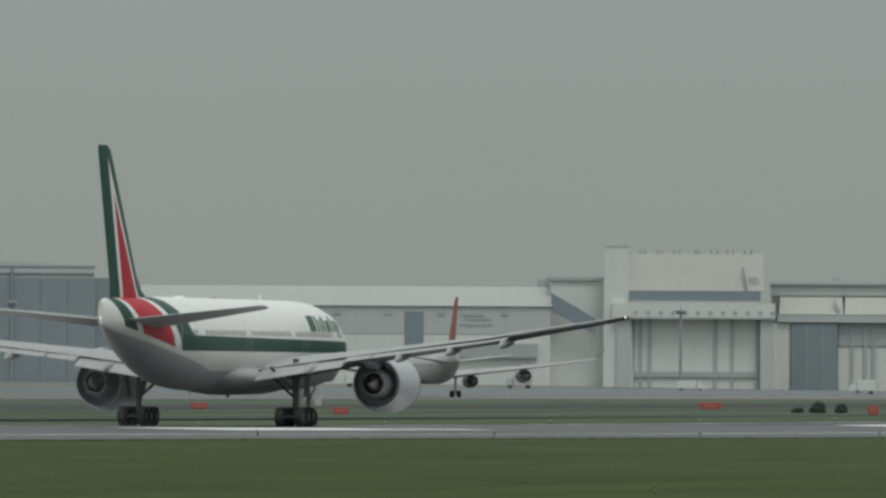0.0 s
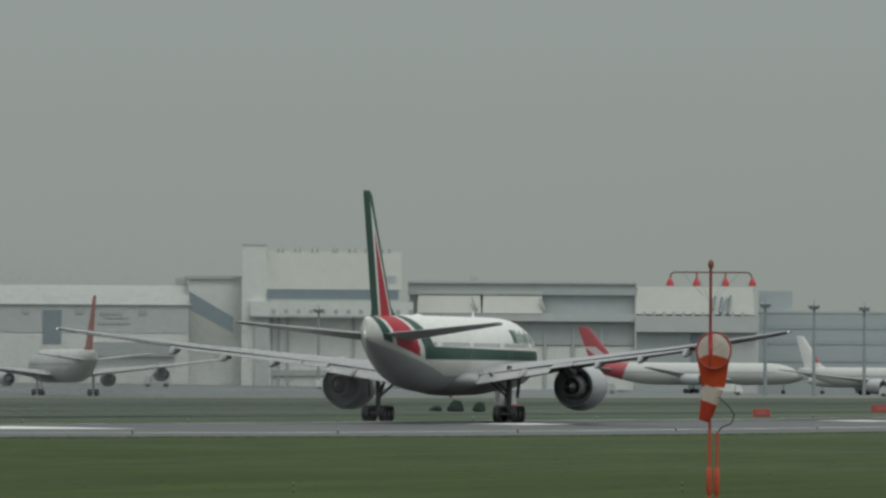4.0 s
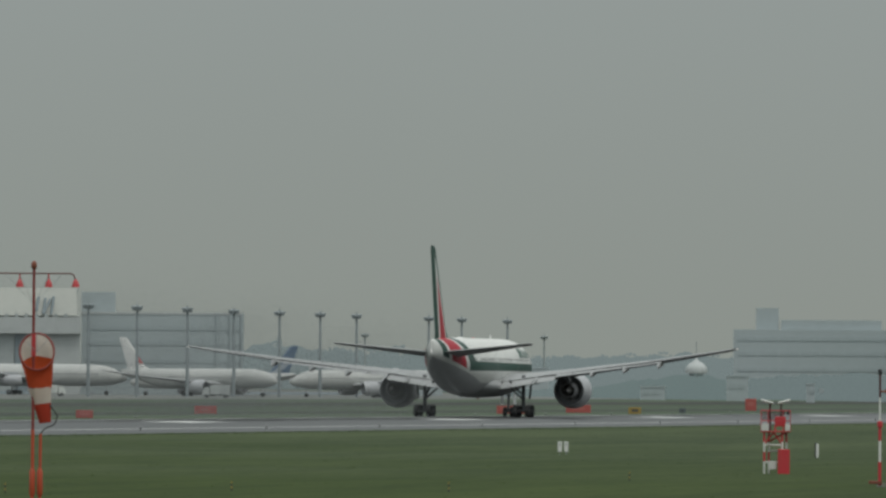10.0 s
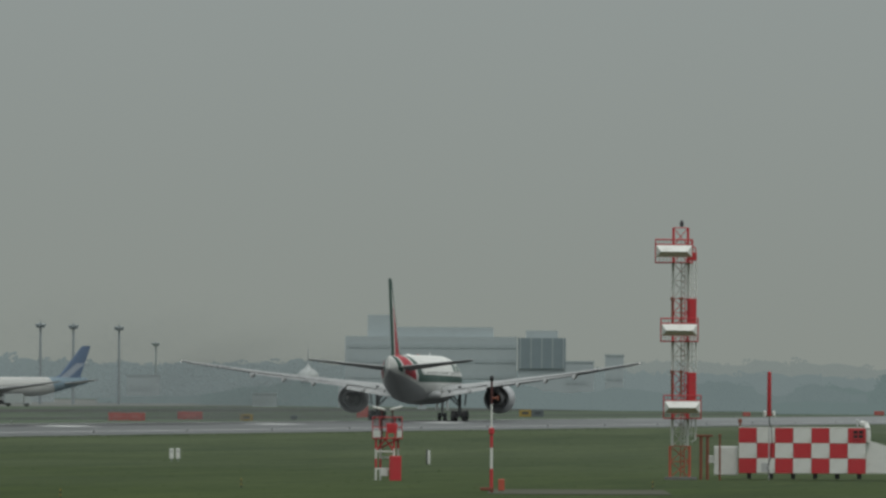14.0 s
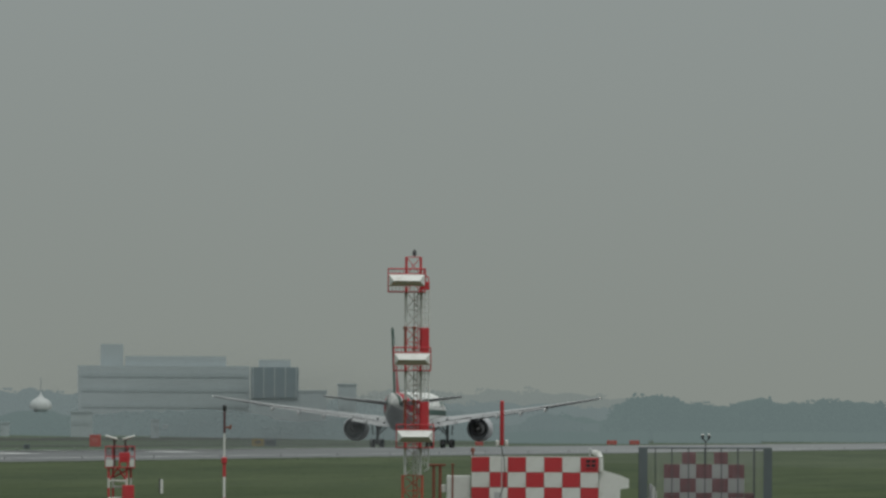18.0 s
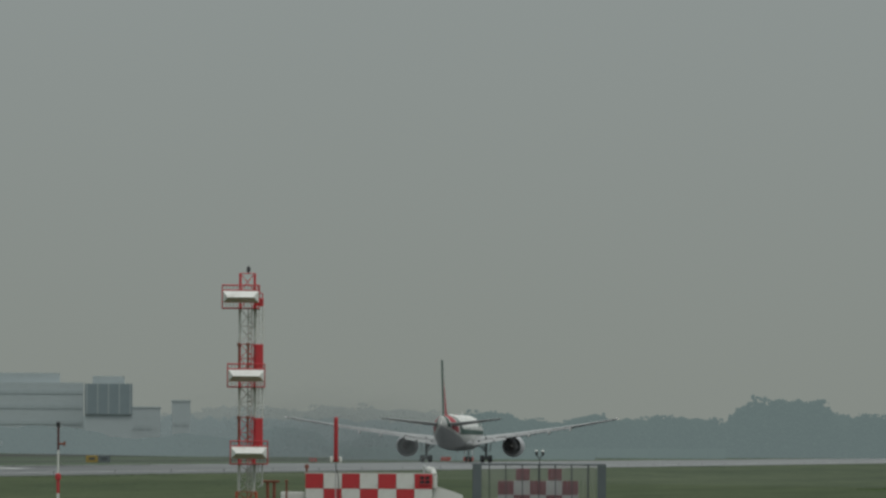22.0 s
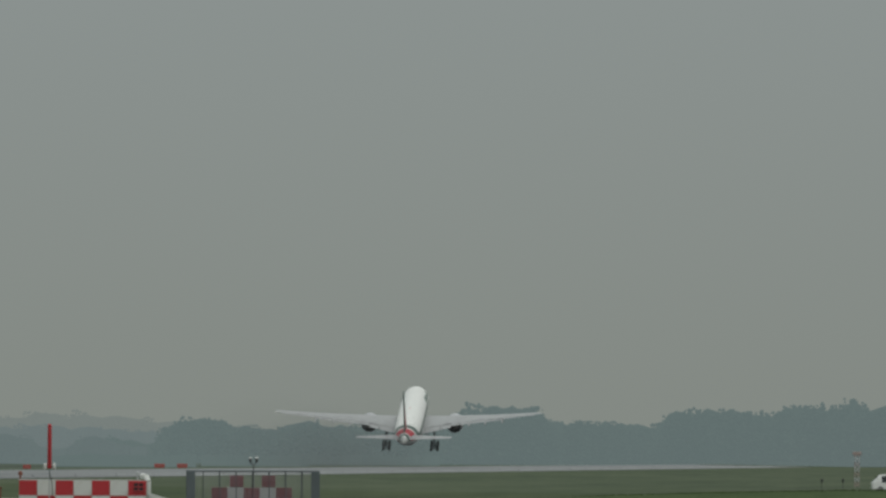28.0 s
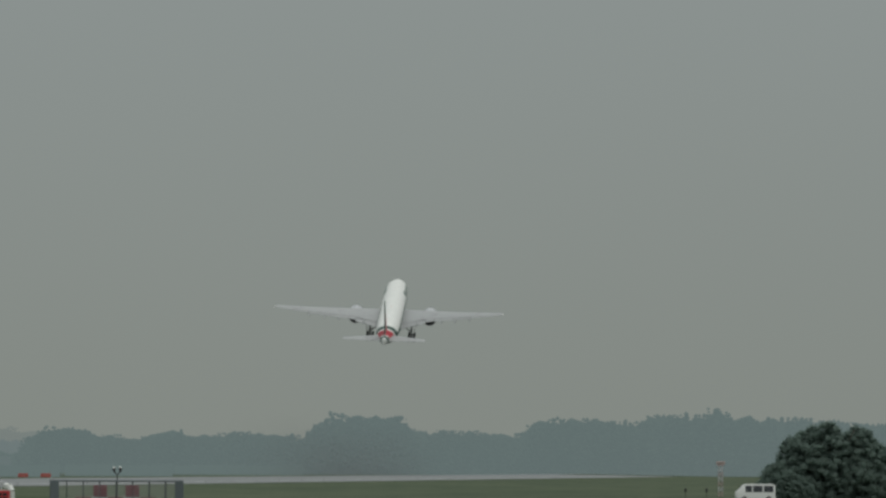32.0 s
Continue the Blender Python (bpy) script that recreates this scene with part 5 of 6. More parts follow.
def fenced_hut():
    f = empty("fenced_hut", at(5.262, 734) @ Matrix.Translation((0, 0, 0.12)), "chequered hut inside a grey wire fence", "hut")
    part("hut", boxed(1.40, 5.92, 1.2, 3.8, -0.14, 2.44, 0.03), FADED_WHITE, f, smooth=False)
    chequer(f, 5, 3, 0.905, 0.80, 1.39, 0.06, 1.13, FADED_RED, FADED_WHITE)
    for x in (2.42, 4.22):
        part("panel", boxed(x, x + 0.76, 1.13, 1.18, 2.50, 3.12, 0.01), FADED_RED, f, smooth=False)
        part("roof_box", boxed(x, x + 0.76, 1.2, 2.0, 2.46, 3.12, 0.02), FADED_RED, f, smooth=False)
    part("side_cabinet", boxed(5.95, 6.45, 1.3, 2.2, -0.13, 0.85, 0.02), FADED_RED, f, smooth=False)
    fe = part("fence_rail", rods([((0, 0, 3.36), (7.4, 0, 3.36)), ((0, 5, 3.36), (7.4, 5, 3.36)), ((0, 0, 3.36), (0, 5, 3.36)), ((7.4, 0, 3.36), (7.4, 5, 3.36)), ((0, 0, 0.08), (7.4, 0, 0.08))], 0.045, 6), FENCE_GREY, f)
    for i in range(9):
        for y in (0, 5):
            part("fence_post", rods([((0.925 * i, y, -0.14), (0.925 * i, y, 3.36))], 0.03, 6), FENCE_DARK, f)
    wires = [((0, 0, 0.15 * j), (7.4, 0, 0.15 * j)) for j in range(1, 22)] + [((0.10 * j, 0, 0.1), (0.10 * j, 0, 3.3)) for j in range(1, 74)]
    part("fence_mesh", rods(wires, 0.006, 3), GREY, f, "fine wire mesh")
    for x in (0.0, 6.98):
        part("corner_screen", boxed(x, x + 0.48, -0.08, -0.05, -0.13, 3.38), FENCE_GREY, f, "dark screen at the fence corner", smooth=False)
    for x in (0.02, 7.42):
        part("side_screen", boxed(x - 0.02, x + 0.02, 0, 5.0, -0.13, 3.3), FENCE_GREY, f, smooth=False)
    part("gas_bottle", turned([(-0.13, 0.14), (0.9, 0.14), (1.05, 0.08), (1.2, 0.05)], 12, "Z"), PALE, f).location = (0.86, 0.5, 0)
    part("gas_bottle", turned([(-0.13, 0.12), (1.2, 0.12), (1.35, 0.06)], 12, "Z"), GREY, f).location = (0.66, 0.6, 0)


fenced_hut()


def twin_lamp():
    t = empty("approach_lamp", at(4.970, 745) @ Matrix.Translation((0, 0, 0.2)), "twin white-headed lamp on a short dark post", "lamp")
    part("post", rods([((0, 0, -0.2), (0, 0, 3.62)), ((0, 0, 3.62), (-0.16, 0, 3.78)), ((0, 0, 3.62), (0.16, 0, 3.78))], 0.03), DARK, t)
    for x in (-0.18, 0.18):
        h = part("lamp_head", turned([(0, 0.03), (0.04, 0.07), (0.18, 0.085), (0.24, 0.075), (0.26, 0.02)], 12, "Z"), DARK, t)
        h.location = (x, 0, 3.77)
        part("lens", turned([(0.24, 0.085), (0.29, 0.07), (0.32, 0.02)], 12, "Z"), PALE, h, "white lens cap")


twin_lamp()


def monitor_mast():
    m = empty("monitor_mast", at(5.862, 730) @ Matrix.Translation((0, 0, 0.12)), "slim red monitor mast with a hanging cable", "antenna mast")
    part("pole", rods([((0, 0, -0.12), (0, 0, 3.2))], 0.035), GREY, m)
    part("aerial", turned([(3.45, 0.10), (3.5, 0.12), (5.9, 0.11), (5.95, 0.02)], 10, "Z"), RED, m, "red tubular aerial")
    for x in (-0.24, 0.26):
        part("clamp", turned([(3.4, 0.03), (3.45, 0.09), (3.7, 0.09), (3.75, 0.03)], 8, "Z"), PALE, m).location = (x, 0, 0)
    part("arm", rods([((-0.28, 0, 3.5), (0.3, 0, 3.5))], 0.04), RUST, m)
    part("cable", tube([(0, -0.05, 3.4), (0.02, -0.08, 3.1), (0.14, -0.1, 2.7), (0.17, -0.1, 2.0), (0.12, -0.1, 1.2), (-0.1, -0.1, 0.6), (0.1, -0.1, 0.0)], 0.025), CABLE, m)
    part("junction_box", boxed(-0.42, -0.05, -0.12, 0.1, 0.35, 0.85, 0.02), GREY, m, smooth=False)


monitor_mast()


def banded_post():
    p = empty("banded_post", at(7.076, 622) @ Matrix.Scale(0.95, 4), "thin red and white banded sensor post", "post")
    for z0, z1, mat, r in ((0, 1.2, RED, 0.085), (1.2, 2.25, PALE, 0.07), (2.25, 3.2, RED, 0.08), (3.2, 4.42, PALE, 0.05), (4.42, 5.6, MAROON, 0.06)):
        part("band", rods([((0, 0, z0), (0, 0, z1))], r, 10), mat, p)
    part("cap", turned([(5.55, 0.06), (5.6, 0.10), (5.8, 0.10), (5.85, 0.02)], 10, "Z"), DARK, p)
    part("bracket", rods([((0, 0, 4.72), (0.3, 0, 4.72)), ((0.3, 0, 4.62), (0.32, 0, 4.85))], 0.05), RUST, p)
    part("collar", turned([(2.9, 0.07), (2.95, 0.14), (3.2, 0.14), (3.25, 0.05)], 10, "Z"), RED, p)
    part("foot", boxed(-0.55, 0.12, -0.2, 0.2, 0.1, 0.26, 0.02), RUST, p, smooth=False)
    part("box", boxed(0.35, 0.66, -0.2, 0.2, 0.1, 0.68, 0.03), BRICK_RED, p, smooth=False)


banded_post()


def visibility_stand():
    s = empty("visibility_sensor_stand", at(7.532, 700) @ Matrix.Translation((0, 0, 0.11)), "red and white sensor stand with two white hoods", "sensor stand")
    legs = ((-0.60, -0.5), (0.36, -0.5), (-0.36, 0.5), (0.58, 0.5))
    for z0, z1, mat in ((-0.16, 0.55, MAST_WHITE), (0.55, 1.05, RED), (1.05, 1.58, MAST_WHITE), (1.58, 2.12, RED)):
        for x, y in legs:
            part("leg", rods([((x, y, z0), (x, y, z1))], 0.065, 6), mat, s)
    for a, b in (((-0.6, -0.5, 1.42), (0.36, -0.5, 1.42)), ((-0.36, 0.5, 1.1), (0.58, 0.5, 1.1)), ((-0.6, -0.5, 0.5), (0.36, -0.5, 0.5))):
        part("brace", rods([(a, b)], 0.045, 4), MAST_WHITE, s)
    for a, b in (((-0.6, -0.5, 1.45), (-0.1, -0.5, 2.1)), ((0.36, -0.5, 1.45), (-0.1, -0.5, 2.1)), ((-0.36, 0.5, 1.6), (0.58, 0.5, 2.1))):
        part("brace", rods([(a, b)], 0.045, 4), RED, s, "red diagonal brace")
    part("deck", boxed(-0.80, 0.80, -0.66, 0.66, 2.10, 2.17, 0.02), RED, s, smooth=False)
    for y in (-0.64, 0.64):
        part("railing", rods([((x, y, 2.17), (x, y, 3.28)) for x in (-0.78, -0.4, 0.4, 0.78)] + [((-0.78, y, z), (0.78, y, z)) for z in (2.72, 3.26)], 0.022, 4), RED, s, "red tube railing")
    for x0, x1 in ((-0.77, -0.36), (0.52, 0.77)):
        part("toe_board", boxed(x0, x1, -0.68, -0.65, 2.18, 2.55, 0.01), MAST_WHITE, s, "white board at the deck's corner", smooth=False)
    part("post", rods([((-0.30, 0, 2.17), (-0.30, 0, 3.66))], 0.06, 8), MAROON, s)
    part("post", rods([((0.28, 0, 2.9), (0.28, 0, 3.66))], 0.045, 8), MAROON, s)
    part("mesh_panel", rods([((-0.72 + 0.09 * i, -0.1, 2.75), (-0.72 + 0.09 * i, -0.1, 3.26)) for i in range(13)] + [((-0.72, -0.1, 2.78 + 0.12 * i), (0.36, -0.1, 2.78 + 0.12 * i)) for i in range(5)], 0.013, 4), MAROON, s, "fine dark red guard mesh")
    part("instrument_case", boxed(-0.04, 0.54, -0.35, 0.25, 2.42, 2.94, 0.03), RED, s, "red instrument case", smooth=False)
    for x in (-0.02, 0.42):
        part("case_leg", rods([((x, -0.3, 2.17), (x, -0.3, 2.5))], 0.05, 6), RED, s)
    for x, side in ((-0.40, -1), (0.40, 1)):
        h = part("sensor_hood", boxed(-0.36, 0.36, -0.25, 0.25, -0.06, 0.06, 0.05), MAST_WHITE, s, "white sensor hood")
        h.matrix_basis = Matrix.Translation((x + side * 0.06, 0, 3.74)) @ Matrix.Rotation(radians(-side * 15), 4, "Y")
    for x in (0.42, 0.66):
        part("lamp", turned([(3.05, 0.08), (3.28, 0.08), (3.32, 0.02)], 8, "Z"), DARK, s).location = (x, -0.2, 0)
    part("ground_cabinet", boxed(0.12, 0.76, -1.0, -0.55, -0.25, 1.2, 0.03), RED, s, "red ground cabinet", smooth=False)
    part("meter_box", boxed(-0.36, 0.06, -0.75, -0.55, 0.12, 0.56, 0.02), MAST_WHITE, s, smooth=False)


visibility_stand()

# brown double post and thin red post beside the glide path mast
b = empty("double_post", at(6.147, 730), "rust brown double post with a short top beam", "post")
for x in (-0.16, 0.20):
    part("post", rods([((x, 0, 0), (x, 0, 2.38))], 0.085, 8), RUST, b)
part("beam", boxed(-0.45, 0.5, -0.12, 0.12, 2.38, 2.5, 0.02), RUST, b, smooth=False)
b = empty("thin_post", at(6.077, 728), "thin rust red post with a cap", "post")
part("post", rods([((0, 0, 0), (0, 0, 2.45))], 0.055, 8), RUST, b)
part("cap", turned([(2.42, 0.05), (2.45, 0.09), (2.52, 0.09), (2.55, 0.02)], 8, "Z"), RUST, b)

# small white distance board and short posts in the grass
b = empty("marker_board", at(8.462, 864), "pair of small white marker plates on short legs", "marker")
for x in (-0.33, 0.08):
    part("plate", boxed(x, x + 0.28, 0, 0.05, 0.18, 0.85, 0.02), PALE, b, smooth=False)
    part("bar", boxed(x + 0.06, x + 0.22, -0.01, 0.0, 0.60, 0.72), GREY, b, smooth=False)
    part("leg", rods([((x + 0.14, 0.03, 0), (x + 0.14, 0.03, 0.2))], 0.03), GALV, b)
b = empty("stub_post", at(7.353, 855), "short white stub post with a dark back", "post")
part("plate", boxed(-0.02, 0.14, -0.03, 0.05, 0.0, 0.92, 0.02), PALE, b, smooth=False)
part("back", boxed(-0.12, -0.03, -0.03, 0.05, 0.0, 0.98, 0.02), DARK, b, smooth=False)
stake = empty("stake", at(9.91, 560), "thin yellow and black marker stake", "stake", "marker stakes")
for i in range(4):
    part("band", rods([((0, 0, 0.11 * i), (0, 0, 0.11 * (i + 1)))], 0.03, 6), OLIVE if i % 2 else DARK, stake)
for bb, d in ((8.96, 565), (8.17, 640), (6.37, 650), (5.1, 620), (10.9, 540), (4.4, 640), (12.6, 520)):
    copy_thing(stake, at(bb, d))

PATH_GREY = material("dusty_grey_concrete", (0.085, 0.088, 0.068), 0.9, vary=0.2, scale=0.6)
PATH_GREY.node_tree.nodes["Principled BSDF"].inputs["Specular IOR Level"].default_value = 0.05
# access path by the sensor post
path = boxed(-0.6, 8.0, -15, 15, -0.1, 0.02)
o = finish("access_path", path, PATH_GREY, smooth=False)
o.matrix_basis = at(7.035, 628)
tagged(o, "grey concrete access path in the grass", "path", kind="structure")

SIGN_RED = material("sign_red_plastic", (0.36, 0.08, 0.07), 0.5, vary=0.08)


# airfield signs and boxes beyond the runway
def sign(bearing, vdist, w, h, mat, label, split=0):
    s = empty("airfield_sign", at(bearing, vdist), label, "sign", "airfield signs")
    n = 2 if split else 1
    for i in range(n):
        x0 = -w / 2 + i * w / n
        p = part("panel", boxed(x0 + 0.02, x0 + w / n - 0.02, -0.12, 0.12, 0.18, h, 0.03), mat if not (split and i and mat is OLIVE) else FENCE_GREY, s, smooth=False)
        part("text_bar", boxed(x0 + w / n * 0.25, x0 + w / n * 0.75, -0.135, -0.12, h * 0.45, h * 0.75), SIGN_BAR if mat is SIGN_RED else FENCE_DARK, p, smooth=False)
    for x in (-w * 0.35, w * 0.35):
        part("leg", rods([((x, 0, 0), (x, 0, 0.2))], 0.05), GALV, s)


for bearing, d, w, h, mat, split in ((13.98, 1480, 1.8, 0.95, SIGN_RED, 0), (12.361, 1880, 3.2, 1.15, SIGN_RED, 0), (11.65, 1620, 1.4, 1.3, SIGN_RED, 0), (10.555, 1430, 1.9, 1.05, SIGN_RED, 0), (10.026, 1800, 3.1, 1.25, SIGN_RED, 0),
                                     (8.672, 1840, 5.2, 1.3, SIGN_RED, 1), (8.395, 1980, 3.8, 1.35, SIGN_RED, 0), (8.148, 1800, 1.8, 1.1, OLIVE, 0), (7.94, 1950, 1.0, 0.9, FENCE_GREY, 0), (7.641, 2300, 2.0, 2.3, SIGN_RED, 0),
                                     (6.902, 2450, 4.6, 1.5, OLIVE, 1), (5.961, 2600, 1.6, 1.0, SIGN_RED, 0), (5.381, 2900, 2.3, 1.1, SIGN_RED, 0), (5.282, 2900, 2.3, 1.1, SIGN_RED, 0), (14.6, 1700, 2.2, 1.0, SIGN_RED, 0)):
    sign(bearing, d, w, h, mat, "dark olive and black airfield sign board" if mat is OLIVE else "low red airfield sign board with a pale bar" if mat is SIGN_RED else "small grey equipment box", split)

# runway edge lights
edge = empty("runway_edge_light", pose(RUNWAY_X + 33, 800, ground_z(RUNWAY_X + 33, 800)), "small elevated white runway edge light", "runway light", "runway edge lights")
part("stem", rods([((0, 0, 0), (0, 0, 0.28))], 0.05, 6), DARK, edge)
part("lens", turned([(0.26, 0.05), (0.34, 0.06), (0.40, 0.04), (0.42, 0.01)], 8, "Z"), FADED_WHITE, edge, "pale glass lens")
for y in range(680, 3200, 60):
    for s in (-33, 33):
        if (y, s) != (800, 33):
            copy_thing(edge, pose(RUNWAY_X + s, y, ground_z(RUNWAY_X + s, y)))


def van():
    v = empty("van", at(2.178, 1645) @ Matrix.Scale(1.12, 4) @ Matrix.Rotation(radians(96), 4, "Z") @ Matrix.Translation((0, 0, 0.0)), "white van parked on the grass with dark side windows", "van")
    body = loft([[(x * 0.85, y, z) for x, z in ((-1, 0.35), (1, 0.35), (1.0, 1.15), (0.86 if y > -1.9 else 0.8, top), (-0.86 if y > -1.9 else -0.8, top), (-1.0, 1.15))]
                 for y, top in ((-2.15, 1.80), (-1.9, 1.98), (1.0, 2.0), (1.35, 1.9), (2.0, 1.25), (2.2, 1.0))])
    part("body", body, WHITE, v, smooth=False)
    for side in (-1, 1):
        for y0, y1 in ((-1.95, -0.85), (-0.72, 0.35), (0.47, 1.22)):
            w = part("window", boxed(-0.02, 0.02, y0, y1, 1.06, 1.8, 0.01), GLASS, v, smooth=False)
            w.matrix_basis = Matrix.Translation((side * 0.80, 0, 0)) @ Matrix.Rotation(side * -0.12, 4, "Y") @ Matrix.Translation((side * 0.18, 0, 0))
        for y in (-1.4, 1.35):
            w = part("wheel", turned([(-0.1, 0.15), (-0.1, 0.3), (0, 0.33), (0.1, 0.3), (0.1, 0.15)], 16, "X"), RUBBER, v)
            w.location = (side * 0.78, y, 0.33)
        part("bumper", boxed(-0.8, 0.8, -0.06, 0.06, 0.4, 0.6, 0.03), GREY, v, smooth=False).location = (0, side * 2.2, 0)
        part("headlight", boxed(-0.14, 0.14, -0.04, 0.04, 0.75, 0.92, 0.02), PALE, v, smooth=False).location = (side * 0.6, 2.2, 0)
    part("windscreen", boxed(-0.72, 0.72, -0.02, 0.02, -0.33, 0.33, 0.01, Matrix.Translation((0, 1.72, 1.6)) @ Matrix.Rotation(radians(-48), 4, "X")), GLASS, v, smooth=False)
    part("roof_rack", rods([((-0.6, y, 2.05), (0.6, y, 2.05)) for y in (-1.6, -0.6, 0.4)], 0.03), GREY, v)


van()
for bb, d, h in ((2.484, 1450, 1.15), (2.392, 1460, 1.15)):
    p = empty("stub_lamp", at(bb, d), "short dark lamp on a thin post", "lamp", "stub lamps")
    part("post", rods([((0, 0, 0), (0, 0, h + 0.5))], 0.03, 6), DARK, p)
    part("head", turned([(h + 0.4, 0.06), (h + 0.5, 0.12), (h + 0.78, 0.12), (h + 0.85, 0.05)], 10, "Z"), BLACK, p)
# a low grassy bank before the van and the trees
BANK = ground_material("lush_bank_grass", (0.034, 0.056, 0.021), (0.066, 0.094, 0.036), 0.08, streak=(1, 0.3, 1))
BANK.node_tree.nodes["Principled BSDF"].inputs["Specular IOR Level"].default_value = 0.06
bank_rng = random.Random(41)
bank_rows, bank_top = [], []
for i in range(181):
    b = 3.95 - i * 0.018
    top = float(np.interp(-b, [-3.95, -3.5, -3.1, -2.7, -2.3, -1.0], [-1.70, -1.38, -1.02, -0.76, -0.58, -0.50])) + bank_rng.uniform(-0.03, 0.03)
    bank_rows.append([spot(b, 1320, -1.65), spot(b, 1365, (top - 1.6) / 2 + 0.15), spot(b, 1400, top), spot(b, 1420, top - 0.2), spot(b, 1450, -1.65)])
    bank_top.append((b, top))
verts, faces = [tuple(p) for row in bank_rows for p in row], []
for i in range(180):
    for j in range(4):
        faces.append((5 * i + j, 5 * i + j + 1, 5 * i + j + 6, 5 * i + j + 5))
for i in range(2600):
    b, top = bank_top[bank_rng.randrange(8, 181)]
    p, h, n = spot(b + bank_rng.uniform(-0.009, 0.009), bank_rng.uniform(1385, 1402), top - 0.05), bank_rng.uniform(0.05, 0.2), len(verts)
    w = h * bank_rng.uniform(0.2, 0.5)
    verts += [(p.x - w, p.y, p.z), (p.x + w, p.y, p.z), (p.x + bank_rng.uniform(-w, w), p.y, p.z + h)]
    faces.append((n, n + 1, n + 2))
bank = bpy.data.meshes.new("grass_bank")
bank.from_pydata(verts, [], faces)
bank.materials.append(BANK)
tagged(new("grass_bank", bank), "low bank of lush green grass", "grass", kind="structure")
# orange greyed and paled to put distance haze into it
PINK = material("hazed_orange_paint", (0.34, 0.27, 0.255), 0.7, vary=0.1)
t = empty("obstacle_mast", at(2.331, 1900), "small orange and white lattice mast", "antenna mast")
for i in range(7):
    z0 = 0.72 * i
    paint = PINK if i % 2 == 0 else GREY
    for x, y in ((-0.3, -0.3), (0.3, -0.3), (0.3, 0.3), (-0.3, 0.3)):
        part("leg", rods([((x, y, z0), (x, y, z0 + 0.72))], 0.06, 4), paint, t)
    for x in (-0.3, 0.3):
        part("brace", rods([((x, -0.3, z0), (-x, -0.3, z0 + 0.72))], 0.05, 4), paint, t)
part("head", boxed(-0.65, 0.65, -0.3, 0.3, 4.6, 5.1, 0.04), PINK, t, smooth=False)


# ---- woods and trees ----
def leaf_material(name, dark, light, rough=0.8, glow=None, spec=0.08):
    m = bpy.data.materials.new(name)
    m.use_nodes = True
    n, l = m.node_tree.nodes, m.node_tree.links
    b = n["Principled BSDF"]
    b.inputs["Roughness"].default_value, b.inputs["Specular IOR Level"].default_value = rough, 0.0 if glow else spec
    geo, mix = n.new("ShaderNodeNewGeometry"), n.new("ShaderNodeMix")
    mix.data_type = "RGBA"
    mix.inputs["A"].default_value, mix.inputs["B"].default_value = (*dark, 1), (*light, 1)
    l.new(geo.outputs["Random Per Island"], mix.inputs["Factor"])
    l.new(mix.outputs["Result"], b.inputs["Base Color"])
    if glow:    # far backdrop: emission stands in for the haze over the woods
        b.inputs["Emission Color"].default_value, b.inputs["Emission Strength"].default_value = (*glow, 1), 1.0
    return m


LEAF = leaf_material("broadleaf_foliage", (0.165, 0.225, 0.195), (0.185, 0.245, 0.215))
n, l = LEAF.node_tree.nodes, LEAF.node_tree.links      # leaves let some light through
thin, both = n.new("ShaderNodeBsdfTranslucent"), n.new("ShaderNodeMixShader")
l.new(n["Principled BSDF"].inputs["Base Color"].links[0].from_socket, thin.inputs["Color"])
both.inputs[0].default_value = 0.6
l.new(n["Principled BSDF"].outputs[0], both.inputs[1])
l.new(thin.outputs[0], both.inputs[2])
l.new(both.outputs[0], n["Material Output"].inputs["Surface"])
# nearly black leaves that emit the haze's blue-grey, paler with distance
FAR_LEAF = leaf_material("haze_glow_woods_foliage", (0.010, 0.016, 0.013), (0.017, 0.023, 0.018), glow=(0.119, 0.156, 0.155))
FARTHER_LEAF = leaf_material("haze_glow_far_foliage", (0.008, 0.012, 0.010), (0.012, 0.017, 0.014), glow=(0.150, 0.185, 0.186))
HEDGE_LEAF = leaf_material("haze_glow_hedge_foliage", (0.008, 0.012, 0.010), (0.014, 0.019, 0.016), glow=(0.128, 0.163, 0.164))
PALE_RIDGE = leaf_material("haze_glow_ridge_foliage", (0.008, 0.012, 0.010), (0.012, 0.017, 0.014), glow=(0.184, 0.210, 0.200))
BARK = material("grey_brown_bark", (0.10, 0.085, 0.07), 0.9, vary=0.2, scale=2.0, bump=0.3)

rng = np.random.default_rng(7)
ICO = [(0, 0, 1), (0.894, 0, 0.447), (0.276, 0.851, 0.447), (-0.724, 0.526, 0.447), (-0.724, -0.526, 0.447), (0.276, -0.851, 0.447),
       (0.724, 0.526, -0.447), (-0.276, 0.851, -0.447), (-0.894, 0, -0.447), (-0.276, -0.851, -0.447), (0.724, -0.526, -0.447), (0, 0, -1)]
ICO_F = [(0, 1, 2), (0, 2, 3), (0, 3, 4), (0, 4, 5), (0, 5, 1), (1, 6, 2), (2, 7, 3), (3, 8, 4), (4, 9, 5), (5, 10, 1),
         (6, 7, 2), (7, 8, 3), (8, 9, 4), (9, 10, 5), (10, 6, 1), (11, 7, 6), (11, 8, 7), (11, 9, 8), (11, 10, 9), (11, 6, 10)]


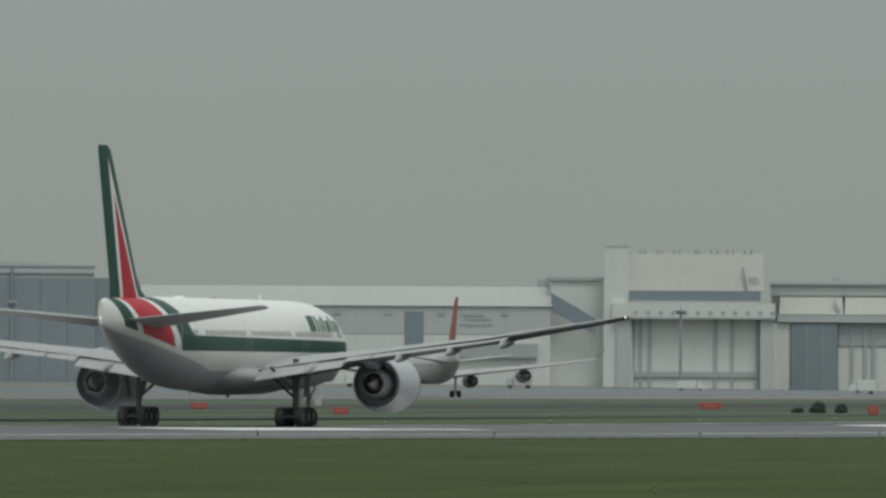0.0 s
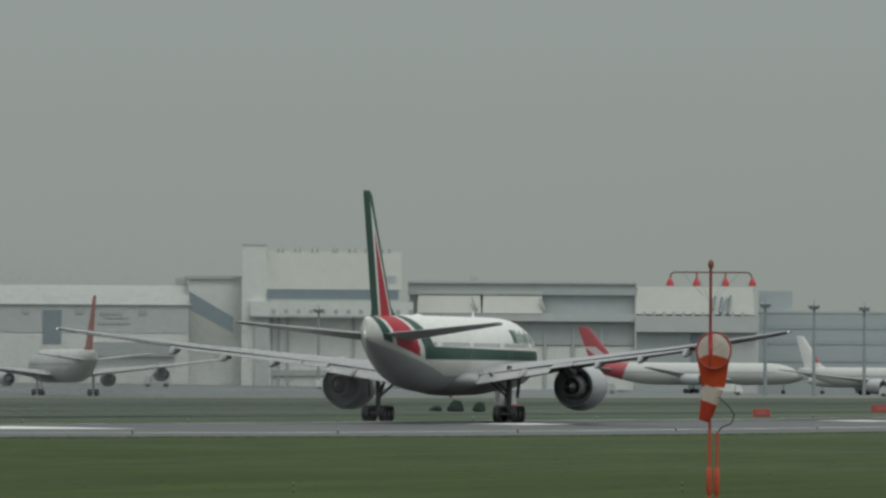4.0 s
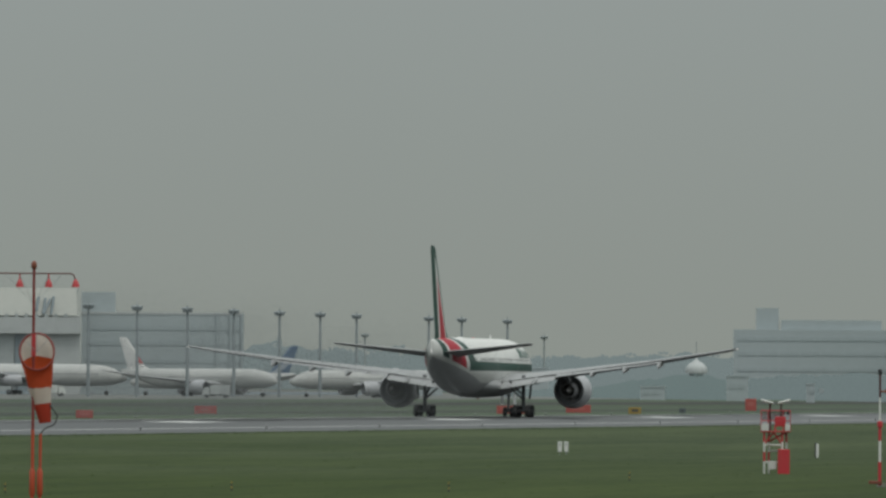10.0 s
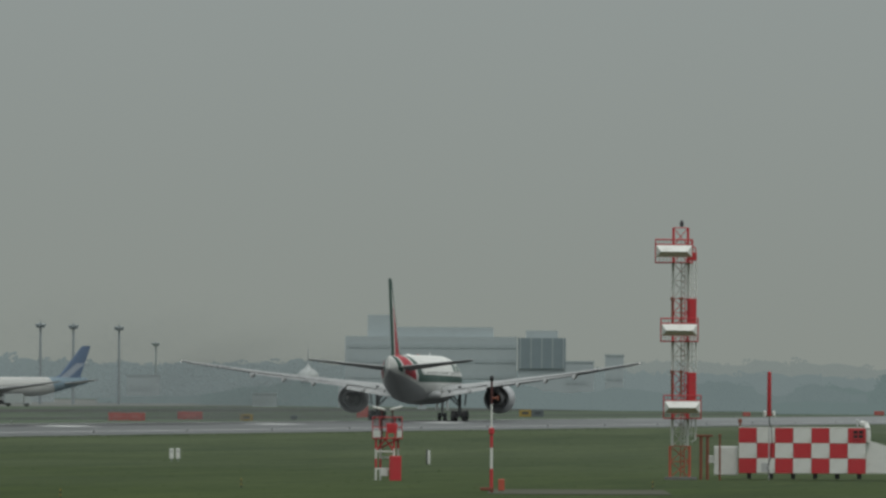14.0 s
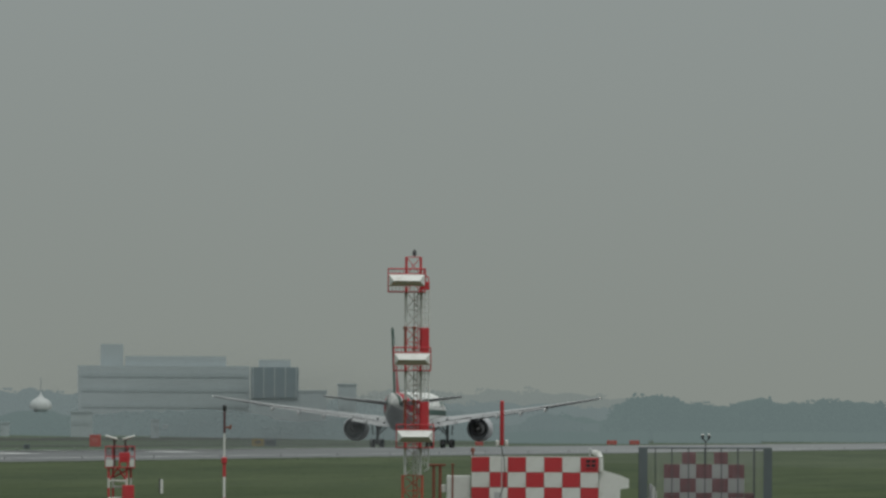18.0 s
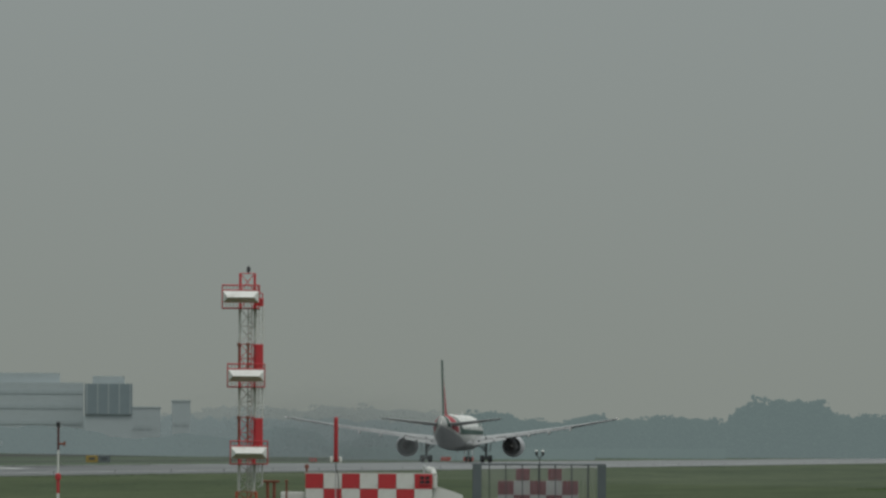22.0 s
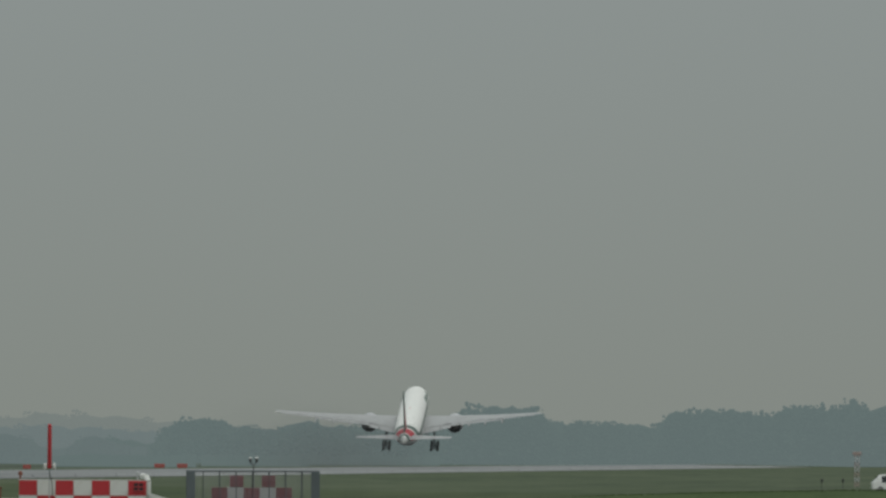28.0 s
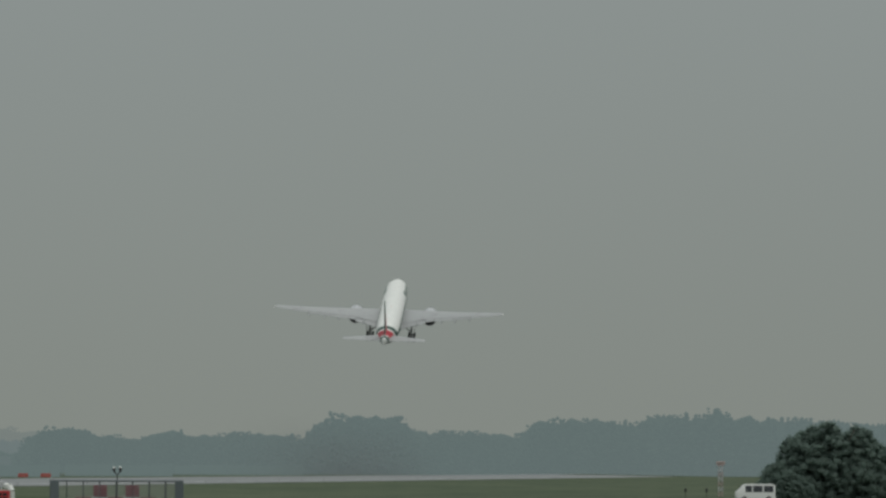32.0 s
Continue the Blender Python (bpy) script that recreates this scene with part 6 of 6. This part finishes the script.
def clumps(name, centres, mat, ridge=None):
    """Many small uneven leaf clumps in one mesh: rows of x, y, z, radius."""
    base = np.array(ICO)
    n = len(centres)
    c = np.array(centres)
    v = base[None] * c[:, None, 3:4] * rng.uniform(0.55, 1.3, (n, 12, 1)) * np.array([1.0, 1.0, 0.85]) + c[:, None, :3]
    fcs = (np.array(ICO_F)[None] + 12 * np.arange(n)[:, None, None]).reshape(-1, 3)
    verts, faces = v.reshape(-1, 3).tolist(), fcs.tolist()
    if ridge:   # the dense inside of a wood, behind the clumps
        k = len(verts)
        for front, top, back in ridge:
            verts += [tuple(front), tuple(top), tuple(back)]
        for i in range(len(ridge) - 1):
            a = k + 3 * i
            faces += [(a, a + 3, a + 4, a + 1), (a + 1, a + 4, a + 5, a + 2)]
    me = bpy.data.meshes.new(name)
    me.from_pydata(verts, [], faces)
    me.materials.append(mat)
    return new(name, me)


def woods(name, label, bearings, heights, d, mat, step=6.0, deep=60.0):
    """A wood as seen from the airfield: tree heights given along its edge."""
    out, ridge = [], []
    heights = [1.12 * h for h in heights] if heights[0] > 4.5 else heights
    b = bearings[0]
    while b > bearings[-1]:
        h = float(np.interp(-b, [-x for x in bearings], heights)) * rng.uniform(0.80, 0.93)
        ridge.append((spot(b, d + deep * 0.7, -0.6), spot(b, d + deep * 0.8, h), spot(b, d + deep + 20, -0.6)))
        b -= math.degrees(step * 0.8 / d)
    b = bearings[0]
    while b > bearings[-1]:
        h = float(np.interp(-b, [-x for x in bearings], heights))
        dd = d + rng.uniform(0, deep)
        p = spot(b, dd)
        hh = h * dd / d * rng.uniform(0.84, 1.0)
        if rng.random() < 0.07:
            hh *= 1.07
        conifer = rng.random() < (0.4 if b < 3.2 else 0.15)
        r0 = hh * (0.15 if conifer else 0.34)
        k = 60 if h < 10 else 140
        for _ in range(k):
            t = rng.random() ** 0.85
            r = r0 * ((1.05 - t) if conifer else math.sqrt(max(0.06, 1 - (1.45 * t - 0.5) ** 2)))
            a = rng.uniform(0, 2 * math.pi)
            q = r * math.sqrt(rng.random())
            out.append((p.x + q * math.cos(a), p.y + q * math.sin(a), -0.5 + hh * (0.06 + 0.9 * t), hh * rng.uniform(0.022, 0.05) * (1.1 - 0.35 * t)))
        b -= math.degrees(step * rng.uniform(0.35, 0.8) / d)
    return tagged(clumps(name, out, mat, ridge), label, "woods", kind="structure")


# edge of the woods beyond the runway's end
U = 0.1856
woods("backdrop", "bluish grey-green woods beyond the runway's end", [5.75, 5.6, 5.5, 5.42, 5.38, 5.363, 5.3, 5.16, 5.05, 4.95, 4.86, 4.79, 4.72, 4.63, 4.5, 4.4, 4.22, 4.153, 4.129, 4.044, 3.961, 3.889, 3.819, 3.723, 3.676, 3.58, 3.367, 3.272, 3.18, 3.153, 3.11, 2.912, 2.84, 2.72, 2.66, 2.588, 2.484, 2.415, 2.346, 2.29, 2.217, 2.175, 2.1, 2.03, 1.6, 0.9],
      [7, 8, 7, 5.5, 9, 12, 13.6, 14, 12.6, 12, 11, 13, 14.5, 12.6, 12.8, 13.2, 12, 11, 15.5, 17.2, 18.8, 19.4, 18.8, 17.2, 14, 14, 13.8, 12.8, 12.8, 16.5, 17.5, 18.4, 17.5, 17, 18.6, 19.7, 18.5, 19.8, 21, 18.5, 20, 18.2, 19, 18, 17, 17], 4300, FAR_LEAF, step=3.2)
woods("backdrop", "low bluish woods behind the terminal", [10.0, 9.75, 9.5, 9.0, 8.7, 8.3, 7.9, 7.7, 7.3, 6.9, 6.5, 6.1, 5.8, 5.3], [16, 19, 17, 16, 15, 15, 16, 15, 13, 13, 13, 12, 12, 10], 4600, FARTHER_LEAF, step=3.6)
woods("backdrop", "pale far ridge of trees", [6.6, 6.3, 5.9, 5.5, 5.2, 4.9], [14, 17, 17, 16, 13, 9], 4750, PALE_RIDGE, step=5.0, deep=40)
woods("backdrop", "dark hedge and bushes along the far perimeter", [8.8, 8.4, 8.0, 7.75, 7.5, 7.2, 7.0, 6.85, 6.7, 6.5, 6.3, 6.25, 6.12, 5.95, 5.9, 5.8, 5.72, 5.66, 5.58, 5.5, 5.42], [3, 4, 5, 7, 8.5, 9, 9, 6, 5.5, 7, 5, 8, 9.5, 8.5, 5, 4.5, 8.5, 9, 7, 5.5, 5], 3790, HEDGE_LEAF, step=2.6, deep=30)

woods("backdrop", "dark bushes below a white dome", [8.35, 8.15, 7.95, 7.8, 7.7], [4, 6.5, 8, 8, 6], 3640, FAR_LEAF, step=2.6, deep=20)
# scrub added to cover the green strip, glowing in the haze tone
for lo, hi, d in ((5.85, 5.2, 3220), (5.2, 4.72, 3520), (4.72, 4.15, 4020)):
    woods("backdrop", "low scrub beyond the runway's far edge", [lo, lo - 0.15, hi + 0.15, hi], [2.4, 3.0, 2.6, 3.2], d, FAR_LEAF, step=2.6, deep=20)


# boughs of a broad crown: place by its spread, height by its height, size
BOUGHS = ((0.02, 0, 0.77, 0.225), (-0.20, 0.05, 0.71, 0.22), (0.46, 0.05, 0.73, 0.21), (-0.44, -0.05, 0.60, 0.20), (0.24, -0.1, 0.60, 0.27), (0.66, 0, 0.52, 0.23),
          (-0.70, 0, 0.33, 0.20), (-0.48, -0.15, 0.30, 0.27), (-0.82, -0.05, 0.18, 0.16), (0, -0.2, 0.34, 0.34), (0.43, -0.2, 0.27, 0.29), (0.75, 0, 0.20, 0.24), (-0.22, -0.2, 0.46, 0.28),
          (0.2, -0.25, 0.10, 0.24), (0.58, -0.2, 0.09, 0.22), (-0.2, -0.25, 0.10, 0.24), (-0.55, -0.2, 0.08, 0.2))


def broad_tree(bearing, d, h, spread, label, n=900, name="tree", side=1):
    p = spot(bearing, d)
    g = ground_z(p.x)
    t = empty(name, Matrix.Translation((p.x, p.y, g)), label, "tree")
    bm = bmesh.new()
    rod(bm, (0, 0, 0), (0.1, 0, h * 0.35), h * 0.045, h * 0.03, 10)
    tips = []
    for i in range(9):
        a = 2 * math.pi * i / 9 + rng.uniform(-0.2, 0.2)
        q = spread * rng.uniform(0.2, 0.5)
        e = Vector((q * math.cos(a), q * math.sin(a) * 0.8, h * rng.uniform(0.45, 0.85)))
        rod(bm, (0.05, 0, h * rng.uniform(0.15, 0.33)), e, h * 0.018, h * 0.006, 6)
        tips.append(e)
    part("trunk", bm, BARK, t, "grey-brown trunk and limbs")
    # crown: leaf sprays gathered round many lobes
    size = (h + spread) / 2
    boughs = [(side * x * spread, y * spread, z * h, q * size) for x, y, z, q in BOUGHS]
    boughs += [(-0.75 * x, y + 0.4 * spread, 0.9 * z, q) for x, y, z, q in boughs]
    core = []       # close foliage inside the boughs
    for i in range(1800):
        x, y, z, q = boughs[i % len(boughs)]
        v = rng.normal(size=3)
        v *= q * rng.uniform(0.35, 0.82) / np.linalg.norm(v)
        core.append((x + v[0], y + v[1], max(0.03 * h, z + v[2]), q * rng.uniform(0.16, 0.24)))
    lobes = []
    for i in range(1200):
        x, y, z, q = boughs[i % len(boughs)]
        v = rng.normal(size=3)
        v *= q * rng.uniform(0.6, 1.0) ** 0.4 * 0.86 / np.linalg.norm(v)
        lobes.append((x + v[0], y + v[1], max(0.03 * h, z + v[2]), size * rng.uniform(0.03, 0.055)))
    verts, faces = [], []
    for i in range(n * 28):
        x, y, z, r = lobes[rng.integers(len(lobes))]
        v = rng.normal(size=3)
        v /= np.linalg.norm(v)
        c = np.array((x, y, z)) + v * r * rng.uniform(0.8, 1.5)
        if c[2] < 0.1:
            continue
        v = v * 0.2 + rng.normal(size=3) * 0.3 + np.array((0, -0.3, 0.7))
        v /= np.linalg.norm(v)
        u = np.cross(v, rng.normal(size=3))
        u /= np.linalg.norm(u)
        w = np.cross(v, u)
        s = rng.uniform(0.10, 0.24)
        k = len(verts)
        verts += [c + s * u, c + 0.5 * s * w + 0.15 * s * v, c - s * u, c - 0.5 * s * w]
        faces.append((k, k + 1, k + 2, k + 3))
    me = bpy.data.meshes.new("crown")
    me.from_pydata([tuple(v) for v in verts], [], faces)
    me.materials.append(LEAF)
    o = new("crown", me)
    o.parent = t
    o["label"] = "dense dark green leaves"
    inner = clumps("inner_crown", [(x, y, z, r * 0.9) for x, y, z, r in lobes] + core, LEAF)
    inner.parent = t
    return t


broad_tree(1.87, 1730, 10.9, 9.4, "broad dark green tree with a rounded crown", 1500)
broad_tree(1.725, 1745, 10.3, 4.6, "dark green tree beside a broader one", 900, side=-1)
broad_tree(2.03, 1718, 3.8, 3.8, "low dark green bush at the tree's edge", 400, "bush", -1)
for bb, d, h, s in ((11.893, 1760, 1.7, 1.15), (11.79, 1760, 1.5, 0.85), (11.98, 1770, 0.8, 0.9)):
    broad_tree(bb, d, h, s, "small round dark bush beyond the runway", 120, "bush")


# ---- exhaust haze: fine droplets of spray and soot whirled up behind the engines ----
SPRAY = material("grey_spray_droplets", (0.20, 0.215, 0.22), 1.0, vary=0.1, spec=0.0)
SPRAY_N = np.random.default_rng(31)


def puff(parent, y0, y1, count):
    """One length of the plume behind the main wheels: loose droplets, thinner upwards and outwards."""
    back = SPRAY_N.uniform(y0, y1, count)
    wide = 9.0 + 0.045 * back
    x = SPRAY_N.choice((-1, 1), count) * 6.0 + SPRAY_N.normal(0, 1, count) * wide * 0.5 - 5.0 - 0.03 * back     # a light crosswind
    z = (1 - np.sqrt(SPRAY_N.random(count))) * (9.5 + 0.03 * back) + 0.1
    billow = np.sin(0.35 * x + 0.11 * back) * np.sin(0.9 * z + 0.17 * back + 1.3) + 0.6 * np.sin(0.8 * x - 0.31 * back + 1.7 * z)
    keep = SPRAY_N.random(count) < np.clip(0.62 + 0.3 * billow, 0.12, 1.0)
    c = np.stack((x, -back, z), 1)[keep]
    n = len(c)
    v = (c[:, None, :] + SPRAY_N.normal(0, 1, (n, 3, 3)) * 0.014).reshape(-1, 3)
    v[:, 2] = np.maximum(v[:, 2], -0.3)
    me = bpy.data.meshes.new("puff")
    me.from_pydata(v.tolist(), [], np.arange(3 * n).reshape(-1, 3).tolist())
    me.materials.append(SPRAY)
    o = new("puff", me)
    o.parent = parent
    return o


haze = empty("exhaust_haze", Matrix(), "thin grey haze of spray and exhaust behind engines", "haze", kind="stuff")
puffs = [puff(haze, y0, y1, n) for y0, y1, n in ((4, 24, 12000), (24, 60, 170000), (60, 110, 360000), (110, 170, 370000), (170, 240, 300000))]


# ---- what moves ----
JET_ROWS = [
    # seconds, x, y, z of the main wheels, degrees nose up, degrees of bank to the right, degrees of turn to the left
    (0, -222.62, 859.5, 0.11, 0.00, 0.00, 0.30),
    (1, -222.20, 902.1, 0.06, 0.00, 0.00, 0.30),
    (2, -222.17, 948.5, 0.02, 0.00, 0.00, 0.30),
    (3, -222.23, 998.2, 0.00, 0.00, 0.00, 0.30),
    (4, -222.41, 1051.2, 0.00, 0.00, 0.00, 0.30),
    (5, -222.49, 1107.0, 0.00, 0.00, 0.00, 0.30),
    (6, -222.56, 1165.6, 0.00, 0.00, 0.00, 0.30),
    (7, -222.67, 1226.8, 0.00, 0.00, 0.00, 0.30),
    (8, -222.53, 1290.3, 0.00, 0.00, 0.00, 0.30),
    (9, -222.13, 1356.0, 0.00, 0.00, 0.00, 0.30),
    (10, -221.73, 1423.8, 0.00, 0.00, 0.00, 0.30),
    (11, -221.66, 1493.6, 0.00, 0.00, 0.00, 0.30),
    (12, -222.39, 1565.2, 0.00, 0.00, 0.00, 0.30),
    (13, -222.67, 1638.7, 0.00, 0.00, 0.00, 0.30),
    (14, -222.50, 1713.9, 0.00, 0.00, 0.00, 0.30),
    (15, -222.42, 1790.9, 0.00, 0.00, 0.00, 0.30),
    (15.5, -222.29, 1830.1, 0.00, 0.00, 0.00, 0.30),
    (17, -222.54, 1950.1, 0.00, 0.00, 0.00, 0.30),
    (18, -222.71, 2032.3, 0.00, 0.00, 0.00, 0.30),
    (19, -222.88, 2116.4, 0.00, 0.00, 0.00, 0.30),
    (20, -222.99, 2202.3, 0.00, 0.00, 0.00, 0.30),
    (21, -222.78, 2290.3, 0.00, 0.00, 0.00, 0.30),
    (22, -222.31, 2380.3, 0.00, 0.00, 0.00, 0.30),
    (23, -221.73, 2472.6, 0.00, 0.00, 0.00, 0.30),
    (23.5, -221.32, 2519.7, 0.25, 1.20, 0.00, 0.30),
    (24, -221.11, 2567.4, 0.50, 2.90, 0.00, 0.30),
    (24.5, -221.31, 2615.7, 0.70, 4.30, 0.00, 0.30),
    (25, -221.51, 2664.7, 0.90, 5.70, 0.00, 0.30),
    (25.5, -221.70, 2714.3, 0.91, 7.10, 0.40, 0.85),
    (26, -221.90, 2764.7, 1.05, 8.50, 0.80, 1.40),
    (26.5, -222.07, 2815.9, 1.55, 9.65, 0.70, 1.40),
    (27, -222.23, 2867.8, 2.30, 10.80, 0.60, 1.40),
    (27.5, -222.40, 2920.5, 3.75, 11.45, 0.40, 1.40),
    (28, -222.77, 2974.1, 5.20, 12.10, 0.20, 1.40),
    (28.5, -223.13, 3028.5, 7.20, 12.75, 0.00, 1.35),
    (29, -223.50, 3083.9, 9.90, 13.40, -0.25, 1.30),
    (29.5, -223.70, 3140.2, 13.20, 14.00, -0.50, 1.25),
    (30, -223.90, 3197.4, 17.10, 14.60, -0.60, 1.20),
    (30.5, -224.60, 3255.7, 21.15, 15.10, 0.25, 1.05),
    (31, -225.30, 3315.0, 25.60, 15.60, 1.10, 0.90),
    (31.5, -226.10, 3375.5, 31.00, 16.30, 1.45, 0.75),
    (32, -226.90, 3437.0, 36.60, 17.00, 1.80, 0.60),
]

SOCK_ROWS = [(0, 2), (2.5, -4), (4.5, -14), (5, -8), (6, 2), (6.5, 8), (7, 15), (7.5, 16), (8, 16), (8.5, 18), (9, 8), (9.5, 2), (10, 5), (12, 12), (16, -5), (20, 10), (25, 0), (32, 8)]  # seconds, degrees of swing


def motions():
    walk(jet, [(t, pose(x, y, z, up, bank, turn)) for t, x, y, z, up, bank, turn in JET_ROWS])
    # the wings bend upwards as they take the weight, and lift the engines
    bends = ((0, 0.3), (6, 0.4), (12, 0.7), (18, 1.2), (23, 1.7), (24.5, 2.1), (26, 3.7), (28, 4.2), (30, 4.5), (31, 5.0), (32, 5.2))
    for side, wing in jet_wings.items():
        root = Matrix.Translation((side * 2.6, 0, 3.5))
        walk(wing, [(t, root @ Matrix.Rotation(radians(-side * bend), 4, "Y") @ root.inverted()) for t, bend in bends])
        ex, ey, ez = jet_engines[side].location
        walk(jet_engines[side], [(t, pose(ex, ey, ez + 3.5 * math.sin(radians(bend - 0.4)), 0, -side * 0.5 * (bend - 0.4), 0)) for t, bend in bends])
        # the main gear legs stretch when the weight is off them, and start to fold at the end
        gx = side * 5.49
        walk(jet_gears[side], [(t, pose(gx, 0, -drop, tilt, 0, 0)) for t, drop, tilt in ((0, 0, 0), (23, 0, 0), (24, 0.5, 0), (25, 0.9, 0), (26, 0.95, 4), (27, 0.95, 9), (30, 0.95, 12), (31, 1.2, 12), (32, 0.6, 10))])
    # the haze trails along the runway, each puff swaying a little in the wake
    walk(haze, [(t, pose(RUNWAY_X, y - 1.2 * max(0.0, t - 24), 0)) for t, _, y, *_ in JET_ROWS])
    for i, p in enumerate(puffs):
        walk(p, [(t, pose(1.2 * math.sin(0.9 * t + 2.1 * i), 3.0 * math.sin(1.3 * t + 1.7 * i), 0)) for t in range(33)])
    # the windsock swings in a light, turning wind
    base = sock.matrix_basis.copy()
    walk(sock, [(t, base @ pose(0, 0, 0, 0, -a * 0.35, 0)) for t, a in SOCK_ROWS])
    hang = sock_tail.location.copy()
    walk(sock_tail, [(t, pose(*hang, 0, -a, 0)) for t, a in SOCK_ROWS])


motions()
